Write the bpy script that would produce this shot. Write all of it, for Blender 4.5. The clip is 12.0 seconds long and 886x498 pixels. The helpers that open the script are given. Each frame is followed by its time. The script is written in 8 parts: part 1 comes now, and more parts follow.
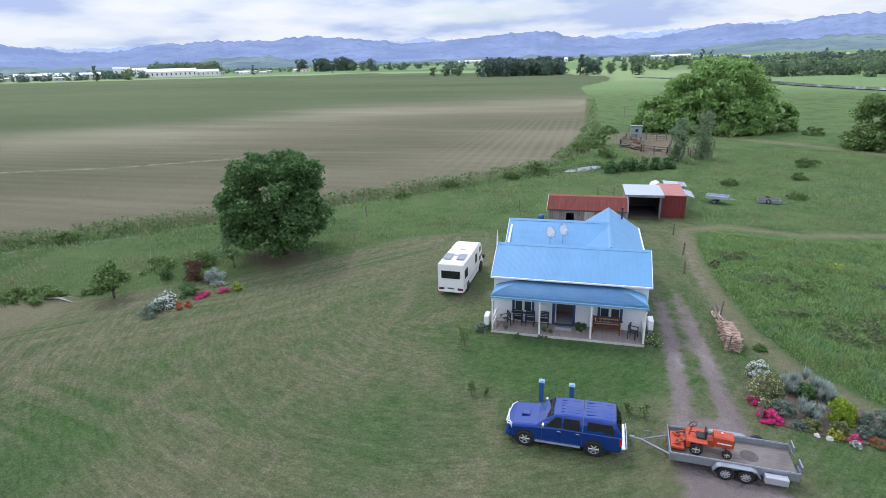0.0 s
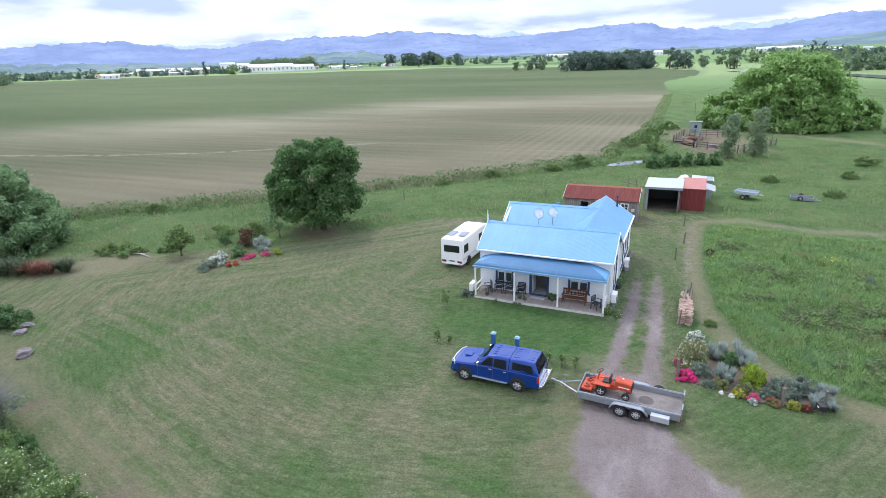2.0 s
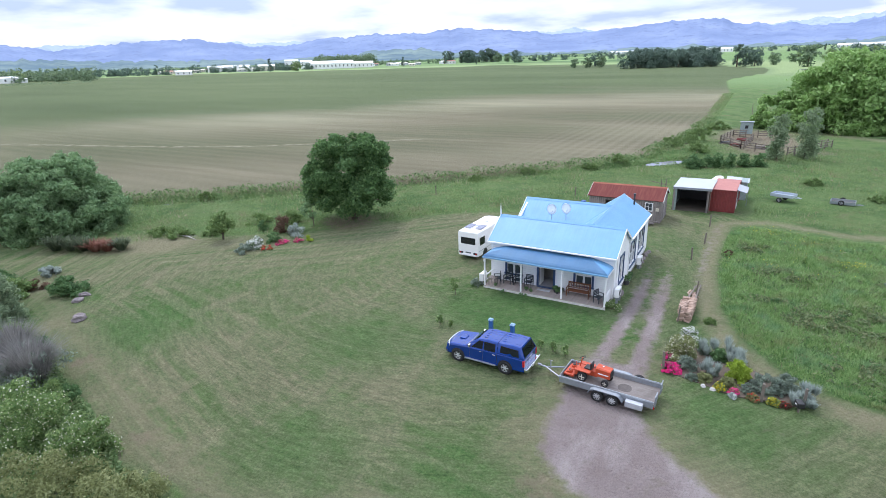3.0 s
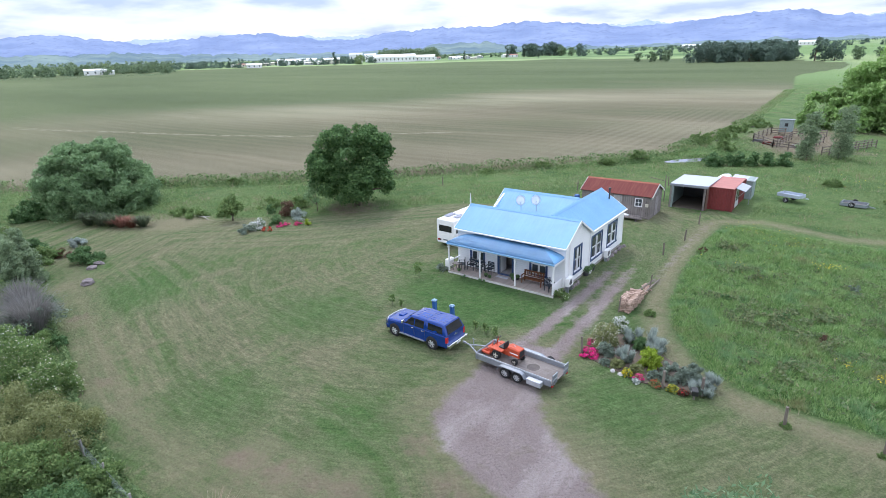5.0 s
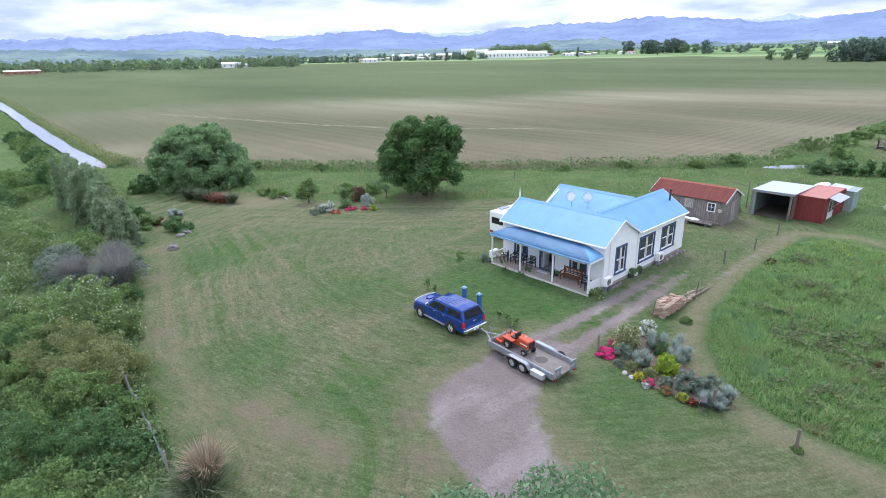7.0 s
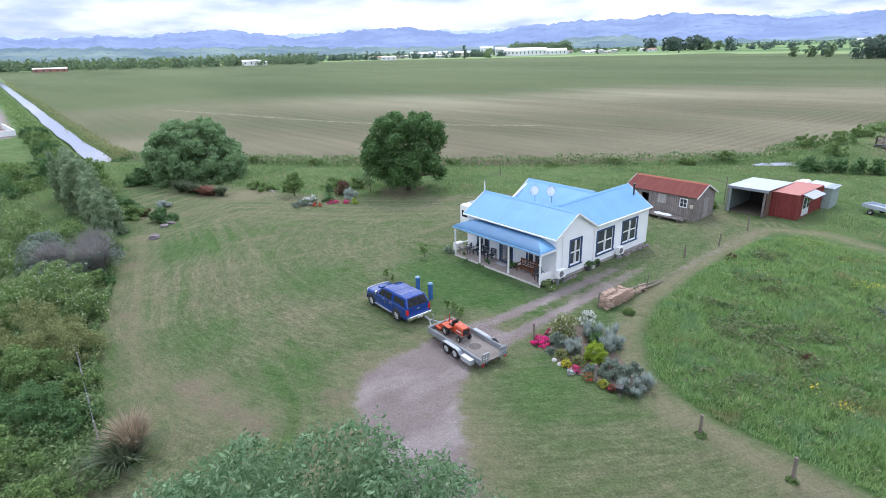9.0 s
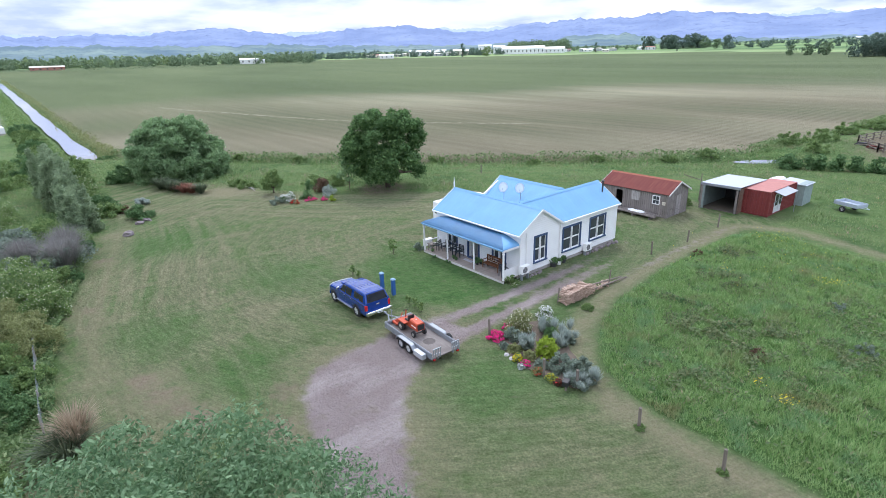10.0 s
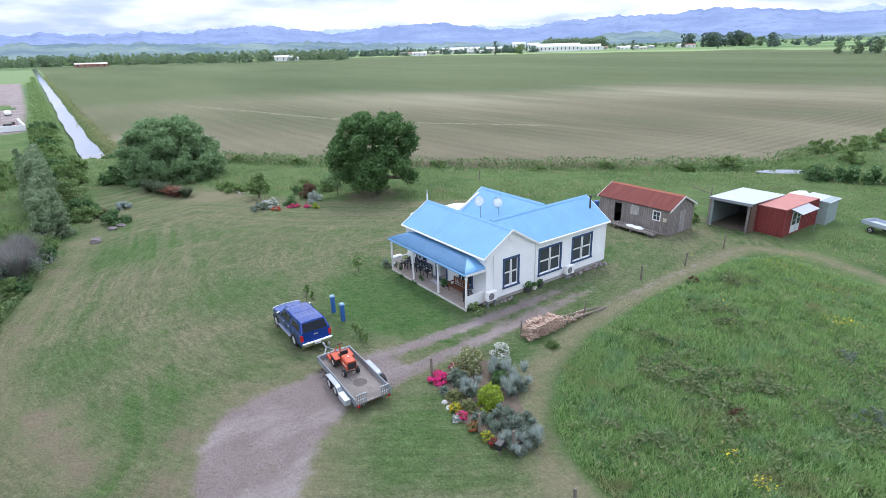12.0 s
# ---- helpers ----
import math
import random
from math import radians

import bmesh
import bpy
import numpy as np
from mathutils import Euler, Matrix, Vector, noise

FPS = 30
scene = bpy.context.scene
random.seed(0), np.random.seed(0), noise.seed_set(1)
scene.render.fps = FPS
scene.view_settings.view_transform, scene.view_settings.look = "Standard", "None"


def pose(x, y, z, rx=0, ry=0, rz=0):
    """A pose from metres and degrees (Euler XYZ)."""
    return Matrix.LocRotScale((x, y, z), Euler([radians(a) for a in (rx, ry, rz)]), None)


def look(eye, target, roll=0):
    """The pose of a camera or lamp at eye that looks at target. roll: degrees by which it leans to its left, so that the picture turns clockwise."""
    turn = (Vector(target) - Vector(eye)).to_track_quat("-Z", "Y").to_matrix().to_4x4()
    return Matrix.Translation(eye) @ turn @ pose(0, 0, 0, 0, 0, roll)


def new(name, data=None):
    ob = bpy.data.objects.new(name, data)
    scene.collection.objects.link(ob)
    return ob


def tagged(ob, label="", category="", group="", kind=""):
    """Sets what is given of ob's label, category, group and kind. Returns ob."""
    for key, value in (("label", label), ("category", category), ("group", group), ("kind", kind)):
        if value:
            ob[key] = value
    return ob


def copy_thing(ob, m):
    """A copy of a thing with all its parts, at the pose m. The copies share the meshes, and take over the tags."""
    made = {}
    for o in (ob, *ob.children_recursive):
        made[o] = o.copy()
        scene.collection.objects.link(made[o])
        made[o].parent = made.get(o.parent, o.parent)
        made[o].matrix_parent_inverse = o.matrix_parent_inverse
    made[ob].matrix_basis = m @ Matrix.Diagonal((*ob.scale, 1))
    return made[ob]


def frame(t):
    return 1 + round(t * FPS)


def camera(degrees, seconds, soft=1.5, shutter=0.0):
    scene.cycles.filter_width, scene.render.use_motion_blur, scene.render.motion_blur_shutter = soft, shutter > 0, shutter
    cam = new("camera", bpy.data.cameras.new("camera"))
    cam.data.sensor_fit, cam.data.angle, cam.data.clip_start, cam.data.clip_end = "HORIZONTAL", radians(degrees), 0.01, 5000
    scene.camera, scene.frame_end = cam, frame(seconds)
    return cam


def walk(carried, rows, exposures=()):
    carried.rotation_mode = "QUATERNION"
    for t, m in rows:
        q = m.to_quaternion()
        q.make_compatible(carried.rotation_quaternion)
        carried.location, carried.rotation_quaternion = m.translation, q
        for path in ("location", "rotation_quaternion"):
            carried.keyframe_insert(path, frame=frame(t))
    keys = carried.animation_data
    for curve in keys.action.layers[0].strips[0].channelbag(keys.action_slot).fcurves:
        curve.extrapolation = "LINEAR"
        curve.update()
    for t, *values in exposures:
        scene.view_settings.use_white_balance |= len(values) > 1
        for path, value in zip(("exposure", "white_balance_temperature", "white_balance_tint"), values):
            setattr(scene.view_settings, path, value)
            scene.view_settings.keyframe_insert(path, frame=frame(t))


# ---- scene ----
# camera ------------------------------------------------------------------
cam = camera(79.0, 12.0, soft=0.62)
METRES, EYE, TILT, LEAN, TURN = 38.4, 16.28, 0.0, 0.0, 15.8
ROWS = [
    (0.0, 0.0, 0.0, 0.0, -0.58, -18.89, 1.69),
    (0.5, 0.0322, -0.0366, 0.0015, 5.21, -18.85, 1.68),
    (1.0, 0.0736, -0.0716, 0.0019, 6.48, -18.91, 1.82),
    (1.5, 0.1196, -0.1063, 0.003, 7.18, -19.02, 1.97),
    (2.0, 0.1704, -0.1386, 0.0042, 8.38, -19.17, 1.95),
    (2.5, 0.2147, -0.1618, 0.0068, 10.71, -19.25, 1.95),
    (3.0, 0.2602, -0.177, 0.0065, 14.36, -19.26, 1.9),
    (5.0, 0.4601, -0.1803, 0.004, 20.95, -19.66, 1.84),
    (5.5, 0.5018, -0.1749, 0.0024, 23.44, -19.72, 1.66),
    (6.0, 0.5284, -0.1679, 0.0001, 27.05, -19.72, 1.56),
    (6.5, 0.5515, -0.16, -0.0035, 30.19, -19.69, 1.49),
    (8.5, 0.6629, -0.1219, -0.0119, 34.39, -19.8, 1.5),
    (9.0, 0.6921, -0.1102, -0.0133, 34.42, -19.86, 1.52),
    (9.5, 0.723, -0.0973, -0.0154, 34.46, -19.91, 1.51),
    (10.0, 0.751, -0.0776, -0.0174, 34.38, -20.02, 1.53),
    (10.5, 0.7702, -0.047, -0.0184, 34.28, -20.09, 1.54),
    (11.0, 0.7825, -0.0082, -0.018, 34.23, -20.18, 1.54),
    (11.5, 0.7883, 0.0361, -0.0168, 34.89, -20.2, 1.51),
    (12.0, 0.7921, 0.0833, -0.0142, 37.95, -20.17, 1.46),
]
walk(cam, [(t, pose(0, 0, EYE, TILT, LEAN, TURN) @ pose(METRES * x, METRES * y, METRES * z, 90 + pitch, roll, yaw)) for t, x, y, z, yaw, pitch, roll in ROWS],
     exposures=[(0.0, 0.20, 6150, 11.0), (0.6, 0.34, 6150, 11.0), (1.5, 0.54, 6150, 11.0), (12.0, 0.56, 6150, 11.0)])

# world and sun -----------------------------------------------------------
SUN_AZ, SUN_EL = radians(-50), radians(56)     # over the field, behind thin cloud
world = bpy.data.worlds.new("world")
scene.world = world
world.use_nodes = True
wn, wl = world.node_tree.nodes, world.node_tree.links
wn.clear()
w_out = wn.new("ShaderNodeOutputWorld")
w_bg = wn.new("ShaderNodeBackground")
w_sky = wn.new("ShaderNodeTexSky")
w_sky.sky_type, w_sky.sun_disc = "NISHITA", False
w_sky.sun_elevation, w_sky.sun_rotation = SUN_EL, SUN_AZ
w_sky.air_density, w_sky.dust_density = 1.0, 1.0
w_scale = wn.new("ShaderNodeMix"); w_scale.data_type, w_scale.blend_type = "RGBA", "MULTIPLY"
w_scale.inputs["Factor"].default_value = 1.0
w_scale.inputs["B"].default_value = (0.10, 0.10, 0.10, 1)
wl.new(w_sky.outputs["Color"], w_scale.inputs["A"])
# clouds lie on a flat deck overhead, so they crowd towards the horizon
w_co = wn.new("ShaderNodeTexCoord")
w_sep = wn.new("ShaderNodeSeparateXYZ")
wl.new(w_co.outputs["Generated"], w_sep.inputs[0])
w_up = wn.new("ShaderNodeMath"); w_up.operation = "ADD"; w_up.inputs[1].default_value = 0.16
w_max = wn.new("ShaderNodeMath"); w_max.operation = "MAXIMUM"; w_max.inputs[1].default_value = 0.03
wl.new(w_sep.outputs["Z"], w_up.inputs[0]); wl.new(w_up.outputs[0], w_max.inputs[0])
w_div = wn.new("ShaderNodeVectorMath"); w_div.operation = "DIVIDE"
w_cmb = wn.new("ShaderNodeCombineXYZ")
for k in ("X", "Y", "Z"):
    wl.new(w_max.outputs[0], w_cmb.inputs[k])
wl.new(w_co.outputs["Generated"], w_div.inputs[0]); wl.new(w_cmb.outputs[0], w_div.inputs[1])
w_n1 = wn.new("ShaderNodeTexNoise"); w_n1.inputs["Scale"].default_value = 0.55
w_n1.inputs["Detail"].default_value = 7; w_n1.inputs["Roughness"].default_value = 0.52
w_n2 = wn.new("ShaderNodeTexNoise"); w_n2.inputs["Scale"].default_value = 1.1
w_n2.inputs["Detail"].default_value = 6; w_n2.inputs["Roughness"].default_value = 0.5
w_off = wn.new("ShaderNodeVectorMath"); w_off.operation = "ADD"; w_off.inputs[1].default_value = (7.3, 2.1, 0)
wl.new(w_div.outputs[0], w_n1.inputs["Vector"])
wl.new(w_div.outputs[0], w_off.inputs[0]); wl.new(w_off.outputs[0], w_n2.inputs["Vector"])
w_tone = wn.new("ShaderNodeValToRGB")           # thick grey-blue bellies to bright white tops
w_tone.color_ramp.elements[0].position, w_tone.color_ramp.elements[0].color = 0.40, (0.43, 0.51, 0.72, 1)
w_tone.color_ramp.elements[1].position, w_tone.color_ramp.elements[1].color = 0.61, (0.80, 0.81, 0.83, 1)
e = w_tone.color_ramp.elements.new(0.50); e.color = (0.66, 0.71, 0.80, 1)
wl.new(w_n2.outputs["Fac"], w_tone.inputs["Fac"])
w_mask = wn.new("ShaderNodeValToRGB")
w_mask.color_ramp.elements[0].position, w_mask.color_ramp.elements[0].color = 0.30, (0, 0, 0, 1)
w_mask.color_ramp.elements[1].position, w_mask.color_ramp.elements[1].color = 0.42, (1, 1, 1, 1)
wl.new(w_n1.outputs["Fac"], w_mask.inputs["Fac"])
w_mix = wn.new("ShaderNodeMix"); w_mix.data_type = "RGBA"
wl.new(w_mask.outputs["Color"], w_mix.inputs["Factor"])
wl.new(w_scale.outputs["Result"], w_mix.inputs["A"]); wl.new(w_tone.outputs["Color"], w_mix.inputs["B"])
# an overcast sky is brighter overhead than at the horizon
w_lift = wn.new("ShaderNodeMapRange")
w_lift.inputs["To Min"].default_value, w_lift.inputs["To Max"].default_value = 0.92, 2.0
wl.new(w_sep.outputs["Z"], w_lift.inputs["Value"])
wl.new(w_mix.outputs["Result"], w_bg.inputs["Color"])
wl.new(w_lift.outputs[0], w_bg.inputs["Strength"])
wl.new(w_bg.outputs[0], w_out.inputs["Surface"])

sun = new("sun", bpy.data.lights.new("sun", "SUN"))
sun.data.energy, sun.data.angle, sun.data.color = 1.35, radians(14), (1.0, 0.96, 0.90)
sun.matrix_basis = look((0, 0, 60), (-60 * math.cos(SUN_EL) * math.sin(SUN_AZ), -60 * math.cos(SUN_EL) * math.cos(SUN_AZ), 60 - 60 * math.sin(SUN_EL)))

# building blocks ---------------------------------------------------------
GZ = -0.2                                       # level of the lawn
rnd = random.Random(7)


def smooth(a, b, v):
    t = np.clip((v - a) / (b - a), 0, 1)
    return t * t * (3 - 2 * t)


def thing(name, m, label, category, group="", kind=""):
    ob = new(name)
    ob.empty_display_size = 0.3
    ob.matrix_basis = m
    return tagged(ob, label, category, group, kind)


def part(name, bm, material, parent=None, label="", smooth_shade=False):
    """Links a bmesh as one mesh object under a thing or a part."""
    me = bpy.data.meshes.new(name)
    bm.normal_update()
    bm.to_mesh(me)
    bm.free()
    if material:
        me.materials.append(material)
    if smooth_shade:
        me.polygons.foreach_set("use_smooth", [True] * len(me.polygons))
    ob = new(name, me)
    ob.parent = parent
    return tagged(ob, label) if label else ob


def shared(name, me, parent, m):
    ob = new(name, me)
    ob.parent = parent
    ob.matrix_basis = m
    return ob


def join(*bms):
    out = bmesh.new()
    for b in bms:
        me = bpy.data.meshes.new("joined")
        b.to_mesh(me)
        b.free()
        out.from_mesh(me)
        bpy.data.meshes.remove(me)
    return out


def box(x0, x1, y0, y1, z0, z1, bevel=0.0):
    bm = bmesh.new()
    bmesh.ops.create_cube(bm, size=1, matrix=Matrix.Translation(((x0 + x1) / 2, (y0 + y1) / 2, (z0 + z1) / 2)) @ Matrix.Diagonal((x1 - x0, y1 - y0, z1 - z0, 1)))
    if bevel:
        bmesh.ops.bevel(bm, geom=bm.edges[:], offset=bevel, segments=2, affect="EDGES", profile=0.5)
    return bm


def tube(a, b, r0, r1=None, sides=10, cap=True):
    """A round bar from a to b."""
    a, b = Vector(a), Vector(b)
    r1 = r0 if r1 is None else r1
    bm = bmesh.new()
    q = (b - a).to_track_quat("Z", "Y").to_matrix().to_4x4()
    bmesh.ops.create_cone(bm, cap_ends=cap, segments=sides, radius1=r0, radius2=max(r1, 0.001), depth=(b - a).length,
                          matrix=Matrix.Translation((a + b) / 2) @ q)
    return bm


def bent(points, r, sides=8):
    """A bent bar through several points."""
    return join(*[tube(p, q, r, r, sides) for p, q in zip(points, points[1:])])


def ring(center, axis, r, thick, segs=24, sides=8):
    """A torus."""
    bm = bmesh.new()
    q = Vector(axis).to_track_quat("Z", "Y").to_matrix().to_4x4()
    m = Matrix.Translation(center) @ q
    rows = []
    for i in range(segs):
        a = 2 * math.pi * i / segs
        rows.append([bm.verts.new(m @ Vector(((r + thick * math.cos(2 * math.pi * j / sides)) * math.cos(a),
                                              (r + thick * math.cos(2 * math.pi * j / sides)) * math.sin(a),
                                              thick * math.sin(2 * math.pi * j / sides)))) for j in range(sides)])
    for i in range(segs):
        for j in range(sides):
            bm.faces.new((rows[i][j], rows[(i + 1) % segs][j], rows[(i + 1) % segs][(j + 1) % sides], rows[i][(j + 1) % sides]))
    return bm


def prism(profile, axis, a, b):
    """A closed profile swept along an axis: 'x' takes (y, z) pairs, 'y' takes (x, z) pairs, 'z' takes (x, y) pairs."""
    put = {"x": lambda u, v, w: (w, u, v), "y": lambda u, v, w: (u, w, v), "z": lambda u, v, w: (u, v, w)}[axis]
    bm = bmesh.new()
    lo = [bm.verts.new(put(u, v, a)) for u, v in profile]
    hi = [bm.verts.new(put(u, v, b)) for u, v in profile]
    n = len(profile)
    bm.faces.new(lo)
    bm.faces.new(hi[::-1])
    for i in range(n):
        bm.faces.new((lo[i], hi[i], hi[(i + 1) % n], lo[(i + 1) % n]))
    bmesh.ops.recalc_face_normals(bm, faces=bm.faces[:])
    return bm


def slab(corners, thick):
    """A flat plate from its upper corners, with thickness below."""
    bm = bmesh.new()
    p = [Vector(c) for c in corners]
    n = (p[1] - p[0]).cross(p[2] - p[0]).normalized()
    if n.z < 0:
        n = -n
    up = [bm.verts.new(c) for c in p]
    lo = [bm.verts.new(c - n * thick) for c in p]
    bm.faces.new(up)
    bm.faces.new(lo[::-1])
    k = len(p)
    for i in range(k):
        bm.faces.new((up[i], lo[i], lo[(i + 1) % k], up[(i + 1) % k]))
    bmesh.ops.recalc_face_normals(bm, faces=bm.faces[:])
    return bm


def loft(sections):
    """Skins a row of closed sections that have the same number of points, with end caps."""
    bm = bmesh.new()
    rows = [[bm.verts.new(p) for p in s] for s in sections]
    n = len(rows[0])
    for a, b in zip(rows, rows[1:]):
        for i in range(n):
            bm.faces.new((a[i], a[(i + 1) % n], b[(i + 1) % n], b[i]))
    bm.faces.new(rows[0][::-1])
    bm.faces.new(rows[-1])
    bmesh.ops.recalc_face_normals(bm, faces=bm.faces[:])
    return bm


def raw(name, verts, faces, material, parent=None, smooth_shade=False):
    """A mesh from numpy arrays."""
    me = bpy.data.meshes.new(name)
    verts = np.asarray(verts, dtype=np.float32)
    faces = np.asarray(faces, dtype=np.int32)
    k = faces.shape[1]
    me.vertices.add(len(verts))
    me.vertices.foreach_set("co", verts.ravel())
    me.loops.add(faces.size)
    me.loops.foreach_set("vertex_index", faces.ravel())
    me.polygons.add(len(faces))
    me.polygons.foreach_set("loop_start", np.arange(0, faces.size, k, dtype=np.int32))
    me.polygons.foreach_set("loop_total", np.full(len(faces), k, dtype=np.int32))
    me.update(calc_edges=True)
    if smooth_shade:
        me.polygons.foreach_set("use_smooth", [True] * len(me.polygons))
    if material:
        me.materials.append(material)
    ob = new(name, me)
    ob.parent = parent
    return ob


# materials ---------------------------------------------------------------
class Mat:
    """A small wrapper that wires a node material."""

    def __init__(self, name, rough=0.6, metal=0.0, spec=0.5):
        self.m = bpy.data.materials.new(name)
        self.m.use_nodes = True
        self.n, self.l = self.m.node_tree.nodes, self.m.node_tree.links
        self.b = self.n["Principled BSDF"]
        self.b.inputs["Roughness"].default_value = rough
        self.b.inputs["Metallic"].default_value = metal
        self.b.inputs["Specular IOR Level"].default_value = spec
        self.co = self.n.new("ShaderNodeTexCoord").outputs["Object"]

    def link(self, a, b):
        self.l.new(a, b)

    def mapped(self, scale=(1, 1, 1), rz=0.0, world=False):
        mp = self.n.new("ShaderNodeMapping")
        mp.inputs["Scale"].default_value = scale
        mp.inputs["Rotation"].default_value = (0, 0, rz)
        src = self.n.new("ShaderNodeNewGeometry").outputs["Position"] if world else self.co
        self.link(src, mp.inputs["Vector"])
        return mp.outputs[0]

    def noise(self, scale, detail=4, rough=0.55, vec=None, lo=0.0, hi=1.0, distort=0.0):
        t = self.n.new("ShaderNodeTexNoise")
        t.inputs["Scale"].default_value = scale
        t.inputs["Detail"].default_value = detail
        t.inputs["Roughness"].default_value = rough
        t.inputs["Distortion"].default_value = distort
        self.link(vec if vec is not None else self.co, t.inputs["Vector"])
        return self.span(t.outputs["Fac"], lo, hi) if (lo, hi) != (0.0, 1.0) else t.outputs["Fac"]

    def span(self, fac, lo, hi):
        r = self.n.new("ShaderNodeMapRange")
        r.inputs["From Min"].default_value, r.inputs["From Max"].default_value = lo, hi
        self.link(fac, r.inputs["Value"])
        return r.outputs[0]

    def wave(self, scale, vec=None, axis="X", distort=0.0, profile="SIN", detail=2.0):
        t = self.n.new("ShaderNodeTexWave")
        t.bands_direction, t.wave_profile = axis, profile
        t.inputs["Scale"].default_value = scale
        t.inputs["Distortion"].default_value = distort
        t.inputs["Detail"].default_value = detail
        self.link(vec if vec is not None else self.co, t.inputs["Vector"])
        return t.outputs["Fac"]

    def attr(self, name):
        t = self.n.new("ShaderNodeAttribute")
        t.attribute_name = name
        return t.outputs["Fac"]

    def island(self):
        return self.n.new("ShaderNodeNewGeometry").outputs["Random Per Island"]

    def each(self):
        return self.n.new("ShaderNodeObjectInfo").outputs["Random"]

    def math(self, op, a, b=None, clamp=False):
        t = self.n.new("ShaderNodeMath")
        t.operation, t.use_clamp = op, clamp
        for i, v in enumerate((a, b)):
            if v is None:
                continue
            if isinstance(v, (int, float)):
                t.inputs[i].default_value = v
            else:
                self.link(v, t.inputs[i])
        return t.outputs[0]

    def mix(self, fac, a, b, mode="MIX"):
        t = self.n.new("ShaderNodeMix")
        t.data_type, t.blend_type = "RGBA", mode
        for key, v in (("Factor", fac), ("A", a), ("B", b)):
            if isinstance(v, (int, float)):
                t.inputs[key].default_value = v
            elif isinstance(v, tuple):
                t.inputs[key].default_value = (*v, 1)
            else:
                self.link(v, t.inputs[key])
        return t.outputs["Result"]

    def ramp(self, fac, *stops):
        t = self.n.new("ShaderNodeValToRGB")
        els = t.color_ramp.elements
        while len(els) < len(stops):
            els.new(0.5)
        for el, (p, c) in zip(els, stops):
            el.position, el.color = p, (*c, 1)
        self.link(fac, t.inputs["Fac"])
        return t.outputs["Color"]

    def bump(self, height, strength=0.5, dist=0.02):
        t = self.n.new("ShaderNodeBump")
        t.inputs["Strength"].default_value, t.inputs["Distance"].default_value = strength, dist
        self.link(height, t.inputs["Height"])
        self.link(t.outputs[0], self.b.inputs["Normal"])

    def color(self, c):
        if isinstance(c, tuple):
            self.b.inputs["Base Color"].default_value = (*c, 1)
        else:
            self.link(c, self.b.inputs["Base Color"])
        return self

    def rough(self, r):
        self.link(r, self.b.inputs["Roughness"])
        return self


def plain(name, c, rough=0.6, metal=0.0, vary=0.12, scale=3.0, bump=0.0, fine=40.0, spec=0.5):
    """Paint, metal or plastic with faint stains and grain."""
    m = Mat(name, rough, metal, spec)
    dark = tuple(v * (1 - vary) for v in c)
    lite = tuple(min(1, v * (1 + vary)) for v in c)
    m.color(m.mix(m.noise(fine, 3, lo=0.35, hi=0.65), m.mix(m.noise(scale, 5, lo=0.3, hi=0.7), dark, c), m.mix(m.noise(scale, 5, lo=0.3, hi=0.7), c, lite)))
    if bump:
        m.bump(m.noise(fine, 4), bump, 0.01)
    return m.m


def foliage(name, dark, mid, lite, spread=0.6, rough=0.6):
    """Leaves: each leaf or clump gets its own shade."""
    m = Mat(name, rough, 0, 0.25)
    patch = m.noise(spread, 3, lo=0.3, hi=0.7)
    c = m.mix(m.math("MULTIPLY", patch, 0.7), m.ramp(m.island(), (0.0, dark), (0.55, mid), (1.0, lite)), mid)
    m.color(c)
    m.b.inputs["Subsurface Weight"].default_value = 0.0
    tr = m.n.new("ShaderNodeBsdfTranslucent")
    m.link(c, tr.inputs["Color"])
    ms = m.n.new("ShaderNodeMixShader")
    ms.inputs[0].default_value = 0.40
    m.link(m.b.outputs[0], ms.inputs[1]); m.link(tr.outputs[0], ms.inputs[2])
    m.link(ms.outputs[0], m.n["Material Output"].inputs["Surface"])
    return m.m


def glass_dark(name, c=(0.015, 0.018, 0.022)):
    """Window glass with a dim room behind."""
    m = Mat(name, 0.04, 0, 0.6)
    m.color(m.mix(m.noise(1.5, 2), c, tuple(v * 1.8 for v in c)))
    return m.m


def weatherboard(name, c):
    m = Mat(name, 0.55)
    sep = m.n.new("ShaderNodeSeparateXYZ")
    m.link(m.co, sep.inputs[0])
    saw = m.math("FRACT", m.math("DIVIDE", sep.outputs["Z"], 0.16))
    line = m.math("LESS_THAN", saw, 0.10)
    base = m.mix(m.noise(0.9, 5, lo=0.35, hi=0.75), c, tuple(v * 0.9 for v in c))
    m.color(m.mix(m.math("MULTIPLY", line, 0.35), base, tuple(v * 0.55 for v in c)))
    m.bump(m.math("SUBTRACT", 1.0, saw), 0.8, 0.02)
    return m.m


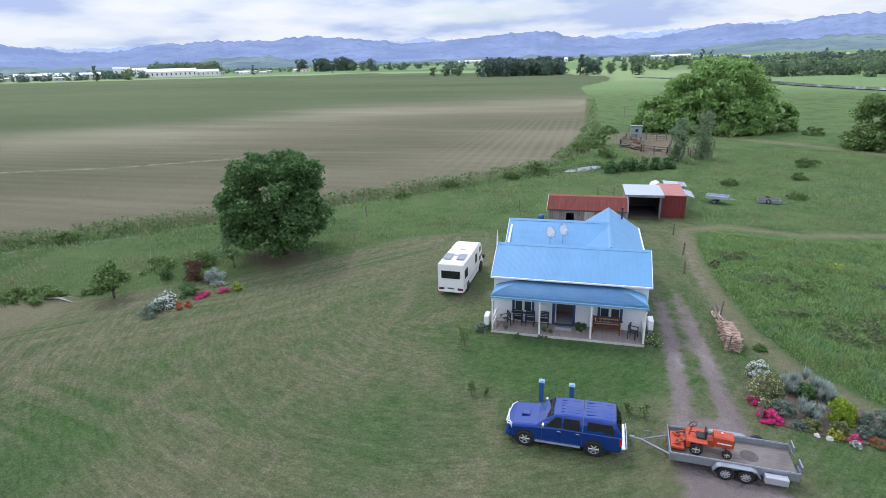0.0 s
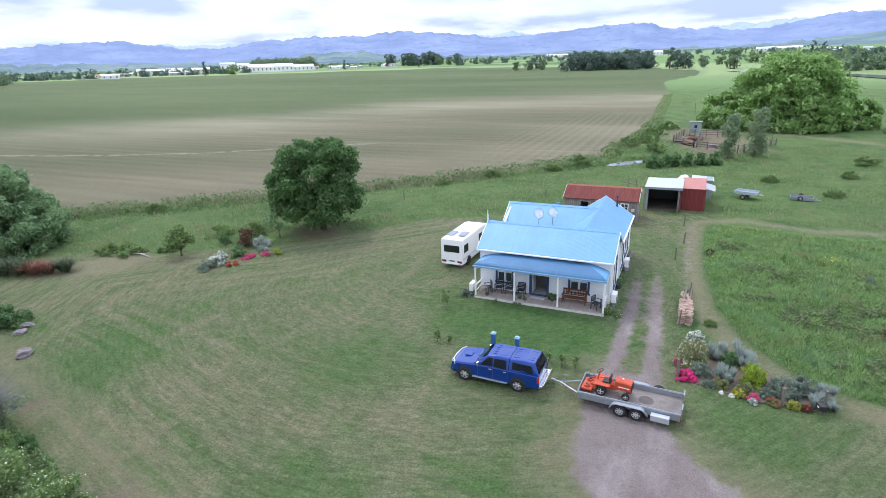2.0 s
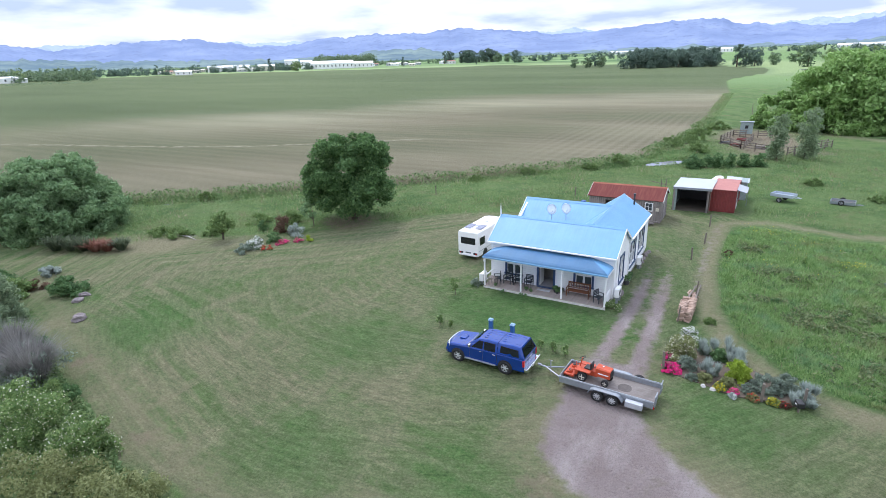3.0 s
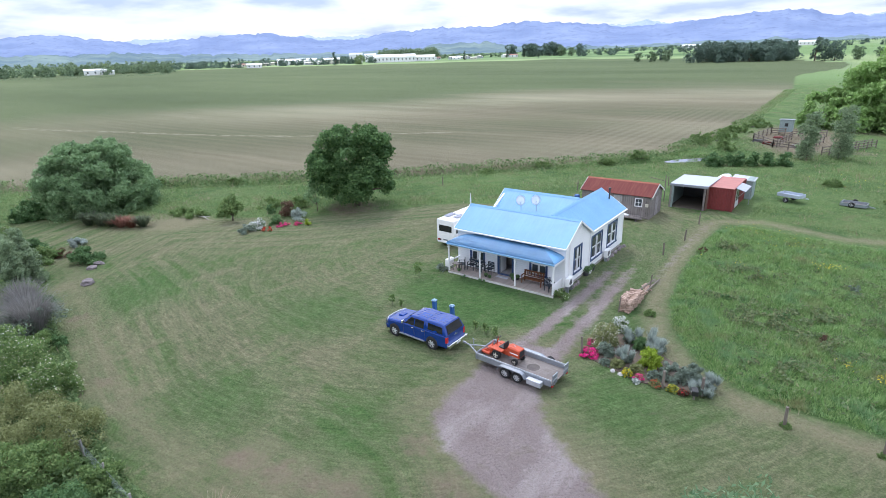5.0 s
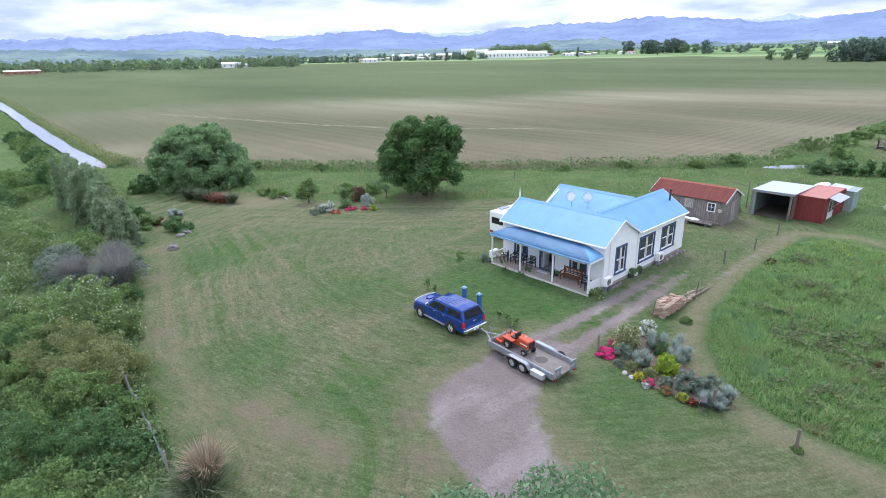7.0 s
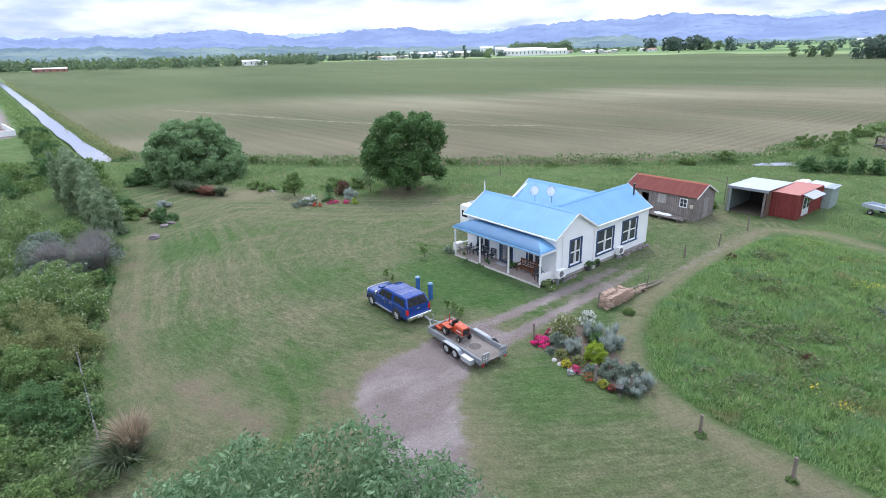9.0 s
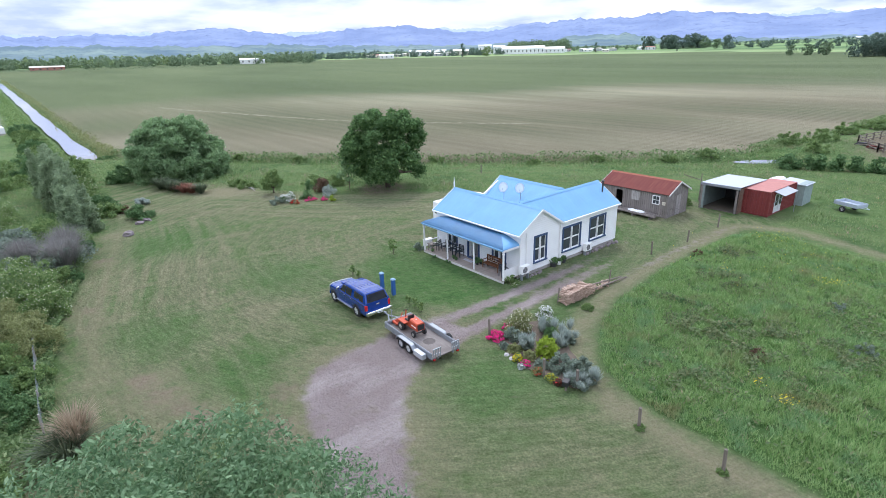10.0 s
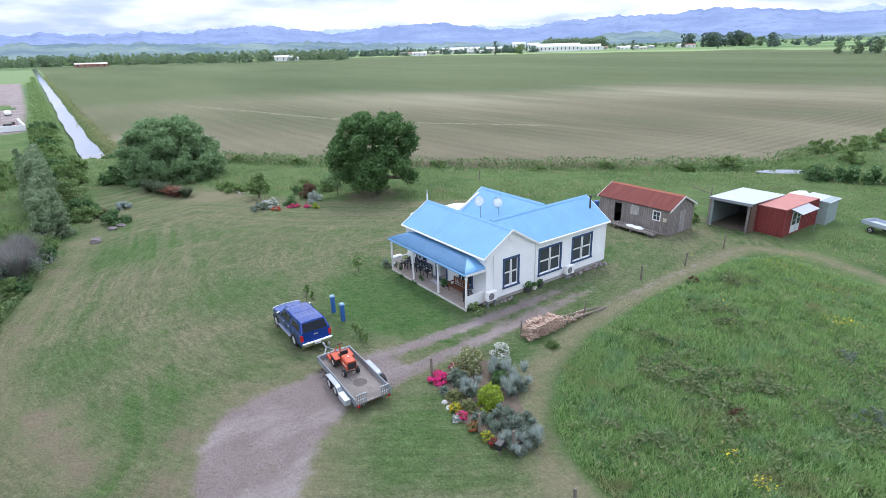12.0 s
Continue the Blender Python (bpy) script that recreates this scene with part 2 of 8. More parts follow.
def corrugated(name, c, axis, pitch=0.0762, rough=0.45, stain=None, stain_amount=0.3):
    """Corrugated iron with ribs across the given axis, sheet laps and weathering."""
    m = Mat(name, rough, 0.0, 0.5)
    sep = m.n.new("ShaderNodeSeparateXYZ")
    m.link(m.co, sep.inputs[0])
    u = sep.outputs[axis]
    lap = m.math("LESS_THAN", m.math("FRACT", m.math("DIVIDE", u, 0.762)), 0.045)
    big = m.noise(0.7, 5, lo=0.3, hi=0.7)
    scale = (6, 0.6, 0.6) if axis == "X" else (0.6, 6, 0.6)
    streak = m.noise(1.0, 4, vec=m.mapped(scale), lo=0.42, hi=0.75)
    col = m.mix(big, tuple(v * 0.93 for v in c), tuple(min(1, v * 1.06) for v in c))
    if stain:
        col = m.mix(m.math("MULTIPLY", streak, stain_amount), col, stain)
    else:
        col = m.mix(m.math("MULTIPLY", streak, 0.12), col, tuple(v * 0.6 for v in c))
    col = m.mix(m.math("MULTIPLY", lap, 0.10), col, tuple(v * 0.6 for v in c))
    m.color(col)
    m.bump(m.math("SINE", m.math("MULTIPLY", u, 2 * math.pi / pitch)), 0.14, 0.012)
    return m.m


def timber(name, a, b, grain_axis="X", rough=0.8, board=0.0):
    """Weathered wood with grain along an axis; board adds joints at that spacing."""
    m = Mat(name, rough, 0, 0.3)
    sc = {"X": (1, 14, 14), "Y": (14, 1, 14), "Z": (14, 14, 1)}[grain_axis]
    g = m.noise(1.6, 6, 0.6, vec=m.mapped(sc), lo=0.3, hi=0.7)
    col = m.mix(g, a, b)
    col = m.mix(m.math("MULTIPLY", m.each(), 0.35), col, tuple(v * 0.55 for v in a))
    col = m.mix(m.noise(0.8, 4, lo=0.55, hi=0.8), col, tuple(v * 0.7 for v in a))
    if board:
        sep = m.n.new("ShaderNodeSeparateXYZ")
        m.link(m.co, sep.inputs[0])
        u = m.math("DIVIDE", m.math("ADD", sep.outputs["X"], sep.outputs["Y"]), board)
        fl = m.math("FLOOR", u)
        wn_ = m.n.new("ShaderNodeTexWhiteNoise"); wn_.noise_dimensions = "1D"
        m.link(fl, wn_.inputs["W"])
        col = m.mix(m.math("MULTIPLY", wn_.outputs["Value"], 0.45), col, tuple(v * 0.5 for v in a))
        col = m.mix(m.math("LESS_THAN", m.math("FRACT", u), 0.08), col, tuple(v * 0.15 for v in a))
    m.color(col)
    m.bump(g, 0.4, 0.01)
    return m.m


WHITE = weatherboard("white_weatherboard", (0.85, 0.855, 0.88))
WHITE_PAINT = plain("white_paint", (0.80, 0.80, 0.82), 0.45, vary=0.05)
BLUE_TRIM = plain("dark_blue_paint", (0.030, 0.065, 0.16), 0.4)
BLUE_POST = plain("blue_post_paint", (0.035, 0.12, 0.36), 0.5)
ROOF_X = corrugated("blue_roof_iron", (0.128, 0.305, 0.535), "X", stain=(0.185, 0.370, 0.585), stain_amount=0.25)
ROOF_Y = corrugated("blue_roof_iron_turned", (0.128, 0.305, 0.535), "Y", stain=(0.185, 0.370, 0.585), stain_amount=0.25)
ROOF_FLASH = plain("blue_ridge_flashing", (0.150, 0.335, 0.560), 0.4)
GLASS = glass_dark("window_glass", (0.038, 0.044, 0.054))
DARK = plain("dark_interior", (0.02, 0.02, 0.022), 0.8)
DECK = timber("weathered_deck", (0.30, 0.25, 0.23), (0.42, 0.37, 0.34), "Y")
CONCRETE = plain("old_concrete", (0.34, 0.32, 0.31), 0.9, vary=0.25, bump=0.4)
GALV = plain("galvanised_steel", (0.30, 0.325, 0.365), 0.42, 0.45, vary=0.16, scale=6)
STEEL_DARK = plain("dark_steel", (0.06, 0.06, 0.065), 0.5, 0.4)
CHROME = plain("chrome", (0.75, 0.76, 0.78), 0.15, 1.0, vary=0.03)
RUBBER = plain("tyre_rubber", (0.018, 0.018, 0.02), 0.8, vary=0.3, scale=12)
ALLOY = plain("alloy_wheel", (0.60, 0.61, 0.63), 0.3, 0.7, vary=0.08)
BLACK_PLASTIC = plain("black_plastic", (0.02, 0.02, 0.022), 0.5)
CAR_BLUE = plain("metallic_blue_paint", (0.003, 0.040, 0.255), 0.16, 0.30, vary=0.06)
CAR_BLUE.node_tree.nodes["Principled BSDF"].inputs["Coat Weight"].default_value = 0.7
CAR_GLASS = glass_dark("tinted_car_glass", (0.010, 0.012, 0.016))
LAMP_CLEAR = plain("clear_lamp", (0.7, 0.72, 0.75), 0.1)
LAMP_RED = plain("red_lamp", (0.45, 0.015, 0.02), 0.2)
ORANGE = plain("orange_tractor_paint", (0.46, 0.065, 0.024), 0.5, vary=0.35, scale=8)
RV_WHITE = plain("motorhome_white", (0.82, 0.82, 0.83), 0.3, vary=0.03)
RUST = corrugated("rusted_red_iron", (0.125, 0.020, 0.016), "X", rough=0.85, stain=(0.21, 0.075, 0.048), stain_amount=0.45)
SILVER_ROOF = corrugated("pale_zinc_iron", (0.44, 0.47, 0.54), "X", rough=0.4)
CONT_RED = plain("container_red", (0.180, 0.030, 0.029), 0.65, vary=0.25, scale=2.5)
CONT_TOP = plain("faded_container_roof", (0.40, 0.165, 0.145), 0.75, vary=0.2, scale=1.2)
GREY_WOOD = timber("grey_barn_boards", (0.22, 0.19, 0.18), (0.34, 0.31, 0.30), "Z", board=0.22)
GREY_GREEN = plain("grey_green_iron", (0.25, 0.31, 0.31), 0.6, vary=0.2)
POST_WOOD = timber("fence_post_wood", (0.16, 0.13, 0.11), (0.26, 0.23, 0.20), "Z")
BENCH_WOOD = timber("oiled_bench_wood", (0.13, 0.05, 0.025), (0.20, 0.085, 0.04), "X", rough=0.55)
SPLIT_WOOD = timber("split_firewood", (0.30, 0.185, 0.140), (0.66, 0.520, 0.430), "X")
ROCK = plain("grey_boulder", (0.21, 0.18, 0.185), 0.9, vary=0.4, scale=5, bump=0.6, fine=14)
BARK = timber("bark", (0.10, 0.08, 0.06), (0.17, 0.14, 0.11), "Z", rough=0.95)
TERRACOTTA = plain("dark_pot", (0.05, 0.05, 0.055), 0.7, vary=0.2)

# ground ------------------------------------------------------------------
DITCH = [(-88, 17), (-72, 28.5), (-52.4, 43), (-45.8, 48.6), (-32, 61.9), (-16, 76.5), (-4, 88), (1.5, 93)]
FIELD_EDGE = [(-900, 21.5), (-88, 21), (-79, 24), (-63, 38.5), (-42.6, 54), (-31, 65), (-15, 81), (-5.0, 95), (-2.0, 115), (-0.5, 145), (-2, 245), (-9, 330), (8, 400), (10, 470)]
GRAVEL = [(22, 4), (13.5, 11.6), (9.2, 12.9), (6.6, 13.8), (4.8, 15.2), (4.4, 18), (4.2, 21.5), (4.4, 24.2), (7.8, 24.4), (7.7, 22.3), (8.2, 20), (9.4, 18), (11.5, 16.4), (14.2, 14.6), (27, 8)]
TRACK_A = [(5.0, 22.9), (5.2, 26.8), (5.3, 32.0), (5.3, 36.5), (4.9, 42.9), (4.5, 50.1), (4.6, 59)]
TRACK_B = [(7.2, 22.9), (7.1, 26.9), (6.95, 30.8), (6.8, 34), (6.5, 40), (6.4, 47), (6.3, 59)]
MEADOW = [(140, 24), (25, 25.4), (20.9, 25.4), (17.7, 25.5), (15.3, 26.6), (13.8, 27.9), (12.6, 29.6), (11.5, 31.6), (10.6, 35), (10.0, 40), (9.7, 46),
          (10.0, 53.2), (11.8, 56.3), (15.4, 55.2), (20, 54.4), (27, 55.6), (140, 48)]
PATH = [(40, 23.4), (22, 24.2), (17, 24.6), (13.8, 26.2), (11.4, 29.4), (9.9, 34), (9.2, 40), (8.9, 48), (9.0, 56), (13, 58.3), (20, 56.3), (30, 58)]
FAR_PATH = [(14, 131), (21.9, 131.9), (37.2, 119.4), (47.5, 106.6), (70, 92)]
LAWN = [(-60, 16.5), (-43.6, 24.3), (-42.6, 27), (-37.6, 29.8), (-29.4, 36), (-22.4, 43.5), (-17.7, 49), (-9.2, 53.3), (-4.6, 59), (-4, 62), (11, 62),
        (11.5, 57), (9.7, 54), (9.6, 46), (10.5, 35), (13.5, 28), (18, 25.4), (140, 24), (140, -60), (2, -60), (2, 4.2), (-2, 4.3), (-6, 4.7), (-10, 5.6), (-16.2, 6.9), (-22, 8.3), (-30, 10.3), (-40, 13.1)]


def dist_line(x, y, pts):
    best = np.full(x.shape, 1e9)
    for (ax, ay), (bx, by) in zip(pts, pts[1:]):
        dx, dy = bx - ax, by - ay
        t = np.clip(((x - ax) * dx + (y - ay) * dy) / (dx * dx + dy * dy), 0, 1)
        best = np.minimum(best, np.hypot(x - ax - t * dx, y - ay - t * dy))
    return best


def inside(x, y, pts):
    c = np.zeros(x.shape, bool)
    for (ax, ay), (bx, by) in zip(pts, pts[1:] + pts[:1]):
        if ay == by:
            continue
        c ^= ((ay > y) != (by > y)) & (x < (bx - ax) * (y - ay) / (by - ay) + ax)
    return c


def signed(x, y, pts):
    """Distance to a closed outline, positive inside."""
    return np.where(inside(x, y, pts), 1, -1) * dist_line(x, y, pts + pts[:1])


CANAL_Y = (15.5, 19.4)


def height(x, y):
    """Level of the ground: a flat that rises very slowly far off, cut by a ditch and a canal."""
    x, y = np.asarray(x, float), np.asarray(y, float)
    d = np.hypot(x - 10, y - 30)
    z = GZ + 0.0115 * np.maximum(0, d - 100) * smooth(100, 260, d)
    ditch = dist_line(x, y, DITCH)
    z = z - 1.0 * (1 - smooth(0.6, 3.0, ditch))
    canal = np.abs(y - sum(CANAL_Y) / 2)
    z = z - 1.1 * (1 - smooth(1.6, 3.6, canal)) * (x < -84)
    # low bank between the ditch and the field on the north-east
    bank = dist_line(x, y, [(-2, 100), (4, 104), (3, 140), (1, 230)])
    z = z + 0.9 * (1 - smooth(1.5, 8, bank))
    return z


def gz(x, y):
    return float(height(np.array([x]), np.array([y]))[0])


def axis(lo, hi, step, grow, reach):
    mid = list(np.arange(lo, hi + 1e-6, step))
    up, s = [], step
    v = hi
    while v < reach:
        s *= grow
        v += s
        up.append(v)
    down, s = [], step
    v = lo
    while v > -reach:
        s *= grow
        v -= s
        down.append(v)
    return np.array(down[::-1] + mid + up)


gx, gy = axis(-92, 34, 0.55, 1.08, 4900), axis(-4, 108, 0.55, 1.08, 4900)
X, Y = np.meshgrid(gx, gy)
Z = height(X, Y)
near = (np.hypot(X, Y - 30) < 150)
lump = np.sin(X * 0.9 + 1.3 * np.sin(Y * 0.7)) * np.sin(Y * 1.1 + 0.8 * np.sin(X * 0.6))
lawn_d = signed(X, Y, LAWN)
meadow_d = signed(X, Y, MEADOW)
field_poly = FIELD_EDGE + [(-60, 620), (-330, 760), (-800, 580), (-900, 300)]
field_d = signed(X, Y, field_poly)
gravel_d = signed(X, Y, GRAVEL)
Z = Z + 0.02 * lump * near * (gravel_d < 0)
nxg, nyg = len(gx), len(gy)
ii = np.arange(nxg * nyg).reshape(nyg, nxg)
quads = np.stack([ii[:-1, :-1], ii[:-1, 1:], ii[1:, 1:], ii[1:, :-1]], -1).reshape(-1, 4)

G = Mat("ground_cover", 0.95, 0, 0.12)
pos = G.n.new("ShaderNodeNewGeometry").outputs["Position"]
n_big = G.noise(0.09, 5, 0.6, vec=pos, lo=0.32, hi=0.68)
n_mid = G.noise(0.55, 5, 0.6, vec=pos, lo=0.3, hi=0.7)
n_fine = G.noise(5.0, 5, 0.65, vec=pos, lo=0.3, hi=0.7)
n_grit = G.noise(24.0, 3, 0.7, vec=pos, lo=0.3, hi=0.7)
edge = G.math("MULTIPLY", G.math("SUBTRACT", G.noise(1.6, 4, 0.6, vec=pos), 0.5), 1.0)


def zone(name, soft=0.25, wobble=1.0):
    """A zone's share of the ground, with a ragged edge."""
    v = G.math("ADD", G.attr(name), G.math("MULTIPLY", edge, wobble))
    return G.span(v, 0.5 - soft, 0.5 + soft)


# mown lawn: green and dry patches with curving mower stripes
mo = G.n.new("ShaderNodeVectorMath"); mo.operation = "SUBTRACT"; mo.inputs[1].default_value = (-9, 37, 0)
G.link(pos, mo.inputs[0])
msep = G.n.new("ShaderNodeSeparateXYZ"); G.link(mo.outputs[0], msep.inputs[0])
mlen = G.n.new("ShaderNodeVectorMath"); mlen.operation = "LENGTH"; G.link(mo.outputs[0], mlen.inputs[0])
mcmb = G.n.new("ShaderNodeCombineXYZ")
G.link(G.math("MULTIPLY", mlen.outputs["Value"], 1.0), mcmb.inputs["X"])
G.link(G.math("MULTIPLY", G.math("ARCTAN2", msep.outputs["Y"], msep.outputs["X"]), 9.0), mcmb.inputs["Y"])
streaks = G.noise(1.0, 5, 0.62, vec=mcmb.outputs[0], lo=0.42, hi=0.68)
fcmb = G.n.new("ShaderNodeCombineXYZ")
G.link(G.math("MULTIPLY", mlen.outputs["Value"], 4.2), fcmb.inputs["X"])
G.link(G.math("MULTIPLY", G.math("ARCTAN2", msep.outputs["Y"], msep.outputs["X"]), 16.0), fcmb.inputs["Y"])
combed = G.noise(1.0, 4, 0.7, vec=fcmb.outputs[0], lo=0.40, hi=0.62)
mow2 = G.n.new("ShaderNodeTexWave")
mow2.wave_type, mow2.rings_direction = "RINGS", "Z"
mow2.inputs["Scale"].default_value, mow2.inputs["Distortion"].default_value = 0.23, 3.4
mow2.inputs["Detail"].default_value, mow2.inputs["Detail Scale"].default_value = 3.0, 0.10
G.link(mo.outputs[0], mow2.inputs["Vector"])
streaks2 = G.noise(0.45, 4, 0.6, vec=mcmb.outputs[0], lo=0.40, hi=0.66)
# passes of the mower along the hedge side
rcmb = G.n.new("ShaderNodeCombineXYZ")
G.link(G.math("MULTIPLY", G.attr("run"), 1.05), rcmb.inputs["X"])
G.link(G.math("MULTIPLY", msep.outputs["X"], 0.07), rcmb.inputs["Y"])
passes = G.noise(1.0, 5, 0.62, vec=rcmb.outputs[0], lo=0.42, hi=0.60)
passes_dark = G.noise(0.62, 4, 0.6, vec=G.mix(1.0, rcmb.outputs[0], (3.7, 9.1, 2.0), "ADD"), lo=0.46, hi=0.60)
rings = G.math("SUBTRACT", 1.0, G.math("MULTIPLY", G.attr("hem"), 0.75))
green_c = G.mix(n_mid, (0.088, 0.172, 0.050), (0.118, 0.200, 0.066))
olive_c = G.mix(n_mid, (0.160, 0.186, 0.094), (0.198, 0.208, 0.118))
tan_c = G.mix(n_mid, (0.300, 0.268, 0.178), (0.258, 0.244, 0.152))
lawn_c = G.mix(G.noise(0.10, 6, 0.64, vec=pos, lo=0.42, hi=0.60, distort=0.5), olive_c, green_c)
lawn_c = G.mix(G.math("MULTIPLY", zone("tan", 0.5, 1.4), 0.80), lawn_c, G.mix(0.5, olive_c, tan_c))
lawn_c = G.mix(G.math("MULTIPLY", G.math("MULTIPLY", streaks2, rings), 0.55), lawn_c, green_c)
lawn_c = G.mix(G.math("MULTIPLY", G.math("MULTIPLY", passes_dark, G.attr("hem")), 0.75), lawn_c, green_c)
lawn_c = G.mix(G.math("MULTIPLY", G.noise(0.24, 6, 0.66, vec=G.mapped((1.0, 0.5, 1.0), 0.6, world=True), lo=0.52, hi=0.62, distort=0.8), 0.65), lawn_c, tan_c)
lawn_c = G.mix(G.math("MULTIPLY", G.math("MULTIPLY", streaks, rings), 0.52), lawn_c, tan_c)
lawn_c = G.mix(G.math("MULTIPLY", G.math("MULTIPLY", passes, G.attr("hem")), 0.70), lawn_c, tan_c)
lawn_c = G.mix(G.math("MULTIPLY", G.math("MULTIPLY", G.span(mow2.outputs["Fac"], 0.60, 0.92), G.noise(0.13, 4, 0.6, vec=pos, lo=0.45, hi=0.58)), 0.40), lawn_c, tan_c)
lawn_c = G.mix(G.math("MULTIPLY", zone("lush", 0.5, 1.0), 0.90), lawn_c, G.mix(n_mid, (0.078, 0.168, 0.048), (0.104, 0.192, 0.062)))
n_blade = G.noise(9.0, 5, 0.8, vec=pos, lo=0.36, hi=0.64)
n_tuft = G.noise(3.0, 5, 0.78, vec=pos, lo=0.38, hi=0.62)
lawn_c = G.mix(1.0, lawn_c, G.mix(n_tuft, (1.10, 1.08, 1.10), (0.80, 0.84, 0.80)), "MULTIPLY")
lawn_c = G.mix(1.0, lawn_c, G.mix(n_blade, (0.66, 0.70, 0.66), (1.24, 1.21, 1.24)), "MULTIPLY")
lawn_c = G.mix(1.0, lawn_c, G.mix(combed, (1.10, 1.10, 1.10), (0.80, 0.82, 0.80)), "MULTIPLY")
# rough pasture
rough_c = G.mix(n_mid, (0.110, 0.205, 0.062), (0.185, 0.270, 0.098))
rough_c = G.mix(G.math("MULTIPLY", n_big, 0.5), rough_c, (0.186, 0.215, 0.104))
rough_c = G.mix(G.math("MULTIPLY", G.noise(0.16, 6, 0.7, vec=pos, lo=0.48, hi=0.62), 0.7), rough_c, (0.070, 0.140, 0.048))
rough_c = G.mix(G.math("MULTIPLY", G.noise(0.21, 6, 0.7, vec=G.mapped((1, 1, 1), 0.8, world=True), lo=0.55, hi=0.66), 0.6), rough_c, (0.215, 0.190, 0.110))
rough_c = G.mix(G.math("MULTIPLY", n_fine, 0.4), rough_c, (0.055, 0.106, 0.036))
meadow_c = G.mix(n_mid, (0.070, 0.145, 0.042), (0.125, 0.215, 0.070))
meadow_c = G.mix(G.math("MULTIPLY", n_fine, 0.5), meadow_c, (0.059, 0.119, 0.045))
# the big field: bare soil near, a young crop further away
rows_v = G.mapped((0.0, 1.0, 0.0), 0.02, world=True)
rows = G.wave(0.55, rows_v, "Y", 1.5, detail=3)
rows2 = G.wave(0.085, rows_v, "Y", 2.5, detail=2)
soil = G.mix(G.noise(0.02, 5, 0.6, vec=G.mapped((0.35, 1.0, 1.0), 0.1, world=True), lo=0.35, hi=0.65), (0.150, 0.134, 0.088), (0.226, 0.203, 0.134))
soil = G.mix(G.math("MULTIPLY", rows, 0.25), soil, (0.092, 0.082, 0.056))
soil = G.mix(G.math("MULTIPLY", rows2, 0.22), soil, (0.272, 0.244, 0.168))
soil = G.mix(G.math("MULTIPLY", G.noise(0.05, 6, 0.7, vec=G.mapped((0.10, 1.0, 1.0), 0.1, world=True), lo=0.5, hi=0.66), 0.6), soil, (0.310, 0.276, 0.192))
plough = G.wave(0.15, G.mapped((1.0, 0.0, 0.0), -0.25, world=True), "X", 2.0, detail=2)
soil = G.mix(G.math("MULTIPLY", G.attr("plough"), plough), soil, (0.300, 0.262, 0.190))
# stretched patches put cloud shade and sun into the soil and crop colours
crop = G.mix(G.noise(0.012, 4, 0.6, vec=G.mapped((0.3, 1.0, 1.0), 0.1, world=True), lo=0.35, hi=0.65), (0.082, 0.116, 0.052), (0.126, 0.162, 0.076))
cover_and_cloud = G.math("ADD", G.attr("crop"), G.math("MULTIPLY", G.math("SUBTRACT", G.noise(0.016, 6, 0.68, vec=G.mapped((0.22, 1.0, 1.0), 0.12, world=True)), 0.5), 1.5), True)
field_c = G.mix(G.math("MULTIPLY", cover_and_cloud, 0.92), soil, crop)
# sunlit patch painted as paler ground
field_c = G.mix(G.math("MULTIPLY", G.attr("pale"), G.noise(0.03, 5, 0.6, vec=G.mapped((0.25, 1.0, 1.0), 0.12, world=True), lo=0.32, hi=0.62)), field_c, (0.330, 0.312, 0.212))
field_c = G.mix(G.math("MULTIPLY", G.attr("furrow"), G.noise(0.5, 4, 0.6, vec=pos, lo=0.4, hi=0.6)), field_c, (0.40, 0.36, 0.27))
# far pastures in broad patches
vor = G.n.new("ShaderNodeTexVoronoi")
vor.inputs["Scale"].default_value = 0.0042
G.link(G.mapped((1.0, 1.0, 0.0), 0.35, world=True), vor.inputs["Vector"])
bw = G.n.new("ShaderNodeSeparateColor"); G.link(vor.outputs["Color"], bw.inputs[0])
far_c = G.ramp(bw.outputs[0], (0.0, (0.150, 0.240, 0.092)), (0.4, (0.205, 0.300, 0.128)), (0.7, (0.105, 0.180, 0.076)), (1.0, (0.260, 0.335, 0.170)))
# pasture strip past the field: its sunlight is painted as lighter green
far_c = G.mix(G.attr("sunlit_strip"), far_c, (0.300, 0.380, 0.175))
# gravel and bare soil
gravel_c = G.mix(n_mid, (0.300, 0.246, 0.236), (0.415, 0.352, 0.344))
gravel_c = G.mix(G.math("MULTIPLY", n_grit, 0.5), gravel_c, (0.191, 0.150, 0.149))
gravel_c = G.mix(G.math("MULTIPLY", G.noise(0.45, 6, 0.65, vec=G.mapped((1.0, 0.30, 1.0), 0.55, world=True), lo=0.49, hi=0.62), 0.50), gravel_c, (0.520, 0.462, 0.458))
gravel_c = G.mix(G.math("MULTIPLY", G.noise(1.1, 6, 0.7, vec=pos, lo=0.55, hi=0.68), 0.45), gravel_c, (0.185, 0.165, 0.120))
gravel_c = G.mix(G.math("MULTIPLY", G.noise(14.0, 4, 0.8, vec=pos, lo=0.52, hi=0.64), 0.40), gravel_c, (0.130, 0.108, 0.100))
dry_c = G.mix(n_fine, (0.320, 0.280, 0.186), (0.190, 0.198, 0.098))
dry_c = G.mix(G.math("MULTIPLY", n_grit, 0.4), dry_c, (0.324, 0.275, 0.221))
mud_c = G.mix(n_fine, (0.185, 0.140, 0.105), (0.330, 0.265, 0.205))

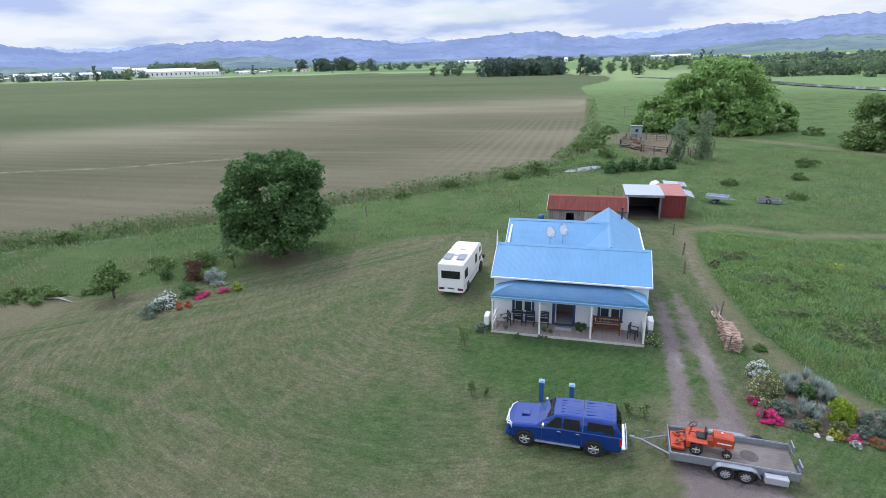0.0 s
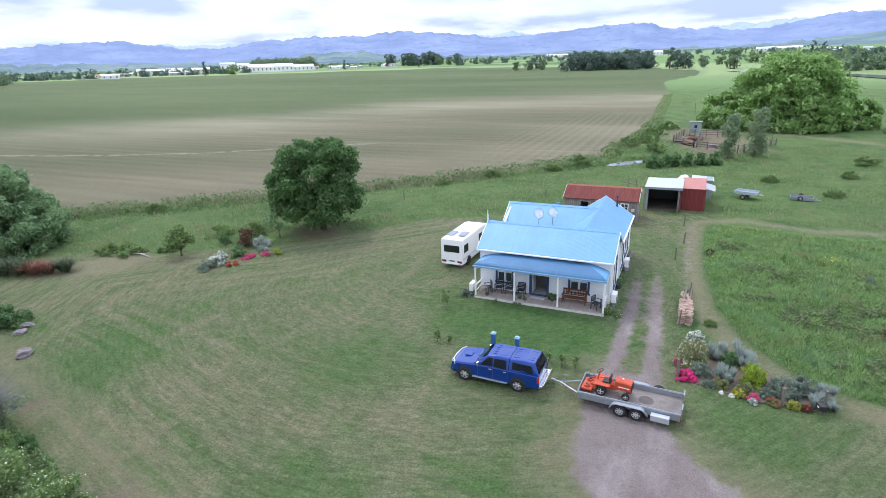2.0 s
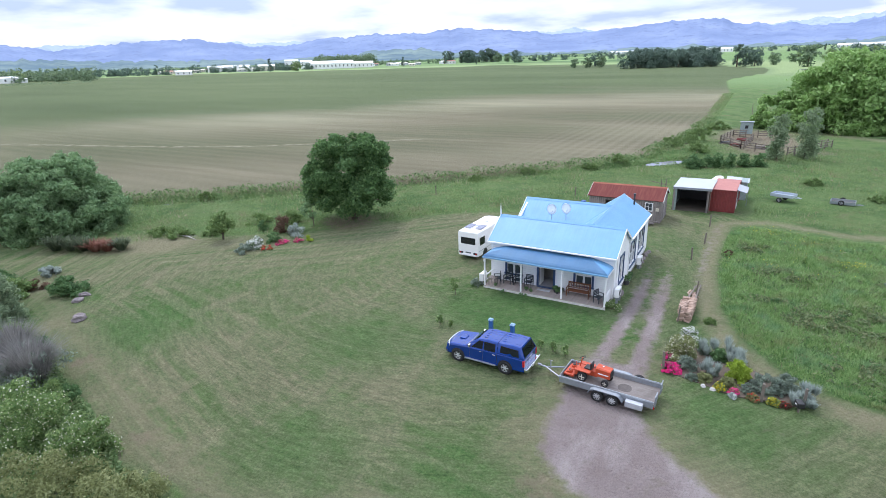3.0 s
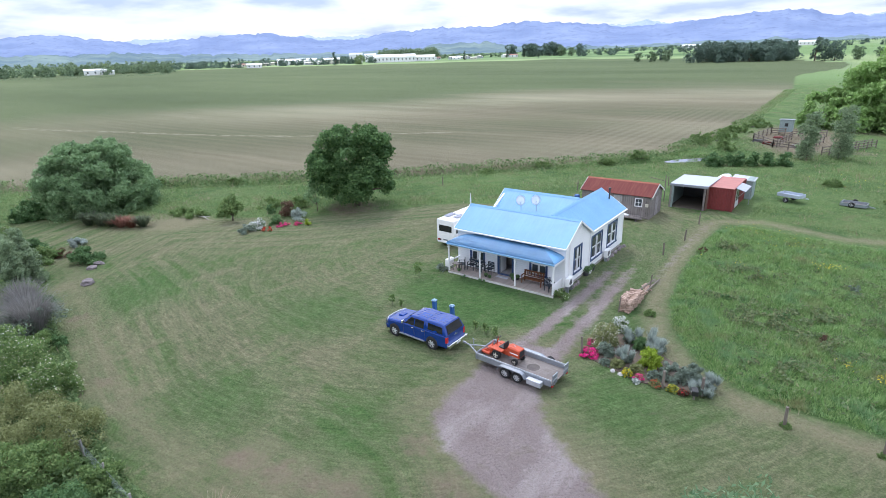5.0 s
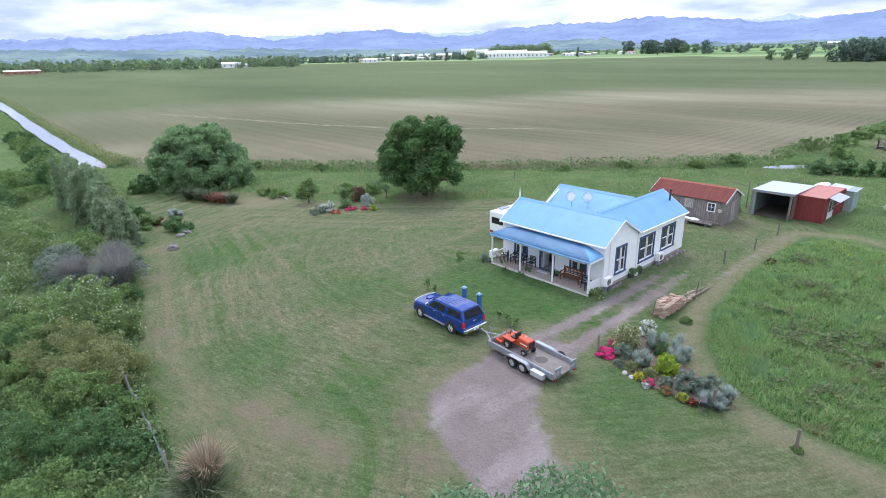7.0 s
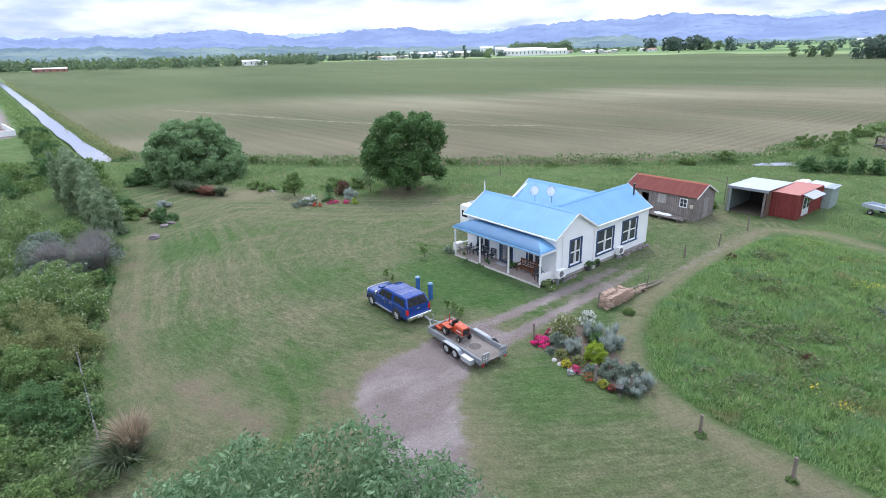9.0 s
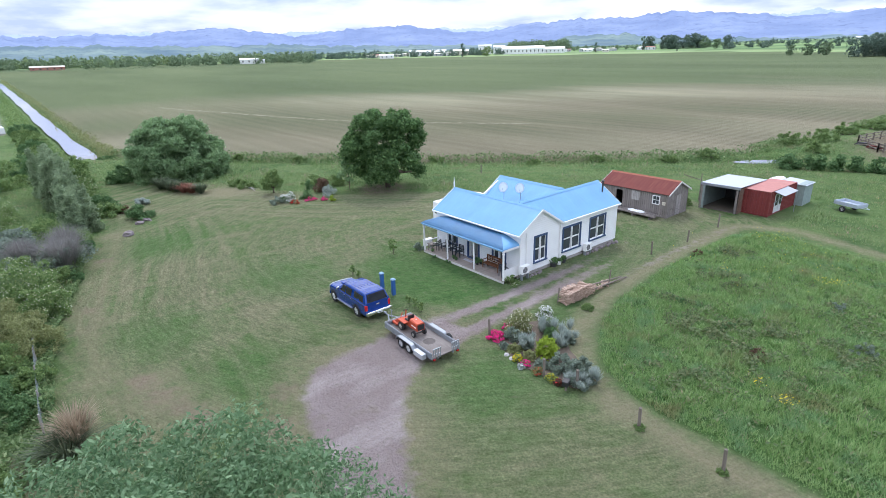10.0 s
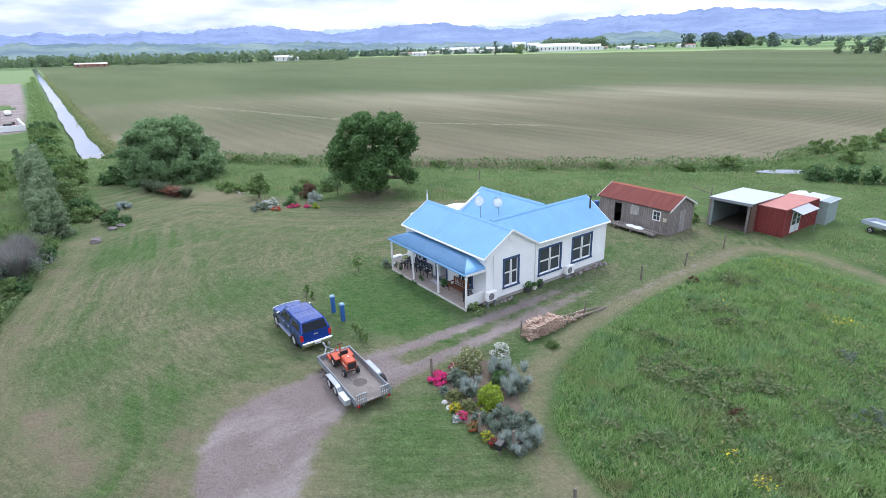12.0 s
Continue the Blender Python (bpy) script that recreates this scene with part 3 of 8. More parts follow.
c = G.mix(zone("far", 0.3, 0.0), rough_c, far_c)
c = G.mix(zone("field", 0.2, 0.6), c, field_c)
c = G.mix(zone("lawn", 0.3, 0.9), c, lawn_c)
c = G.mix(zone("meadow", 0.2, 0.7), c, meadow_c)
c = G.mix(G.math("MULTIPLY", zone("dry", 0.45, 1.3), 0.85), c, dry_c)
c = G.mix(G.math("MULTIPLY", zone("mud", 0.35, 1.2), 0.85), c, mud_c)
c = G.mix(zone("gravel", 0.22, 1.0), c, gravel_c)
G.color(c)
G.bump(G.math("ADD", n_fine, G.math("MULTIPLY", n_tuft, 1.2)), 1.0, 0.09)

ground = raw("ground", np.stack([X, Y, Z], -1).reshape(-1, 3), quads, G.m, None, True)
tagged(ground, "mown lawn, rough pasture, gravel drive and a ploughed field", "ground", kind="structure")


def put_attr(name, v):
    a = ground.data.attributes.new(name, "FLOAT", "POINT")
    a.data.foreach_set("value", np.asarray(v, np.float32).ravel())


def share(d, soft):
    return np.clip(0.5 + d / (2 * soft), 0, 1)


dist = np.hypot(X - 10, Y - 30)
put_attr("lawn", share(lawn_d, 0.9) * (dist < 300))
put_attr("meadow", share(meadow_d, 0.7))
put_attr("field", share(field_d, 1.5))
fd = dist_line(X, Y, FIELD_EDGE[1:9])
# crop: young growth, with cloud shade painted in as denser green
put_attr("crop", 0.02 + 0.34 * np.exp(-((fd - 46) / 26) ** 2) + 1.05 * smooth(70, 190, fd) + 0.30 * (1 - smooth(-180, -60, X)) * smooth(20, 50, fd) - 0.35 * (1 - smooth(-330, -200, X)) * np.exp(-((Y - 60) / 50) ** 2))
# pale: painted sun patch at mid field, and lighter soil by the ditch
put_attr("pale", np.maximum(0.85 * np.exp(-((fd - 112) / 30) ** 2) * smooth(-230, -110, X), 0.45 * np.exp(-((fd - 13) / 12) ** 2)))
put_attr("plough", 0.38 * (1 - smooth(12, 30, np.hypot((X + 12) * 1.2, (Y - 125) * 0.45))))
# where the painted sunlight lies on the far pasture
put_attr("sunlit_strip", 0.75 * smooth(0, 8, -field_d) * (1 - smooth(60, 130, -field_d)) * smooth(330, 420, np.hypot(X, Y)) * smooth(120, 260, Y))
hedge_line = [(2.5, 4.4), (-3, 4.8), (-9.5, 5.4), (-17, 7.6), (-27, 10.1), (-36.8, 11.5), (-43.6, 24.3), (-37.6, 29.8), (-29.4, 36), (-17.7, 49)]
hedge_d = dist_line(X, Y, hedge_line)
put_attr("run", hedge_d)
put_attr("hem", 1 - smooth(7, 15, hedge_d))
put_attr("furrow", 0.75 * np.exp(-(dist_line(X, Y, [(-183, 51.6), (-139, 64.9), (-108, 72.8), (-86.6, 80.8), (-74.5, 88.9), (-57, 100.8)]) / 0.9) ** 2))
put_attr("far", smooth(170, 330, dist))
tracks = np.minimum(dist_line(X, Y, TRACK_A), dist_line(X, Y, TRACK_B))
fade = 1 - 0.75 * smooth(33, 43, Y)
gr = np.maximum(share(gravel_d, 0.65), share(0.44 - tracks, 0.40) * fade)
gr = np.maximum(gr, 0.62 * share(0.3 - dist_line(X, Y, [(8.9, 37), (8.7, 44), (8.9, 50), (8.9, 56)]), 0.5))
gr = np.maximum(gr, 0.9 * share(signed(X, Y, [(-420, 6), (-420, -16), (-128, -14), (-138, 7), (-200, 8)]), 2.0) * (1 - 0.9 * (np.hypot((X + 215) * 0.6, Y + 3) < 8)))
put_attr("gravel", gr)
dry = share(0.70 - dist_line(X, Y, PATH), 0.55) * 0.92
dry = np.maximum(dry, share(1.3 - dist_line(X, Y, FAR_PATH), 1.6))
dry = np.maximum(dry, 0.62 * share(1.4 + gravel_d, 1.4))
for px, py, r in ((0, 8.1, 1.3), (2.2, 8.6, 1.2), (4.6, 9.3, 1.2), (-44, 25, 3.0), (-40.5, 26.5, 3.5), (-12, 7.2, 1.0), (-22, 9.6, 1.2), (-30, 11.5, 1.3), (-26, 10.8, 0.9)):
    dry = np.maximum(dry, 0.92 * share(r - np.hypot(X - px, Y - py), 1.2))
dry = np.maximum(dry, 0.58 * share(1.0 - dist_line(X, Y, [(3, 6.2), (-6, 6.5), (-16, 8.8), (-30, 12.2), (-41, 15.6)]), 1.0))
dry = np.maximum(dry, 0.30 * share(1.0 - tracks, 1.0) * (Y < 60))
put_attr("dry", dry)
lush = share(5.0 - np.hypot((X + 0.5) * 0.75, (Y - 27.6) * 1.1), 2.0)
for px, py, r in ((12, 21.5, 3.5), (-24, 14, 4), (2.5, 11.5, 2.5), (-9, 20, 3), (-34, 13.5, 2.5), (6.0, 47, 3), (6.1, 33, 2.2), (6.1, 40, 2.5), (8.0, 38, 2.0), (4.6, 29, 3.0), (8.2, 31, 2.0), (10.5, 30.0, 1.5), (9.0, 22.5, 2.2), (13.2, 22.6, 1.6), (-5, 10, 3.0)):
    lush = np.maximum(lush, 0.8 * share(r - np.hypot(X - px, Y - py), 2.5))
put_attr("lush", lush)
tan = np.zeros(X.shape)
for px, py, r in ((-41, 25.5, 5), (-30, 27, 5), (-20, 33, 7), (-13, 38, 5), (-12, 24, 5), (-3, 17.5, 4), (15, 19.5, 5), (22, 18, 5), (-17, 14, 3.5)):
    tan = np.maximum(tan, 0.75 * share(r - np.hypot(X - px, Y - py), r * 0.6))
put_attr("tan", tan)
mud = 0.9 * share(9 - np.hypot((X - 11) * 1.2, (Y - 117) * 0.5), 3.0)
mud = np.maximum(mud, 0.8 * share(3.2 - np.hypot(X + 27.6, Y - 41.4), 1.0))
mud = np.maximum(mud, 0.7 * share(2.0 - np.hypot(X - 21, Y - 106), 1.5))
for px, py, r in ((-0.4, 7.9, 0.9), (1.6, 8.4, 0.9), (3.4, 8.9, 0.8), (4.9, 9.4, 0.9), (5.4, 13.2, 0.8), (8.2, 11.8, 0.9),  (-12.5, 7.4, 0.6), (-23, 9.7, 0.6)):
    mud = np.maximum(mud, 0.72 * share(r - np.hypot(X - px, (Y - py) * 1.3), 0.7))
put_attr("mud", mud)

# water -------------------------------------------------------------------
WATER = Mat("still_water", 0.06, 0, 0.9)
WATER.color(WATER.mix(WATER.noise(0.4, 3), (0.20, 0.20, 0.23), (0.30, 0.30, 0.34)))
WATER.bump(WATER.noise(2.0, 3), 0.05, 0.02)


def strip(name, line, half, drop, label):
    """A water surface along a line, a little below the banks."""
    v, f = [], []
    for i, (x, y) in enumerate(line):
        a = Vector(line[max(0, i - 1)]); b = Vector(line[min(len(line) - 1, i + 1)])
        n = Vector((-(b - a).y, (b - a).x)).normalized() * half * (1 + 0.10 * math.sin(x * 0.17) + 0.08 * math.sin(x * 0.071 + 1))
        z = gz(x, y) + drop
        v += [(x - n.x, y - n.y, z), (x + n.x, y + n.y, z)]
        if i:
            f.append((2 * i - 2, 2 * i - 1, 2 * i + 1, 2 * i))
    ob = raw(name, v, f, WATER.m)
    return tagged(ob, label, "water", kind="structure")


mid_y = sum(CANAL_Y) / 2
strip("water_canal", [(x, mid_y) for x in -86 - 794 * np.linspace(0, 1, 140) ** 1.6], 1.75, 0.5, "pale still canal water between grassy banks")
fine = []
for (ax, ay), (bx, by) in zip(DITCH[1:], DITCH[2:]):
    fine += [(ax + (bx - ax) * k / 8, ay + (by - ay) * k / 8) for k in range(8)]
for a_, b_ in ((2, 7), (8, 14), (17, 20), (24, 27), (33, 36)):
    strip("water_ditch", fine[a_:b_], 0.55, 0.30, "narrow muddy ditch water beside the field")
strip("water_river", [(30, 440), (62, 395), (86, 350), (99, 300), (113, 266), (140, 228), (210, 185)], 6, 0.3, "wide pale river beyond the pasture")
pond = bmesh.new()
bmesh.ops.create_circle(pond, cap_ends=True, segments=20, radius=1.0, matrix=Matrix.Translation((-1.2, 88.6, gz(-12, 100) + 0.03)) @ Matrix.Rotation(0.85, 4, "Z") @ Matrix.Diagonal((4.0, 1.3, 1, 1)))
tagged(part("water_pond", pond, WATER.m), "shallow muddy puddle at the ditch end", "water", kind="structure")

# farmhouse ---------------------------------------------------------------
XL, XR = -5.72, 3.82                            # outer walls of the front range
YF, YB = 32.45, 37.2                            # front wall and the valley behind
RY, RZ = 34.62, 4.70                            # front ridge
EZ = 3.22                                       # eaves
house = thing("farmhouse", pose(-1, 38, GZ), "white weatherboard farmhouse with a light blue iron roof and verandah", "house")
HB = house.matrix_basis.inverted()


def hpart(name, bm, mat, parent=None, label="", smooth_shade=False):
    bm.transform(HB)
    return part(name, bm, mat, parent or house, label, smooth_shade)


def wall_with_holes(axis_name, c, thick, u0, u1, z0, z1, holes, top=None):
    """A wall in the plane axis_name = c .. c + thick with rectangular openings (u0, u1, z0, z1), and a gable above if top = (u, z)."""
    us = sorted({u0, u1, *[h[0] for h in holes], *[h[1] for h in holes]})
    zs = sorted({z0, z1, *[h[2] for h in holes], *[h[3] for h in holes]})
    bits = []
    for a, b in zip(us, us[1:]):
        for lo, hi in zip(zs, zs[1:]):
            if any(h[0] <= a and b <= h[1] and h[2] <= lo and hi <= h[3] for h in holes):
                continue
            bits.append(box(a, b, c, c + thick, lo, hi) if axis_name == "y" else box(c, c + thick, a, b, lo, hi))
    if top:
        profile = [(u0, z1), (u1, z1), top]
        bits.append(prism(profile, axis_name, c, c + thick))
    bm = join(*bits)
    bmesh.ops.remove_doubles(bm, verts=bm.verts[:], dist=0.0005)
    return bm


W_FRONT = [(-4.40, -3.22, 0.72, 2.22), (1.04, 2.30, 0.66, 2.22)]
DOOR = (-1.78, -0.60, 0.02, 2.22)
W_EAST = [(34.02, 35.28, 0.70, 2.62), (37.36, 39.48, 0.70, 2.56), (40.82, 42.86, 0.80, 2.62)]
hpart("wall_front", wall_with_holes("y", YF, 0.14, XL, XR - 0.14, 0.08, EZ - 0.02, W_FRONT + [DOOR]), WHITE)
hpart("wall_east_gable", wall_with_holes("x", XR - 0.14, 0.14, YF, 37.02, 0.08, EZ - 0.02, [W_EAST[0]], (RY, RZ - 0.08)), WHITE)
hpart("wall_east_wing", wall_with_holes("x", XR - 0.14, 0.14, 37.02, 44.55, 0.08, EZ - 0.02, W_EAST[1:]), WHITE)
hpart("wall_west_gable", wall_with_holes("x", XL, 0.14, YF + 0.14, 37.02, 0.08, EZ - 0.02, [], (RY, RZ - 0.08)), WHITE)
hpart("wall_west_rear", wall_with_holes("x", XL, 0.14, 37.02, 42.6, 0.08, 3.2, [], (40.2, 4.78)), WHITE)
hpart("wall_rear", box(XL + 0.14, -0.7, 42.46, 42.6, 0.08, 3.2), WHITE)
hpart("wall_wing_west", box(-0.7, -0.56, 42.46, 44.55, 0.08, 3.2), WHITE)
hpart("wall_wing_rear", wall_with_holes("y", 44.41, 0.14, -0.56, XR - 0.14, 0.08, EZ - 0.02, [], (1.54, 4.70)), WHITE)
hpart("floor_inside", box(XL + 0.14, XR - 0.14, YF + 0.14, 44.4, -0.05, 0.0), DARK)
hpart("room_partition", box(XL + 0.2, XR - 1.6, 34.2, 34.3, 0.0, 3.1), plain("dim_wallpaper", (0.22, 0.20, 0.18), 0.9))
hpart("wing_partition", box(2.2, 2.3, 37.2, 44.3, 0.0, 3.1), plain("dim_wallpaper_wing", (0.20, 0.18, 0.17), 0.9))
hpart("foundation", join(box(XL + 0.05, XR - 0.05, YF + 0.05, 44.4, GZ - 0.1, 0.07)), CONCRETE)


def window_unit(axis_name, c, u0, u1, z0, z1, lights, out):
    """A double-hung window: blue casing, white sashes, glass. out is the outward sign."""
    def b(a0, a1, d0, d1, h0, h1, bevel=0.0):
        d0, d1 = sorted((c + out * d0, c + out * d1))
        return box(a0, a1, d0, d1, h0, h1, bevel) if axis_name == "y" else box(d0, d1, a0, a1, h0, h1, bevel)
    w = 0.13
    frame_ = hpart("window", join(b(u0 - w, u0 + 0.02, -0.02, 0.035, z0 - 0.02, z1 + w), b(u1 - 0.02, u1 + w, -0.02, 0.035, z0 - 0.02, z1 + w), b(u0 + 0.02, u1 - 0.02, -0.02, 0.035, z1 - 0.02, z1 + w)),
                   BLUE_TRIM, label="sash window with dark blue casing")
    hpart("sill", b(u0 - w - 0.04, u1 + w + 0.04, -0.02, 0.09, z0 - 0.12, z0 - 0.02), BLUE_TRIM, frame_)
    step = (u1 - u0) / lights
    zm = (z0 + z1) / 2
    for i in range(lights):
        a0, a1 = u0 + i * step + 0.02, u0 + (i + 1) * step - 0.02
        if i:
            hpart("mullion", b(a0 - 0.06, a0 + 0.02, -0.03, 0.03, z0, z1), WHITE_PAINT, frame_)
        for lo, hi, dep in ((z0, zm, -0.07), (zm, z1, -0.04)):
            hpart("sash", join(b(a0, a0 + 0.06, dep - 0.03, dep, lo, hi), b(a1 - 0.06, a1, dep - 0.03, dep, lo, hi), b(a0 + 0.06, a1 - 0.06, dep - 0.03, dep, lo, lo + 0.07), b(a0 + 0.06, a1 - 0.06, dep - 0.03, dep, hi - 0.06, hi)),
                  WHITE_PAINT, frame_)
            hpart("pane", b(a0 + 0.06, a1 - 0.06, dep - 0.02, dep - 0.012, lo + 0.07, hi - 0.06), GLASS, frame_)


for u0, u1, z0, z1 in W_FRONT:
    window_unit("y", YF, u0, u1, z0, z1, 2, -1)
window_unit("x", XR, *W_EAST[0], 2, 1)
window_unit("x", XR, *W_EAST[1], 2, 1)
window_unit("x", XR, *W_EAST[2], 2, 1)
# front door, standing open inwards
d_case = hpart("door_casing", join(box(-1.92, -1.76, YF - 0.035, YF + 0.05, 0.0, 2.36), box(-0.62, -0.46, YF - 0.035, YF + 0.05, 0.0, 2.36), box(-1.76, -0.62, YF - 0.035, YF + 0.05, 2.2, 2.36)), BLUE_TRIM)
hpart("door_leaf", box(-1.74, -1.69, YF + 0.16, YF + 0.98, 0.03, 2.18), WHITE_PAINT, d_case, "white door standing open")
hpart("threshold", box(-1.8, -0.58, YF - 0.16, YF + 0.1, -0.02, 0.06, 0.01), BLUE_TRIM, d_case)
# corner boards and gutters
for x, y in ((XR - 0.1, YF - 0.02), (XL - 0.02, YF - 0.02)):
    hpart("corner_board", box(x, x + 0.12, y, y + 0.12, 0.08, EZ - 0.05), WHITE_PAINT)
hpart("corner_board", box(XR - 0.02, XR + 0.03, 36.9, 37.1, 0.08, EZ - 0.05), WHITE_PAINT)
hpart("corner_board", box(XR - 0.1, XR + 0.02, 44.45, 44.57, 0.08, EZ - 0.05), WHITE_PAINT)
for y in (33.05, 36.9):
    hpart("downpipe", tube((XR + 0.06, y, 0.0), (XR + 0.06, y, 3.2), 0.04), WHITE_PAINT)

# roofs: front range, rear range, east wing
T = 0.05
ov = 0.16
hpart("roof_front_slope", slab([(XL - ov, 32.15, EZ), (XR + ov, 32.15, EZ), (XR + ov, RY, RZ), (XL - ov, RY, RZ)], T), ROOF_X, label="light blue corrugated iron")
hpart("roof_front_back_slope", join(slab([(XL - ov, 37.42, 3.02), (-0.6, 37.42, 3.02), (-0.6, RY, RZ), (XL - ov, RY, RZ)], T),
                                    slab([(-0.6, 37.42, 3.02), (XR + ov, 37.12, 3.20), (XR + ov, RY, RZ), (-0.6, RY, RZ)], T)), ROOF_X)
hpart("roof_rear_slope", slab([(XL - ov, 37.42, 3.03), (1.54, 37.42, 3.03), (1.54, 40.2, 4.86), (XL - ov, 40.2, 4.86)], T), ROOF_X)
hpart("roof_rear_back_slope", slab([(XL - ov, 42.9, 3.06), (1.54, 42.9, 3.06), (1.54, 40.2, 4.86), (XL - ov, 40.2, 4.86)], T), ROOF_X)
hpart("roof_wing_east", slab([(XR + 0.14, 36.98, 3.22), (XR + 0.14, 44.78, 3.22), (1.54, 44.78, 4.80), (1.54, 34.66, 4.72)], T), ROOF_Y)
hpart("roof_wing_west", slab([(-0.78, 37.42, 3.06), (-0.78, 44.78, 3.20), (1.54, 44.78, 4.80), (1.54, 34.66, 4.72)], T), ROOF_Y)


def ridge(a, b):
    a, b = Vector(a), Vector(b)
    side = (b - a).cross(Vector((0, 0, 1))).normalized() * 0.16
    d = Vector((0, 0, -0.095))
    return loft([[a + side + d, a + Vector((0, 0, 0.03)), a - side + d, a - Vector((0, 0, 0.02))], [b + side + d, b + Vector((0, 0, 0.03)), b - side + d, b - Vector((0, 0, 0.02))]])


for a, b in (((XL - ov, RY, RZ + 0.02), (XR + ov, RY, RZ + 0.02)), ((XL - ov, 40.2, 4.88), (1.4, 40.2, 4.88)), ((1.54, 34.75, 4.75), (1.54, 44.8, 4.82))):
    hpart("ridge_cap", ridge(a, b), ROOF_FLASH)
hpart("valley_gutter", box(XL - 0.1, -0.5, 37.34, 37.5, 3.035, 3.05), ROOF_FLASH)


def barge(x, y0, z0, y1, z1, axis_name="x"):
    """A barge board along a gable's slope."""
    h = 0.17
    prof = [(y0, z0 - h), (y1, z1 - h), (y1, z1), (y0, z0)]
    return prism(prof, axis_name, x - 0.02, x + 0.02)


for x in (XR + ov + 0.022, XL - ov - 0.022):
    hpart("barge_board", join(barge(x, 32.1, EZ + 0.01, RY, RZ + 0.03), barge(x, RY, RZ + 0.03, 37.15, 3.2)), WHITE_PAINT)
hpart("barge_board", join(barge(XL - ov - 0.022, 37.5, 3.08, 40.2, 4.88), barge(XL - ov - 0.022, 40.2, 4.88, 42.9, 3.08)), WHITE_PAINT)
hpart("barge_board", join(barge(44.8, -0.8, 3.2, 1.54, 4.82, "y"), barge(44.8, 1.54, 4.82, XR + 0.16, 3.2, "y")), WHITE_PAINT)
hpart("gutter", box(XL - ov, XR + ov, 32.05, 32.15, EZ - 0.12, EZ - 0.01, 0.02), WHITE_PAINT)
hpart("gutter", box(XR + 0.14, XR + 0.25, 37.1, 44.78, 3.10, 3.21, 0.02), WHITE_PAINT)
hpart("finial", join(box(-5.96, -5.86, RY - 0.05, RY + 0.05, 4.5, 5.15, 0.015), tube((-5.91, RY, 5.15), (-5.91, RY, 5.62), 0.05, 0.01, 8)), WHITE_PAINT)
hpart("gable_arch_bracket", ring((XR + 0.1, RY, 4.15), (1, 0, 0), 0.26, 0.02, 20, 6), WHITE_PAINT)
hpart("stove_flue", join(tube((2.6, 44.0, 3.9), (2.6, 44.0, 5.0), 0.07), tube((2.6, 44.0, 5.0), (2.6, 44.0, 5.1), 0.12)), STEEL_DARK)

# verandah: bull-nosed roof with hipped ends, posts, deck, side rails
def ver_roof():
    prof = [(30.72, 2.40), (30.80, 2.52), (30.98, 2.63), (31.3, 2.74), (31.75, 2.86), (32.42, 3.00)]
    rows = []
    for y, z in prof:
        k = (y - 30.72) / (32.42 - 30.72)
        rows.append([(-5.68 + 1.85 * k, y, z), (3.76 - 1.85 * k, y, z)])
    bm = bmesh.new()
    vs = [[bm.verts.new(p) for p in r] for r in rows]
    for a, b in zip(vs, vs[1:]):
        bm.faces.new((a[0], a[1], b[1], b[0]))
    return bm


def ver_end(x_out, x_in):
    prof = [(30.72, 2.40), (30.80, 2.52), (30.98, 2.63), (31.3, 2.74), (31.75, 2.86), (32.42, 3.00)]
    bm = bmesh.new()
    low = [bm.verts.new((x_out + (x_in - x_out) * (y - 30.72) / 1.7, y, z)) for y, z in prof]
    out = [bm.verts.new((x_out + (x_in - x_out) * (y - 30.72) / 1.7, 32.42, z)) for y, z in prof[:-1]]
    for i in range(len(prof) - 2):
        bm.faces.new((low[i], low[i + 1], out[i + 1], out[i]))
    bm.faces.new((low[-2], low[-1], out[-1]))
    bmesh.ops.recalc_face_normals(bm, faces=bm.faces[:])
    return bm


def thicken(bm, t):
    geom = bm.faces[:]
    r = bmesh.ops.solidify(bm, geom=geom, thickness=t)
    bmesh.ops.recalc_face_normals(bm, faces=bm.faces[:])
    return bm


hpart("verandah_roof", thicken(ver_roof(), 0.03), ROOF_X)
hpart("verandah_roof_end", thicken(ver_end(-5.68, -3.83), 0.03), ROOF_Y)
hpart("verandah_roof_end", thicken(ver_end(3.76, 1.91), 0.03), ROOF_Y)
hpart("verandah_beam", join(box(-5.66, 3.74, 30.80, 30.88, 2.22, 2.38), box(-5.66, -5.58, 30.88, 32.45, 2.22, 2.38), box(3.66, 3.74, 30.88, 32.45, 2.22, 2.38)), WHITE_PAINT)
hpart("verandah_gutter", box(-5.70, 3.78, 30.66, 30.74, 2.32, 2.42, 0.015), ROOF_FLASH)
for x in (-5.58, -2.60, 0.52, 3.62):
    p = hpart("verandah_post", box(x - 0.055, x + 0.055, 30.86, 30.97, 0.0, 2.24, 0.012), WHITE_PAINT, label="white square verandah post")
    hpart("post_cap", box(x - 0.085, x + 0.085, 30.83, 31.0, 2.02, 2.08, 0.01), WHITE_PAINT, p)
for x in (-5.58, 3.62):
    hpart("side_rail", join(box(x - 0.04, x + 0.04, 30.98, 32.44, 0.72, 0.80), box(x - 0.03, x + 0.03, 30.98, 32.44, 0.02, 0.72) if x > 0 else box(x - 0.03, x + 0.03, 30.98, 32.44, 0.30, 0.36)), WHITE_PAINT)
hpart("deck_bearer", join(box(-5.66, 3.70, 30.84, 30.90, GZ - 0.05, -0.035), box(-5.66, 3.70, 32.36, 32.44, GZ - 0.05, -0.035)), plain("deck_bearer_timber", (0.55, 0.53, 0.52), 0.7, vary=0.3))
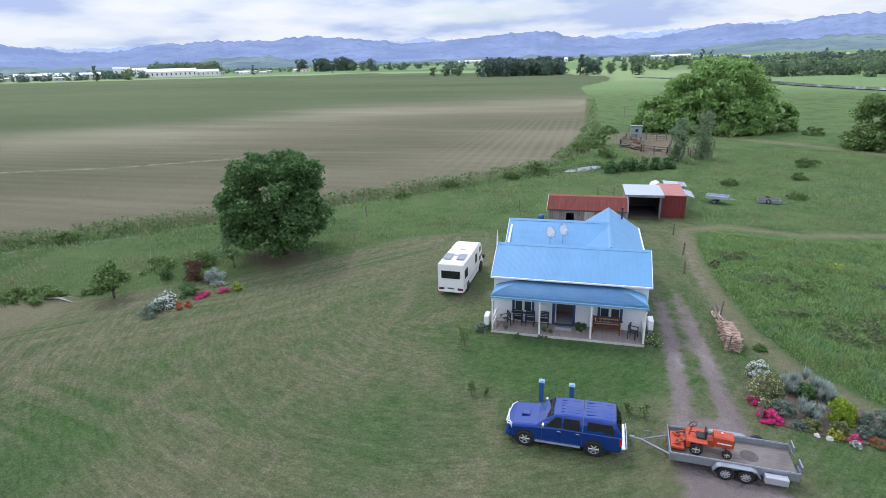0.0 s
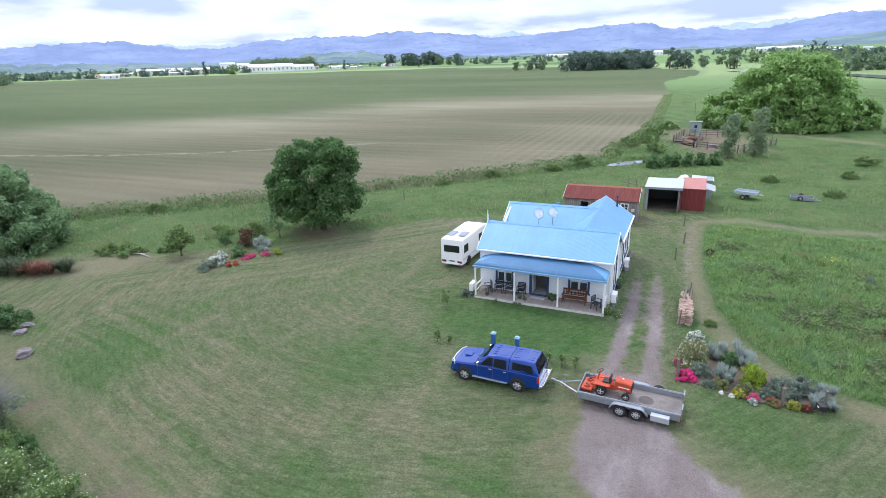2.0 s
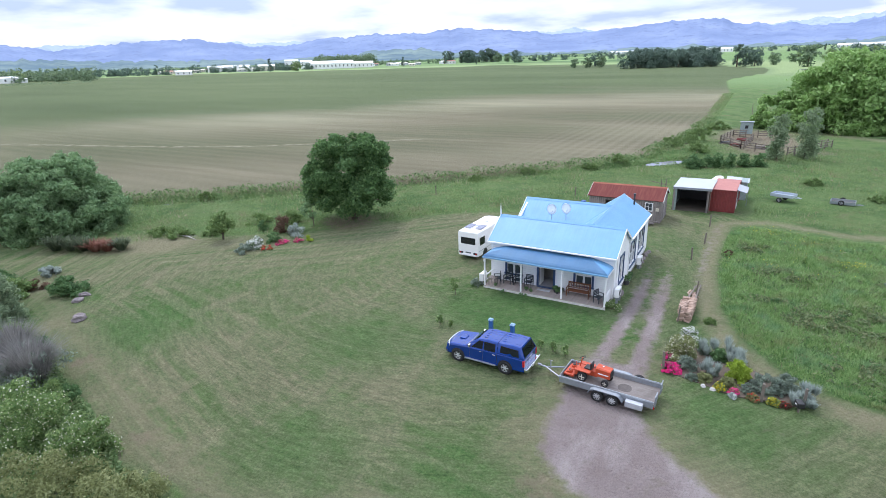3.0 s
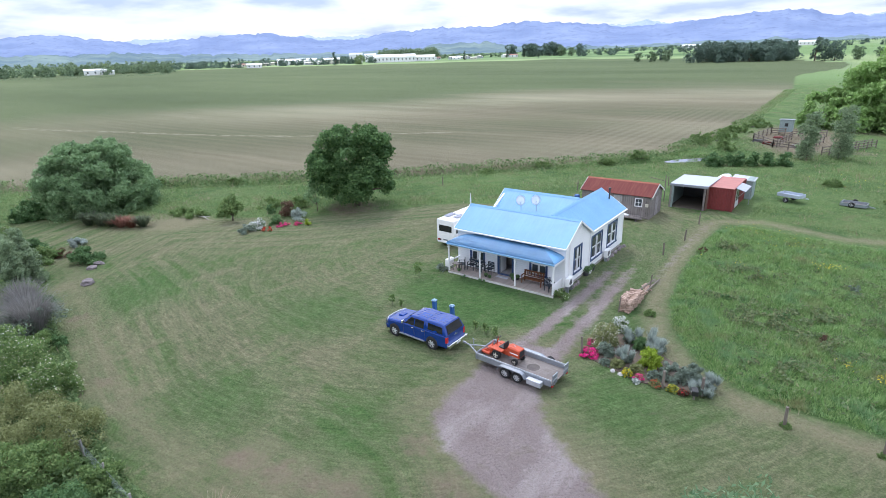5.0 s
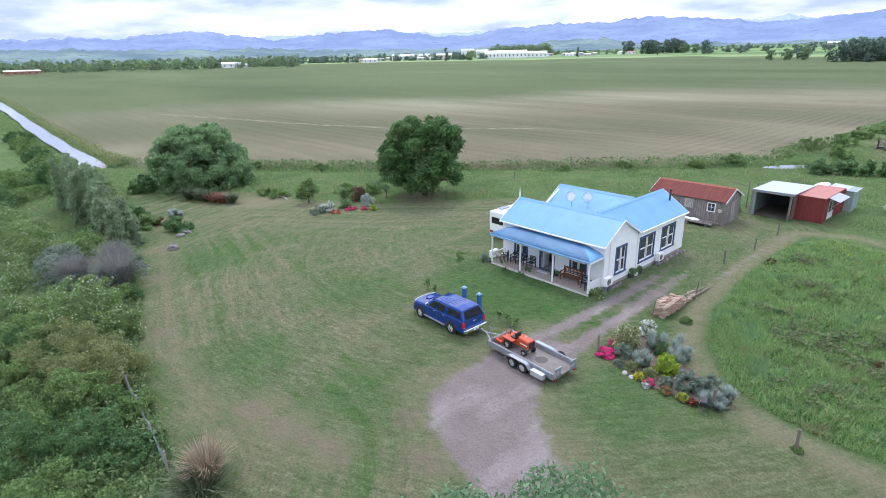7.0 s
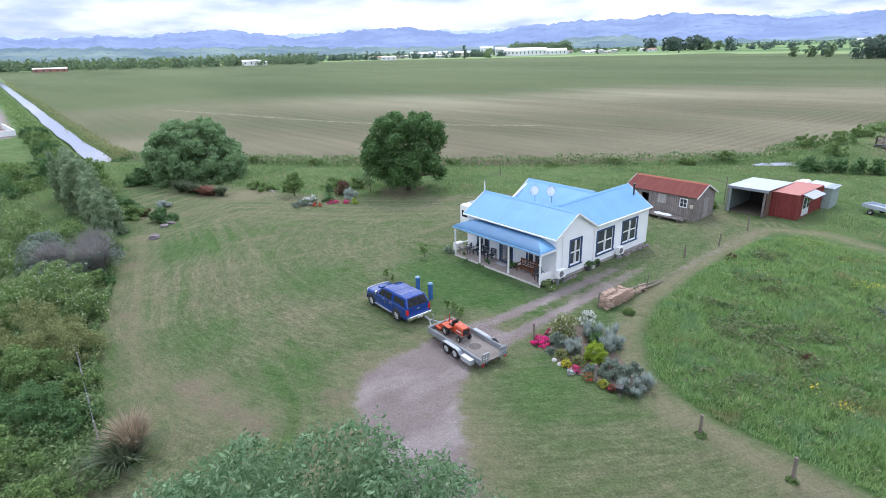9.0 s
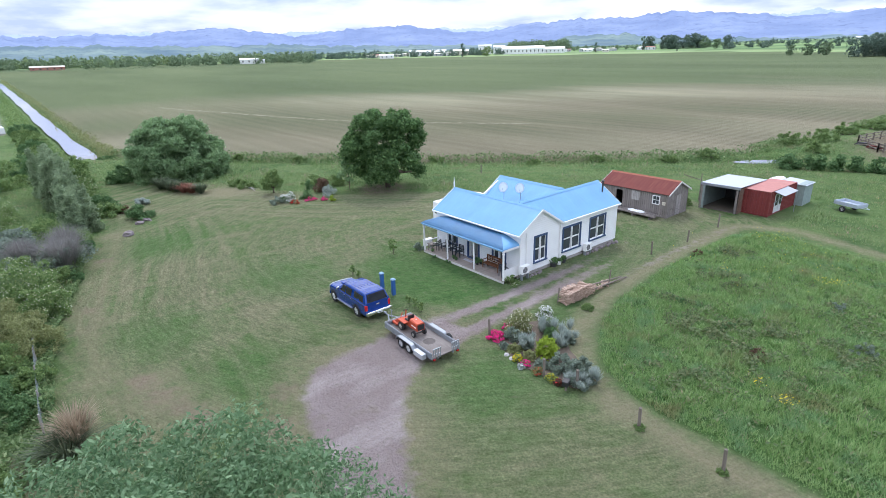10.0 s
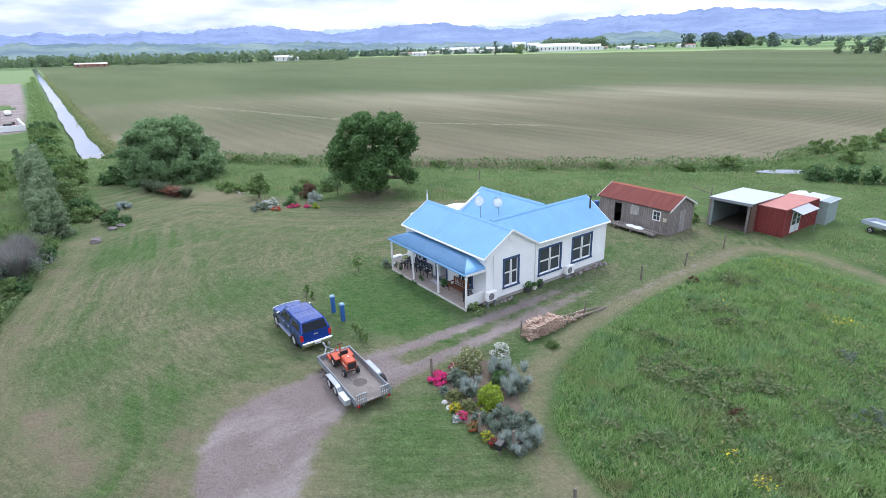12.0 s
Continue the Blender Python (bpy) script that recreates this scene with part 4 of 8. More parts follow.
deck = hpart("verandah_deck", box(-5.64, 3.68, 30.92, 32.35, -0.12, -0.04), STEEL_DARK, label="worn grey timber deck boards")
dm = box(-0.066, 0.066, -0.80, 0.80, -0.018, 0.018, 0.004)
board_me = bpy.data.meshes.new("board")
dm.to_mesh(board_me); dm.free(); board_me.materials.append(DECK)
for i in range(67):
    shared("board", board_me, deck, HB @ pose(-5.58 + i * 0.1395, 31.64 + rnd.uniform(-0.01, 0.01), -0.018 + rnd.uniform(-0.002, 0.002)))


# aerial dishes on the roof
def dish(x, y, z, aim, up):
    d = thing("satellite_dish", pose(x, y, z), "pale grey satellite dish on the blue roof", "satellite dish", "dishes on the roof")
    part("mast", bent([(0, 0, -up - 0.05), (0, 0, 0.45), (0, -0.05, 0.62)], 0.025), GALV, d)
    bm = bmesh.new()
    q = Vector(aim).to_track_quat("Z", "Y").to_matrix().to_4x4()
    rows = []
    for r, h in ((0.02, 0.0), (0.15, 0.012), (0.28, 0.045), (0.39, 0.09)):
        rows.append([Vector((r * math.cos(a), 1.12 * r * math.sin(a), h)) for a in np.linspace(0, 2 * math.pi, 25)[:-1]])
    vs = [[bm.verts.new(Matrix.Translation((0, -0.1, 0.8)) @ q @ p) for p in r] for r in rows]
    for a, b in zip(vs, vs[1:]):
        for i in range(24):
            bm.faces.new((a[i], a[(i + 1) % 24], b[(i + 1) % 24], b[i]))
    bm.faces.new(vs[0][::-1])
    thicken(bm, 0.012)
    part("reflector", bm, plain("dish_grey", (0.82, 0.83, 0.84), 0.5, vary=0.05), d, smooth_shade=True)
    part("feed_arm", tube((0, -0.15, 0.5), Vector((0, -0.1, 0.8)) + Vector(aim).normalized() * 0.5 + Vector((0, 0, -0.15)), 0.012, 0.012, 6), GALV, d)
    part("feed_horn", tube(Vector((0, -0.1, 0.65)) + Vector(aim).normalized() * 0.45, Vector((0, -0.1, 0.65)) + Vector(aim).normalized() * 0.55, 0.035, 0.03, 8), WHITE_PAINT, d)
    return d


dish(-2.56, 37.30, 4.02, (0.55, -0.75, 0.42), 0.93)
dish(-1.72, 38.45, 3.88, (0.55, -0.75, 0.42), 0.20)

# plants ------------------------------------------------------------------
rg = np.random.default_rng(11)


def unit(n):
    v = rg.normal(size=(n, 3))
    return v / np.linalg.norm(v, axis=1, keepdims=True)


def leaf_quads(p, out, size, aspect=1.8, tilt=0.8):
    """One pointed leaf (a kite of four corners) at each point, facing roughly outwards."""
    n = len(p)
    nrm = out + tilt * unit(n)
    nrm /= np.linalg.norm(nrm, axis=1, keepdims=True) + 1e-9
    a = np.cross(nrm, unit(n))
    a /= np.linalg.norm(a, axis=1, keepdims=True) + 1e-9
    b = np.cross(nrm, a)
    s = (size * rg.uniform(0.6, 1.3, n))[:, None]
    L, Wd = a * s * aspect / 2, b * s / 2
    bend = nrm * s * 0.18
    v = np.stack([p - L, p + Wd * 0.9 + bend, p + L, p - Wd * 0.9 + bend], 1).reshape(-1, 3)
    f = np.arange(4 * n).reshape(n, 4)
    return v, f


def lobes_for(rx, ry, rz, n, base=0.0, size=0.38, widest=0.4):
    """Rounded masses that make up a crown 2 rz high: centres measured from its foot, and radii."""
    u = ((np.arange(n) + rg.random(n)) / n) ** (1.0 if widest > 0.3 else 1.5) * 0.88 + 0.02
    prof = np.sqrt(np.clip(1 - ((u - widest) / (1.02 - np.where(u < widest, 0.35 * widest, widest))) ** 2, 0.05, 1) ** 1.5)
    a = rg.uniform(0, 2 * math.pi, n)
    k = np.minimum(rg.uniform(0.0, 1.0, n) ** 0.5, 0.90) * 0.95 * prof
    cen = np.stack([rx * k * np.cos(a), ry * k * np.sin(a), 2 * rz * u * 0.93], 1)
    rad = size * (0.6 * min(rx, ry, rz) + 0.4 * (rx * ry * rz) ** (1 / 3)) * rg.uniform(0.65, 1.2, n) * (0.55 + 0.45 * prof)
    return cen, rad


def crown_points(cen, rad, n, flat=0.85, lo=0.55):
    """Points over the leafy masses: lumpy, with sprays that stand out."""
    pick = rg.choice(len(rad), n, p=rad ** 2 / np.sum(rad ** 2))
    d = unit(n)
    d[:, 2] = np.where(rg.random(n) < 0.45, np.abs(d[:, 2]), d[:, 2])
    ph = rg.uniform(0, 6.28, (len(rad), 3))[pick]
    lump = 1 + 0.26 * np.sin(6.3 * d[:, 0] + ph[:, 0]) * np.sin(5.7 * d[:, 1] + ph[:, 1]) + 0.16 * np.sin(9 * d[:, 2] + ph[:, 2])
    r = rad[pick] * rg.uniform(lo, 1.08, n) ** 0.6 * lump * np.where(rg.random(n) < 0.16, rg.uniform(1.0, 1.35, n), 1.0)
    p = cen[pick] + d * r[:, None] * np.array([1, 1, flat])
    return p, d


def tree(name, x, y, h, w, leaf_mat, label, n=9000, leaf=0.26, lobes=34, trunk=0.28, base=0.12, lobe_size=0.36, depth=None, limbs=9, aspect=1.6, group="", z0=None, bark=None, widest=0.4):
    """A tapered trunk that forks into limbs, and a crown of leafy masses."""
    z = gz(x, y) if z0 is None else z0
    t = thing(name, pose(x, y, z, 0, 0, rg.uniform(0, 360) if depth is None else 0), label, "tree", group)
    ch = h * (1 - base)
    cz = h * base + ch * 0.5
    ry = (depth or w) / 2
    cen, rad = lobes_for(w / 2, ry, ch / 2, lobes, size=lobe_size, widest=widest)
    cen[:, 2] += h * base
    cen[:, 2] = np.minimum(cen[:, 2], h - rad * 0.8)
    bits = [tube((0, 0, -0.15), (trunk * 0.3, 0, h * 0.22), trunk * 1.15, trunk * 0.85, 12), tube((trunk * 0.3, 0, h * 0.22), (0, trunk * 0.3, h * 0.45), trunk * 0.85, trunk * 0.55, 10)]
    for i in range(min(limbs, lobes)):
        a = Vector((trunk * 0.2, 0, h * rg.uniform(0.16, 0.36)))
        b = Vector(cen[i]) * 0.9
        m = (a + b) / 2 + Vector((0, 0, -0.03 * h))
        bits += [tube(a, m, trunk * 0.5, trunk * 0.32, 7), tube(m, b, trunk * 0.32, trunk * 0.08, 6)]
    part("trunk", join(*bits), bark or BARK, t, "dark rough bark", True)
    p, d = crown_points(cen, rad, n)
    v, f = leaf_quads(p, d, leaf, aspect, 1.15)
    raw("crown", v, f, leaf_mat, t)
    return t


def shrub(name, x, y, w, h, mat, label, n=900, leaf=0.07, lobes=12, d=None, category="shrub", flowers=None, n_fl=0, fl=0.07, aspect=1.8, fl_label="", z0=None, lobe_size=0.5, tilt=0.8, group=""):
    """A low leafy bush, with blossoms if it has any."""
    z = gz(x, y) if z0 is None else z0
    t = thing(name, pose(x, y, z), label, category, group)
    d = d or w
    cen, rad = lobes_for(w / 2 * 0.9, d / 2 * 0.9, h * 0.5, lobes, size=lobe_size, widest=0.2)
    cen[:, 2] = np.minimum(cen[:, 2], h - rad * 0.75)
    stems = [tube((0, 0, -0.05), Vector(c) * 0.8, 0.022 * max(w, 0.6), 0.006, 5) for c in cen[:5]]
    part("stem", join(*stems), BARK, t)
    p, o = crown_points(cen, rad, n)
    o = o[p[:, 2] > 0.02]
    p = p[p[:, 2] > 0.02]
    v, f = leaf_quads(p, o, leaf, aspect, tilt)
    raw("foliage", v, f, mat, t)
    if flowers:
        p, o = crown_points(cen, rad * 1.08, n_fl * 2, lo=0.95)
        keep = (o[:, 2] > -0.05)
        p, o = p[keep], o[keep]
        p[:, 2] = np.maximum(p[:, 2], 0.05)
        v, f = leaf_quads(p, o, fl, 1.0, 0.4)
        ob = raw("blossom", v, f, flowers, t)
        if fl_label:
            tagged(ob, fl_label)
    return t


def spikes(name, x, y, w, h, mat, label, n=220, blade=0.06, category="plant", lean=0.8, z0=None, group=""):
    """A fan of long strap leaves or reed stems from one root."""
    z = gz(x, y) if z0 is None else z0
    t = thing(name, pose(x, y, z), label, category, group)
    a = rg.uniform(0, 2 * math.pi, n)
    k = rg.uniform(0.1, 1, n) * lean
    L = h * rg.uniform(0.6, 1.1, n)
    root = np.stack([np.cos(a) * w * 0.12 * rg.random(n), np.sin(a) * w * 0.12 * rg.random(n), np.zeros(n)], 1)
    out = np.stack([np.cos(a), np.sin(a), np.zeros(n)], 1)
    side = np.stack([-np.sin(a), np.cos(a), np.zeros(n)], 1) * (blade * rg.uniform(0.6, 1.2, n))[:, None] / 2
    mid = root + out * (k * w * 0.25)[:, None] + np.array([0, 0, 1]) * (L * 0.62)[:, None]
    tip = root + out * (k * w * 0.55)[:, None] + np.array([0, 0, 1]) * (L * (1 - 0.25 * k))[:, None]
    v = np.stack([root - side, root + side, mid + side, mid - side, tip], 1).reshape(-1, 3)
    b = np.arange(n)[:, None] * 5
    f = np.concatenate([b + np.array([[0, 1, 2, 3]]), b + np.array([[3, 2, 4, 4]])])
    me_f = [tuple(q) if q[2] != q[3] else tuple(q[:3]) for q in f.tolist()]
    me = bpy.data.meshes.new("leaf_fan")
    me.from_pydata(v.tolist(), [], me_f)
    me.materials.append(mat)
    ob = new("leaf_fan", me)
    ob.parent = t
    return t


def tufts(name, n, where, h, blade, mat, label, per=5, spread=0.12):
    """Standing grass: clumps of bent blades, all in one mesh."""
    pts = where(n)
    m = len(pts)
    z = height(pts[:, 0], pts[:, 1])
    root = np.repeat(np.stack([pts[:, 0], pts[:, 1], z - 0.02], 1), per, 0)
    k = m * per
    a = rg.uniform(0, 2 * math.pi, k)
    clump = np.repeat(h * rg.uniform(0.55, 1.2, m) * pts[:, 2], per)
    L = clump * rg.uniform(0.7, 1.15, k)
    root[:, :2] += rg.normal(size=(k, 2)) * spread
    out = np.stack([np.cos(a), np.sin(a), np.zeros(k)], 1)
    side = np.stack([-np.sin(a), np.cos(a), np.zeros(k)], 1) * (blade * rg.uniform(0.6, 1.3, k))[:, None] / 2
    tip = root + out * (L * rg.uniform(0.25, 1.15, k))[:, None] + np.array([0, 0, 1.0]) * L[:, None]
    v = np.stack([root - side, root + side, tip], 1).reshape(-1, 3)
    ob = raw(name, v, np.arange(3 * k).reshape(k, 3), mat)
    return tagged(ob, label, "grass", kind="stuff")


OAK_LEAF = foliage("dark_tree_leaf", (0.044, 0.100, 0.038), (0.110, 0.205, 0.074), (0.240, 0.365, 0.138))
WILLOW_LEAF = foliage("grey_green_willow_leaf", (0.110, 0.195, 0.094), (0.220, 0.340, 0.165), (0.375, 0.500, 0.265))
BRIGHT_WILLOW = foliage("bright_willow_leaf", (0.135, 0.245, 0.075), (0.290, 0.450, 0.145), (0.450, 0.600, 0.270), 0.2)
MID_LEAF = foliage("mid_green_leaf", (0.090, 0.162, 0.054), (0.184, 0.278, 0.098), (0.335, 0.432, 0.175))
DEEP_LEAF = foliage("deep_green_leaf", (0.056, 0.122, 0.046), (0.118, 0.216, 0.086), (0.220, 0.338, 0.145))
YELLOW_LEAF = foliage("yellow_green_leaf", (0.150, 0.235, 0.022), (0.300, 0.410, 0.045), (0.450, 0.550, 0.090))
OLIVE_LEAF = foliage("olive_leaf", (0.139, 0.164, 0.065), (0.251, 0.279, 0.119), (0.390, 0.411, 0.211))
GREY_LEAF = foliage("silver_grey_leaf", (0.220, 0.270, 0.240), (0.380, 0.440, 0.405), (0.550, 0.600, 0.570))
DUSK_LEAF = foliage("dusky_grey_green_leaf", (0.120, 0.155, 0.125), (0.215, 0.270, 0.215), (0.340, 0.410, 0.330))
POPLAR_LEAF = foliage("grey_green_poplar_leaf", (0.135, 0.198, 0.116), (0.262, 0.345, 0.202), (0.420, 0.505, 0.325))
TREE_FRONT = foliage("sage_green_leaf", (0.074, 0.150, 0.070), (0.168, 0.275, 0.140), (0.330, 0.450, 0.270))
LILAC_TWIG = foliage("lilac_grey_twig", (0.150, 0.145, 0.140), (0.250, 0.240, 0.232), (0.380, 0.370, 0.355))
CREAM = foliage("cream_blossom", (0.588, 0.588, 0.406), (0.800, 0.800, 0.609), (0.800, 0.800, 0.800))
WHITE_FL = foliage("white_blossom", (0.770, 0.770, 0.725), (0.800, 0.800, 0.800), (0.800, 0.800, 0.800))
PINK = foliage("magenta_blossom", (0.700, 0.014, 0.190), (0.860, 0.040, 0.290), (0.880, 0.130, 0.430))
RED_FL = foliage("red_blossom", (0.462, 0.024, 0.024), (0.661, 0.042, 0.048), (0.820, 0.096, 0.084))
YELLOW_FL = foliage("yellow_blossom", (0.632, 0.456, 0.012), (0.800, 0.624, 0.024), (0.800, 0.780, 0.072))
FLAX_GREEN = foliage("flax_green", (0.062, 0.088, 0.056), (0.125, 0.160, 0.095), (0.235, 0.265, 0.165))
FLAX_RED = foliage("flax_bronze_red", (0.150, 0.062, 0.046), (0.290, 0.140, 0.104), (0.460, 0.270, 0.205))
STRAW = foliage("dry_straw", (0.230, 0.168, 0.120), (0.380, 0.300, 0.216), (0.529, 0.444, 0.336))
BROWN_SHRUB = foliage("bronze_shrub_leaf", (0.084, 0.048, 0.033), (0.147, 0.090, 0.060), (0.210, 0.140, 0.098))
def grass_mat(name, dark, mid, lite, russet, blue):
    """Long grass: blades vary singly, and drift to russet, blue-green and pale patches."""
    m = Mat(name, 0.6, 0, 0.2)
    at_ = m.n.new("ShaderNodeNewGeometry").outputs["Position"]
    c_ = m.ramp(m.island(), (0.0, dark), (0.55, mid), (1.0, lite))
    c_ = m.mix(m.math("MULTIPLY", m.noise(0.42, 5, 0.62, vec=at_, lo=0.52, hi=0.68), 0.75), c_, blue)
    c_ = m.mix(m.math("MULTIPLY", m.noise(0.30, 5, 0.66, vec=m.mapped((1, 1, 1), 1.1, world=True), lo=0.55, hi=0.68), 0.70), c_, russet)
    c_ = m.mix(m.math("MULTIPLY", m.noise(1.3, 4, 0.6, vec=at_, lo=0.50, hi=0.70), 0.55), c_, lite)
    m.color(c_)
    tr = m.n.new("ShaderNodeBsdfTranslucent")
    m.link(c_, tr.inputs["Color"])
    ms = m.n.new("ShaderNodeMixShader")
    ms.inputs[0].default_value = 0.35
    m.link(m.b.outputs[0], ms.inputs[1]); m.link(tr.outputs[0], ms.inputs[2])
    m.link(ms.outputs[0], m.n["Material Output"].inputs["Surface"])
    return m.m


MEADOW_BLADE = grass_mat("meadow_blade", (0.105, 0.205, 0.058), (0.215, 0.355, 0.118), (0.350, 0.470, 0.205), (0.255, 0.215, 0.120), (0.175, 0.310, 0.165))
ROUGH_BLADE = grass_mat("rough_pasture_blade", (0.105, 0.192, 0.064), (0.200, 0.305, 0.112), (0.325, 0.400, 0.195), (0.300, 0.262, 0.150), (0.110, 0.205, 0.092))

tree("broad_tree", -27.6, 42.2, 10.6, 11.2, OAK_LEAF, "tall broad tree with dense dark green leaves", 52000, 0.20, 135, 0.34, 0.14, 0.185, widest=0.40)
tree("round_willow", -55.6, 24.8, 9.6, 14.6, WILLOW_LEAF, "round willow with soft grey-green leaves down to the grass", 72000, 0.16, 380, 0.30, 0.0, 0.15, aspect=3.0, widest=0.25)
tree("small_tree", -35.4, 30.3, 2.9, 2.5, MID_LEAF, "small round-headed tree on the lawn", 2600, 0.16, 14, 0.09, 0.36, 0.42)
PALE_BARK = plain("pale_willow_bark", (0.30, 0.27, 0.22), 0.9, vary=0.3)
for px, py, hh, ww, dd, nn, lb in ((26.5, 139, 18.2, 27, 20, 40000, 300), (13.8, 139, 9.0, 11, 10, 11000, 50), (40.5, 141.5, 7.2, 9, 9, 8000, 40), (30, 133.5, 8.5, 13, 9, 12000, 50)):
    tree("old_willow", px, py, hh, ww, BRIGHT_WILLOW, "huge old willow with bright green leaves", nn, 0.42, lb, 0.5 if ww > 20 else 0.3, 0.0, 0.19, depth=dd, aspect=2.2, widest=0.27, group="willows by the track", bark=PALE_BARK)
tree("pasture_tree", 50, 113.5, 11.0, 12.5, MID_LEAF, "leafy green tree in the pasture", 14000, 0.38, 44, 0.3, 0.0, 0.32, widest=0.25)
for px, py, hh, ww in ((13.9, 97.0, 8.4, 3.0), (17.8, 99.6, 9.2, 3.2)):
    tree("poplar", px, py, hh, ww, POPLAR_LEAF, "thin grey-green poplar beside the stockyard", 5200, 0.18, 34, 0.10, 0.0, 0.42, group="poplars by the yard", widest=0.35)
for i in range(6):
    shrub("clipped_bush", 2.8 + i * 1.75, 86.2 + i * 0.85, 2.3, 2.2, DEEP_LEAF, "rounded dark green bush in a row", 1000, 0.2, 12, group="row of bushes")
tree("front_tree", 19.7, 5.3, 10.25, 11.0, TREE_FRONT, "sage green broad-leaved tree close below", 110000, 0.062, 400, 0.22, 0.08, 0.125, aspect=2.4, widest=0.45)

# vehicles ----------------------------------------------------------------
def wheel(parent, x, y, r, w, side, rim_mat=None, spokes=6):
    """A tyre with a dished rim; side is the outward direction along y."""
    rim_mat = rim_mat or ALLOY
    bm = bmesh.new()
    prof = [(0.62, -0.5), (0.90, -0.5), (0.985, -0.42), (1.0, -0.25), (1.0, 0.25), (0.985, 0.42), (0.90, 0.5), (0.62, 0.5)]
    rows = []
    for i in range(28):
        a = 2 * math.pi * i / 28
        rows.append([bm.verts.new((x + p * r * math.cos(a), y + q * w, r + p * r * math.sin(a))) for p, q in prof])
    for i in range(28):
        for j in range(len(prof)):
            k = (j + 1) % len(prof)
            bm.faces.new((rows[i][j], rows[i][k], rows[(i + 1) % 28][k], rows[(i + 1) % 28][j]))
    bmesh.ops.recalc_face_normals(bm, faces=bm.faces[:])
    t = part("wheel", bm, RUBBER, parent, "black tyre", True)
    bits = [tube((x, y - 0.3 * w, r), (x, y + 0.12 * w * side, r), r * 0.60, r * 0.60, 24), ring((x, y + side * w * 0.40, r), (0, 1, 0), r * 0.60, r * 0.035, 28, 6),
            tube((x, y, r), (x, y + side * w * 0.46, r), r * 0.16, r * 0.12, 12)]
    part("rim_back", bits.pop(0), STEEL_DARK, t)
    for i in range(spokes):
        a = 2 * math.pi * i / spokes
        d = Vector((math.cos(a), 0, math.sin(a)))
        c = Vector((x, y + side * w * 0.36, r))
        bits.append(tube(c + d * r * 0.08, c + d * r * 0.6, r * 0.11, r * 0.085, 6))
    part("rim", join(*bits), rim_mat, t)
    return t


def rounded(x, zb, zt, hw, tw=None, r=0.12):
    """A body section across the car: flat sides, rounded shoulders. tw: half width at the top."""
    tw = hw if tw is None else tw
    rr = min(r, (zt - zb) * 0.45)
    pts = [(-hw * 0.96, zb), (hw * 0.96, zb), (hw, zb + 0.06), (hw * 0.5 + tw * 0.5, (zb + zt) / 2), (tw, zt - rr), (tw - rr * 0.35, zt - rr * 0.3), (tw - rr, zt),
           (0, zt + 0.02), (-tw + rr, zt), (-tw + rr * 0.35, zt - rr * 0.3), (-tw, zt - rr), (-(hw * 0.5 + tw * 0.5), (zb + zt) / 2), (-hw, zb + 0.06)]
    return [(x, y, z) for y, z in pts]


def side_pane(corners, side, off=0.012, base=0.915, slope=0.26, z0=1.10):
    """A pane on the sloping side of the cabin, from (x, z) corners."""
    bm = bmesh.new()
    a = [bm.verts.new((x, side * (base - (z - z0) * slope + off), z)) for x, z in corners]
    b = [bm.verts.new((x, side * (base - (z - z0) * slope - 0.02), z)) for x, z in corners]
    n = len(a)
    bm.faces.new(a)
    for i in range(n):
        bm.faces.new((a[i], b[i], b[(i + 1) % n], a[(i + 1) % n]))
    bmesh.ops.recalc_face_normals(bm, faces=bm.faces[:])
    return bm


ute = thing("pickup_truck", pose(-0.50, 21.30, GZ, 0, 0, -1.0), "metallic blue double-cab pickup with a matching canopy", "pickup truck")
part("body", loft([rounded(-2.60, 0.48, 0.80, 0.66), rounded(-2.50, 0.40, 0.96, 0.82), rounded(-2.25, 0.36, 1.05, 0.90), rounded(-1.3, 0.34, 1.15, 0.915), rounded(-1.0, 0.34, 1.17, 0.92),
                   rounded(0.0, 0.34, 1.15, 0.92, 0.91, 0.05), rounded(2.40, 0.36, 1.14, 0.92, 0.91, 0.05), rounded(2.46, 0.42, 1.12, 0.90, 0.89, 0.05)]), CAR_BLUE, ute, smooth_shade=False)
part("cabin", loft([rounded(-1.18, 1.10, 1.16, 0.86, 0.84, 0.03), rounded(-0.85, 1.10, 1.42, 0.90, 0.78, 0.08), rounded(-0.42, 1.10, 1.70, 0.905, 0.735, 0.10), rounded(0.1, 1.10, 1.77, 0.91, 0.735, 0.10),
                    rounded(0.80, 1.10, 1.76, 0.91, 0.735, 0.10)]), CAR_BLUE, ute)
part("canopy", loft([rounded(0.83, 1.12, 1.76, 0.91, 0.745, 0.10), rounded(1.6, 1.12, 1.80, 0.91, 0.75, 0.10), rounded(2.18, 1.12, 1.77, 0.90, 0.745, 0.10), rounded(2.44, 1.12, 1.20, 0.88, 0.86, 0.04)]), CAR_BLUE, ute, "blue hard canopy over the tray")
for y in (-0.45, -0.22, 0.0, 0.22, 0.45):
    part("roof_rib", box(-0.15, 0.70, y - 0.03, y + 0.03, 1.765, 1.780, 0.006), CAR_BLUE, ute)
    part("canopy_rib", box(0.95, 2.05, y - 0.03, y + 0.03, 1.785, 1.802, 0.006), CAR_BLUE, ute)
wind = bmesh.new()
wv = [wind.verts.new(p) for p in ((-1.12, -0.74, 1.20), (-1.12, 0.74, 1.20), (-0.50, 0.66, 1.685), (-0.50, -0.66, 1.685))]
wind.faces.new(wv)
thicken(wind, 0.03)
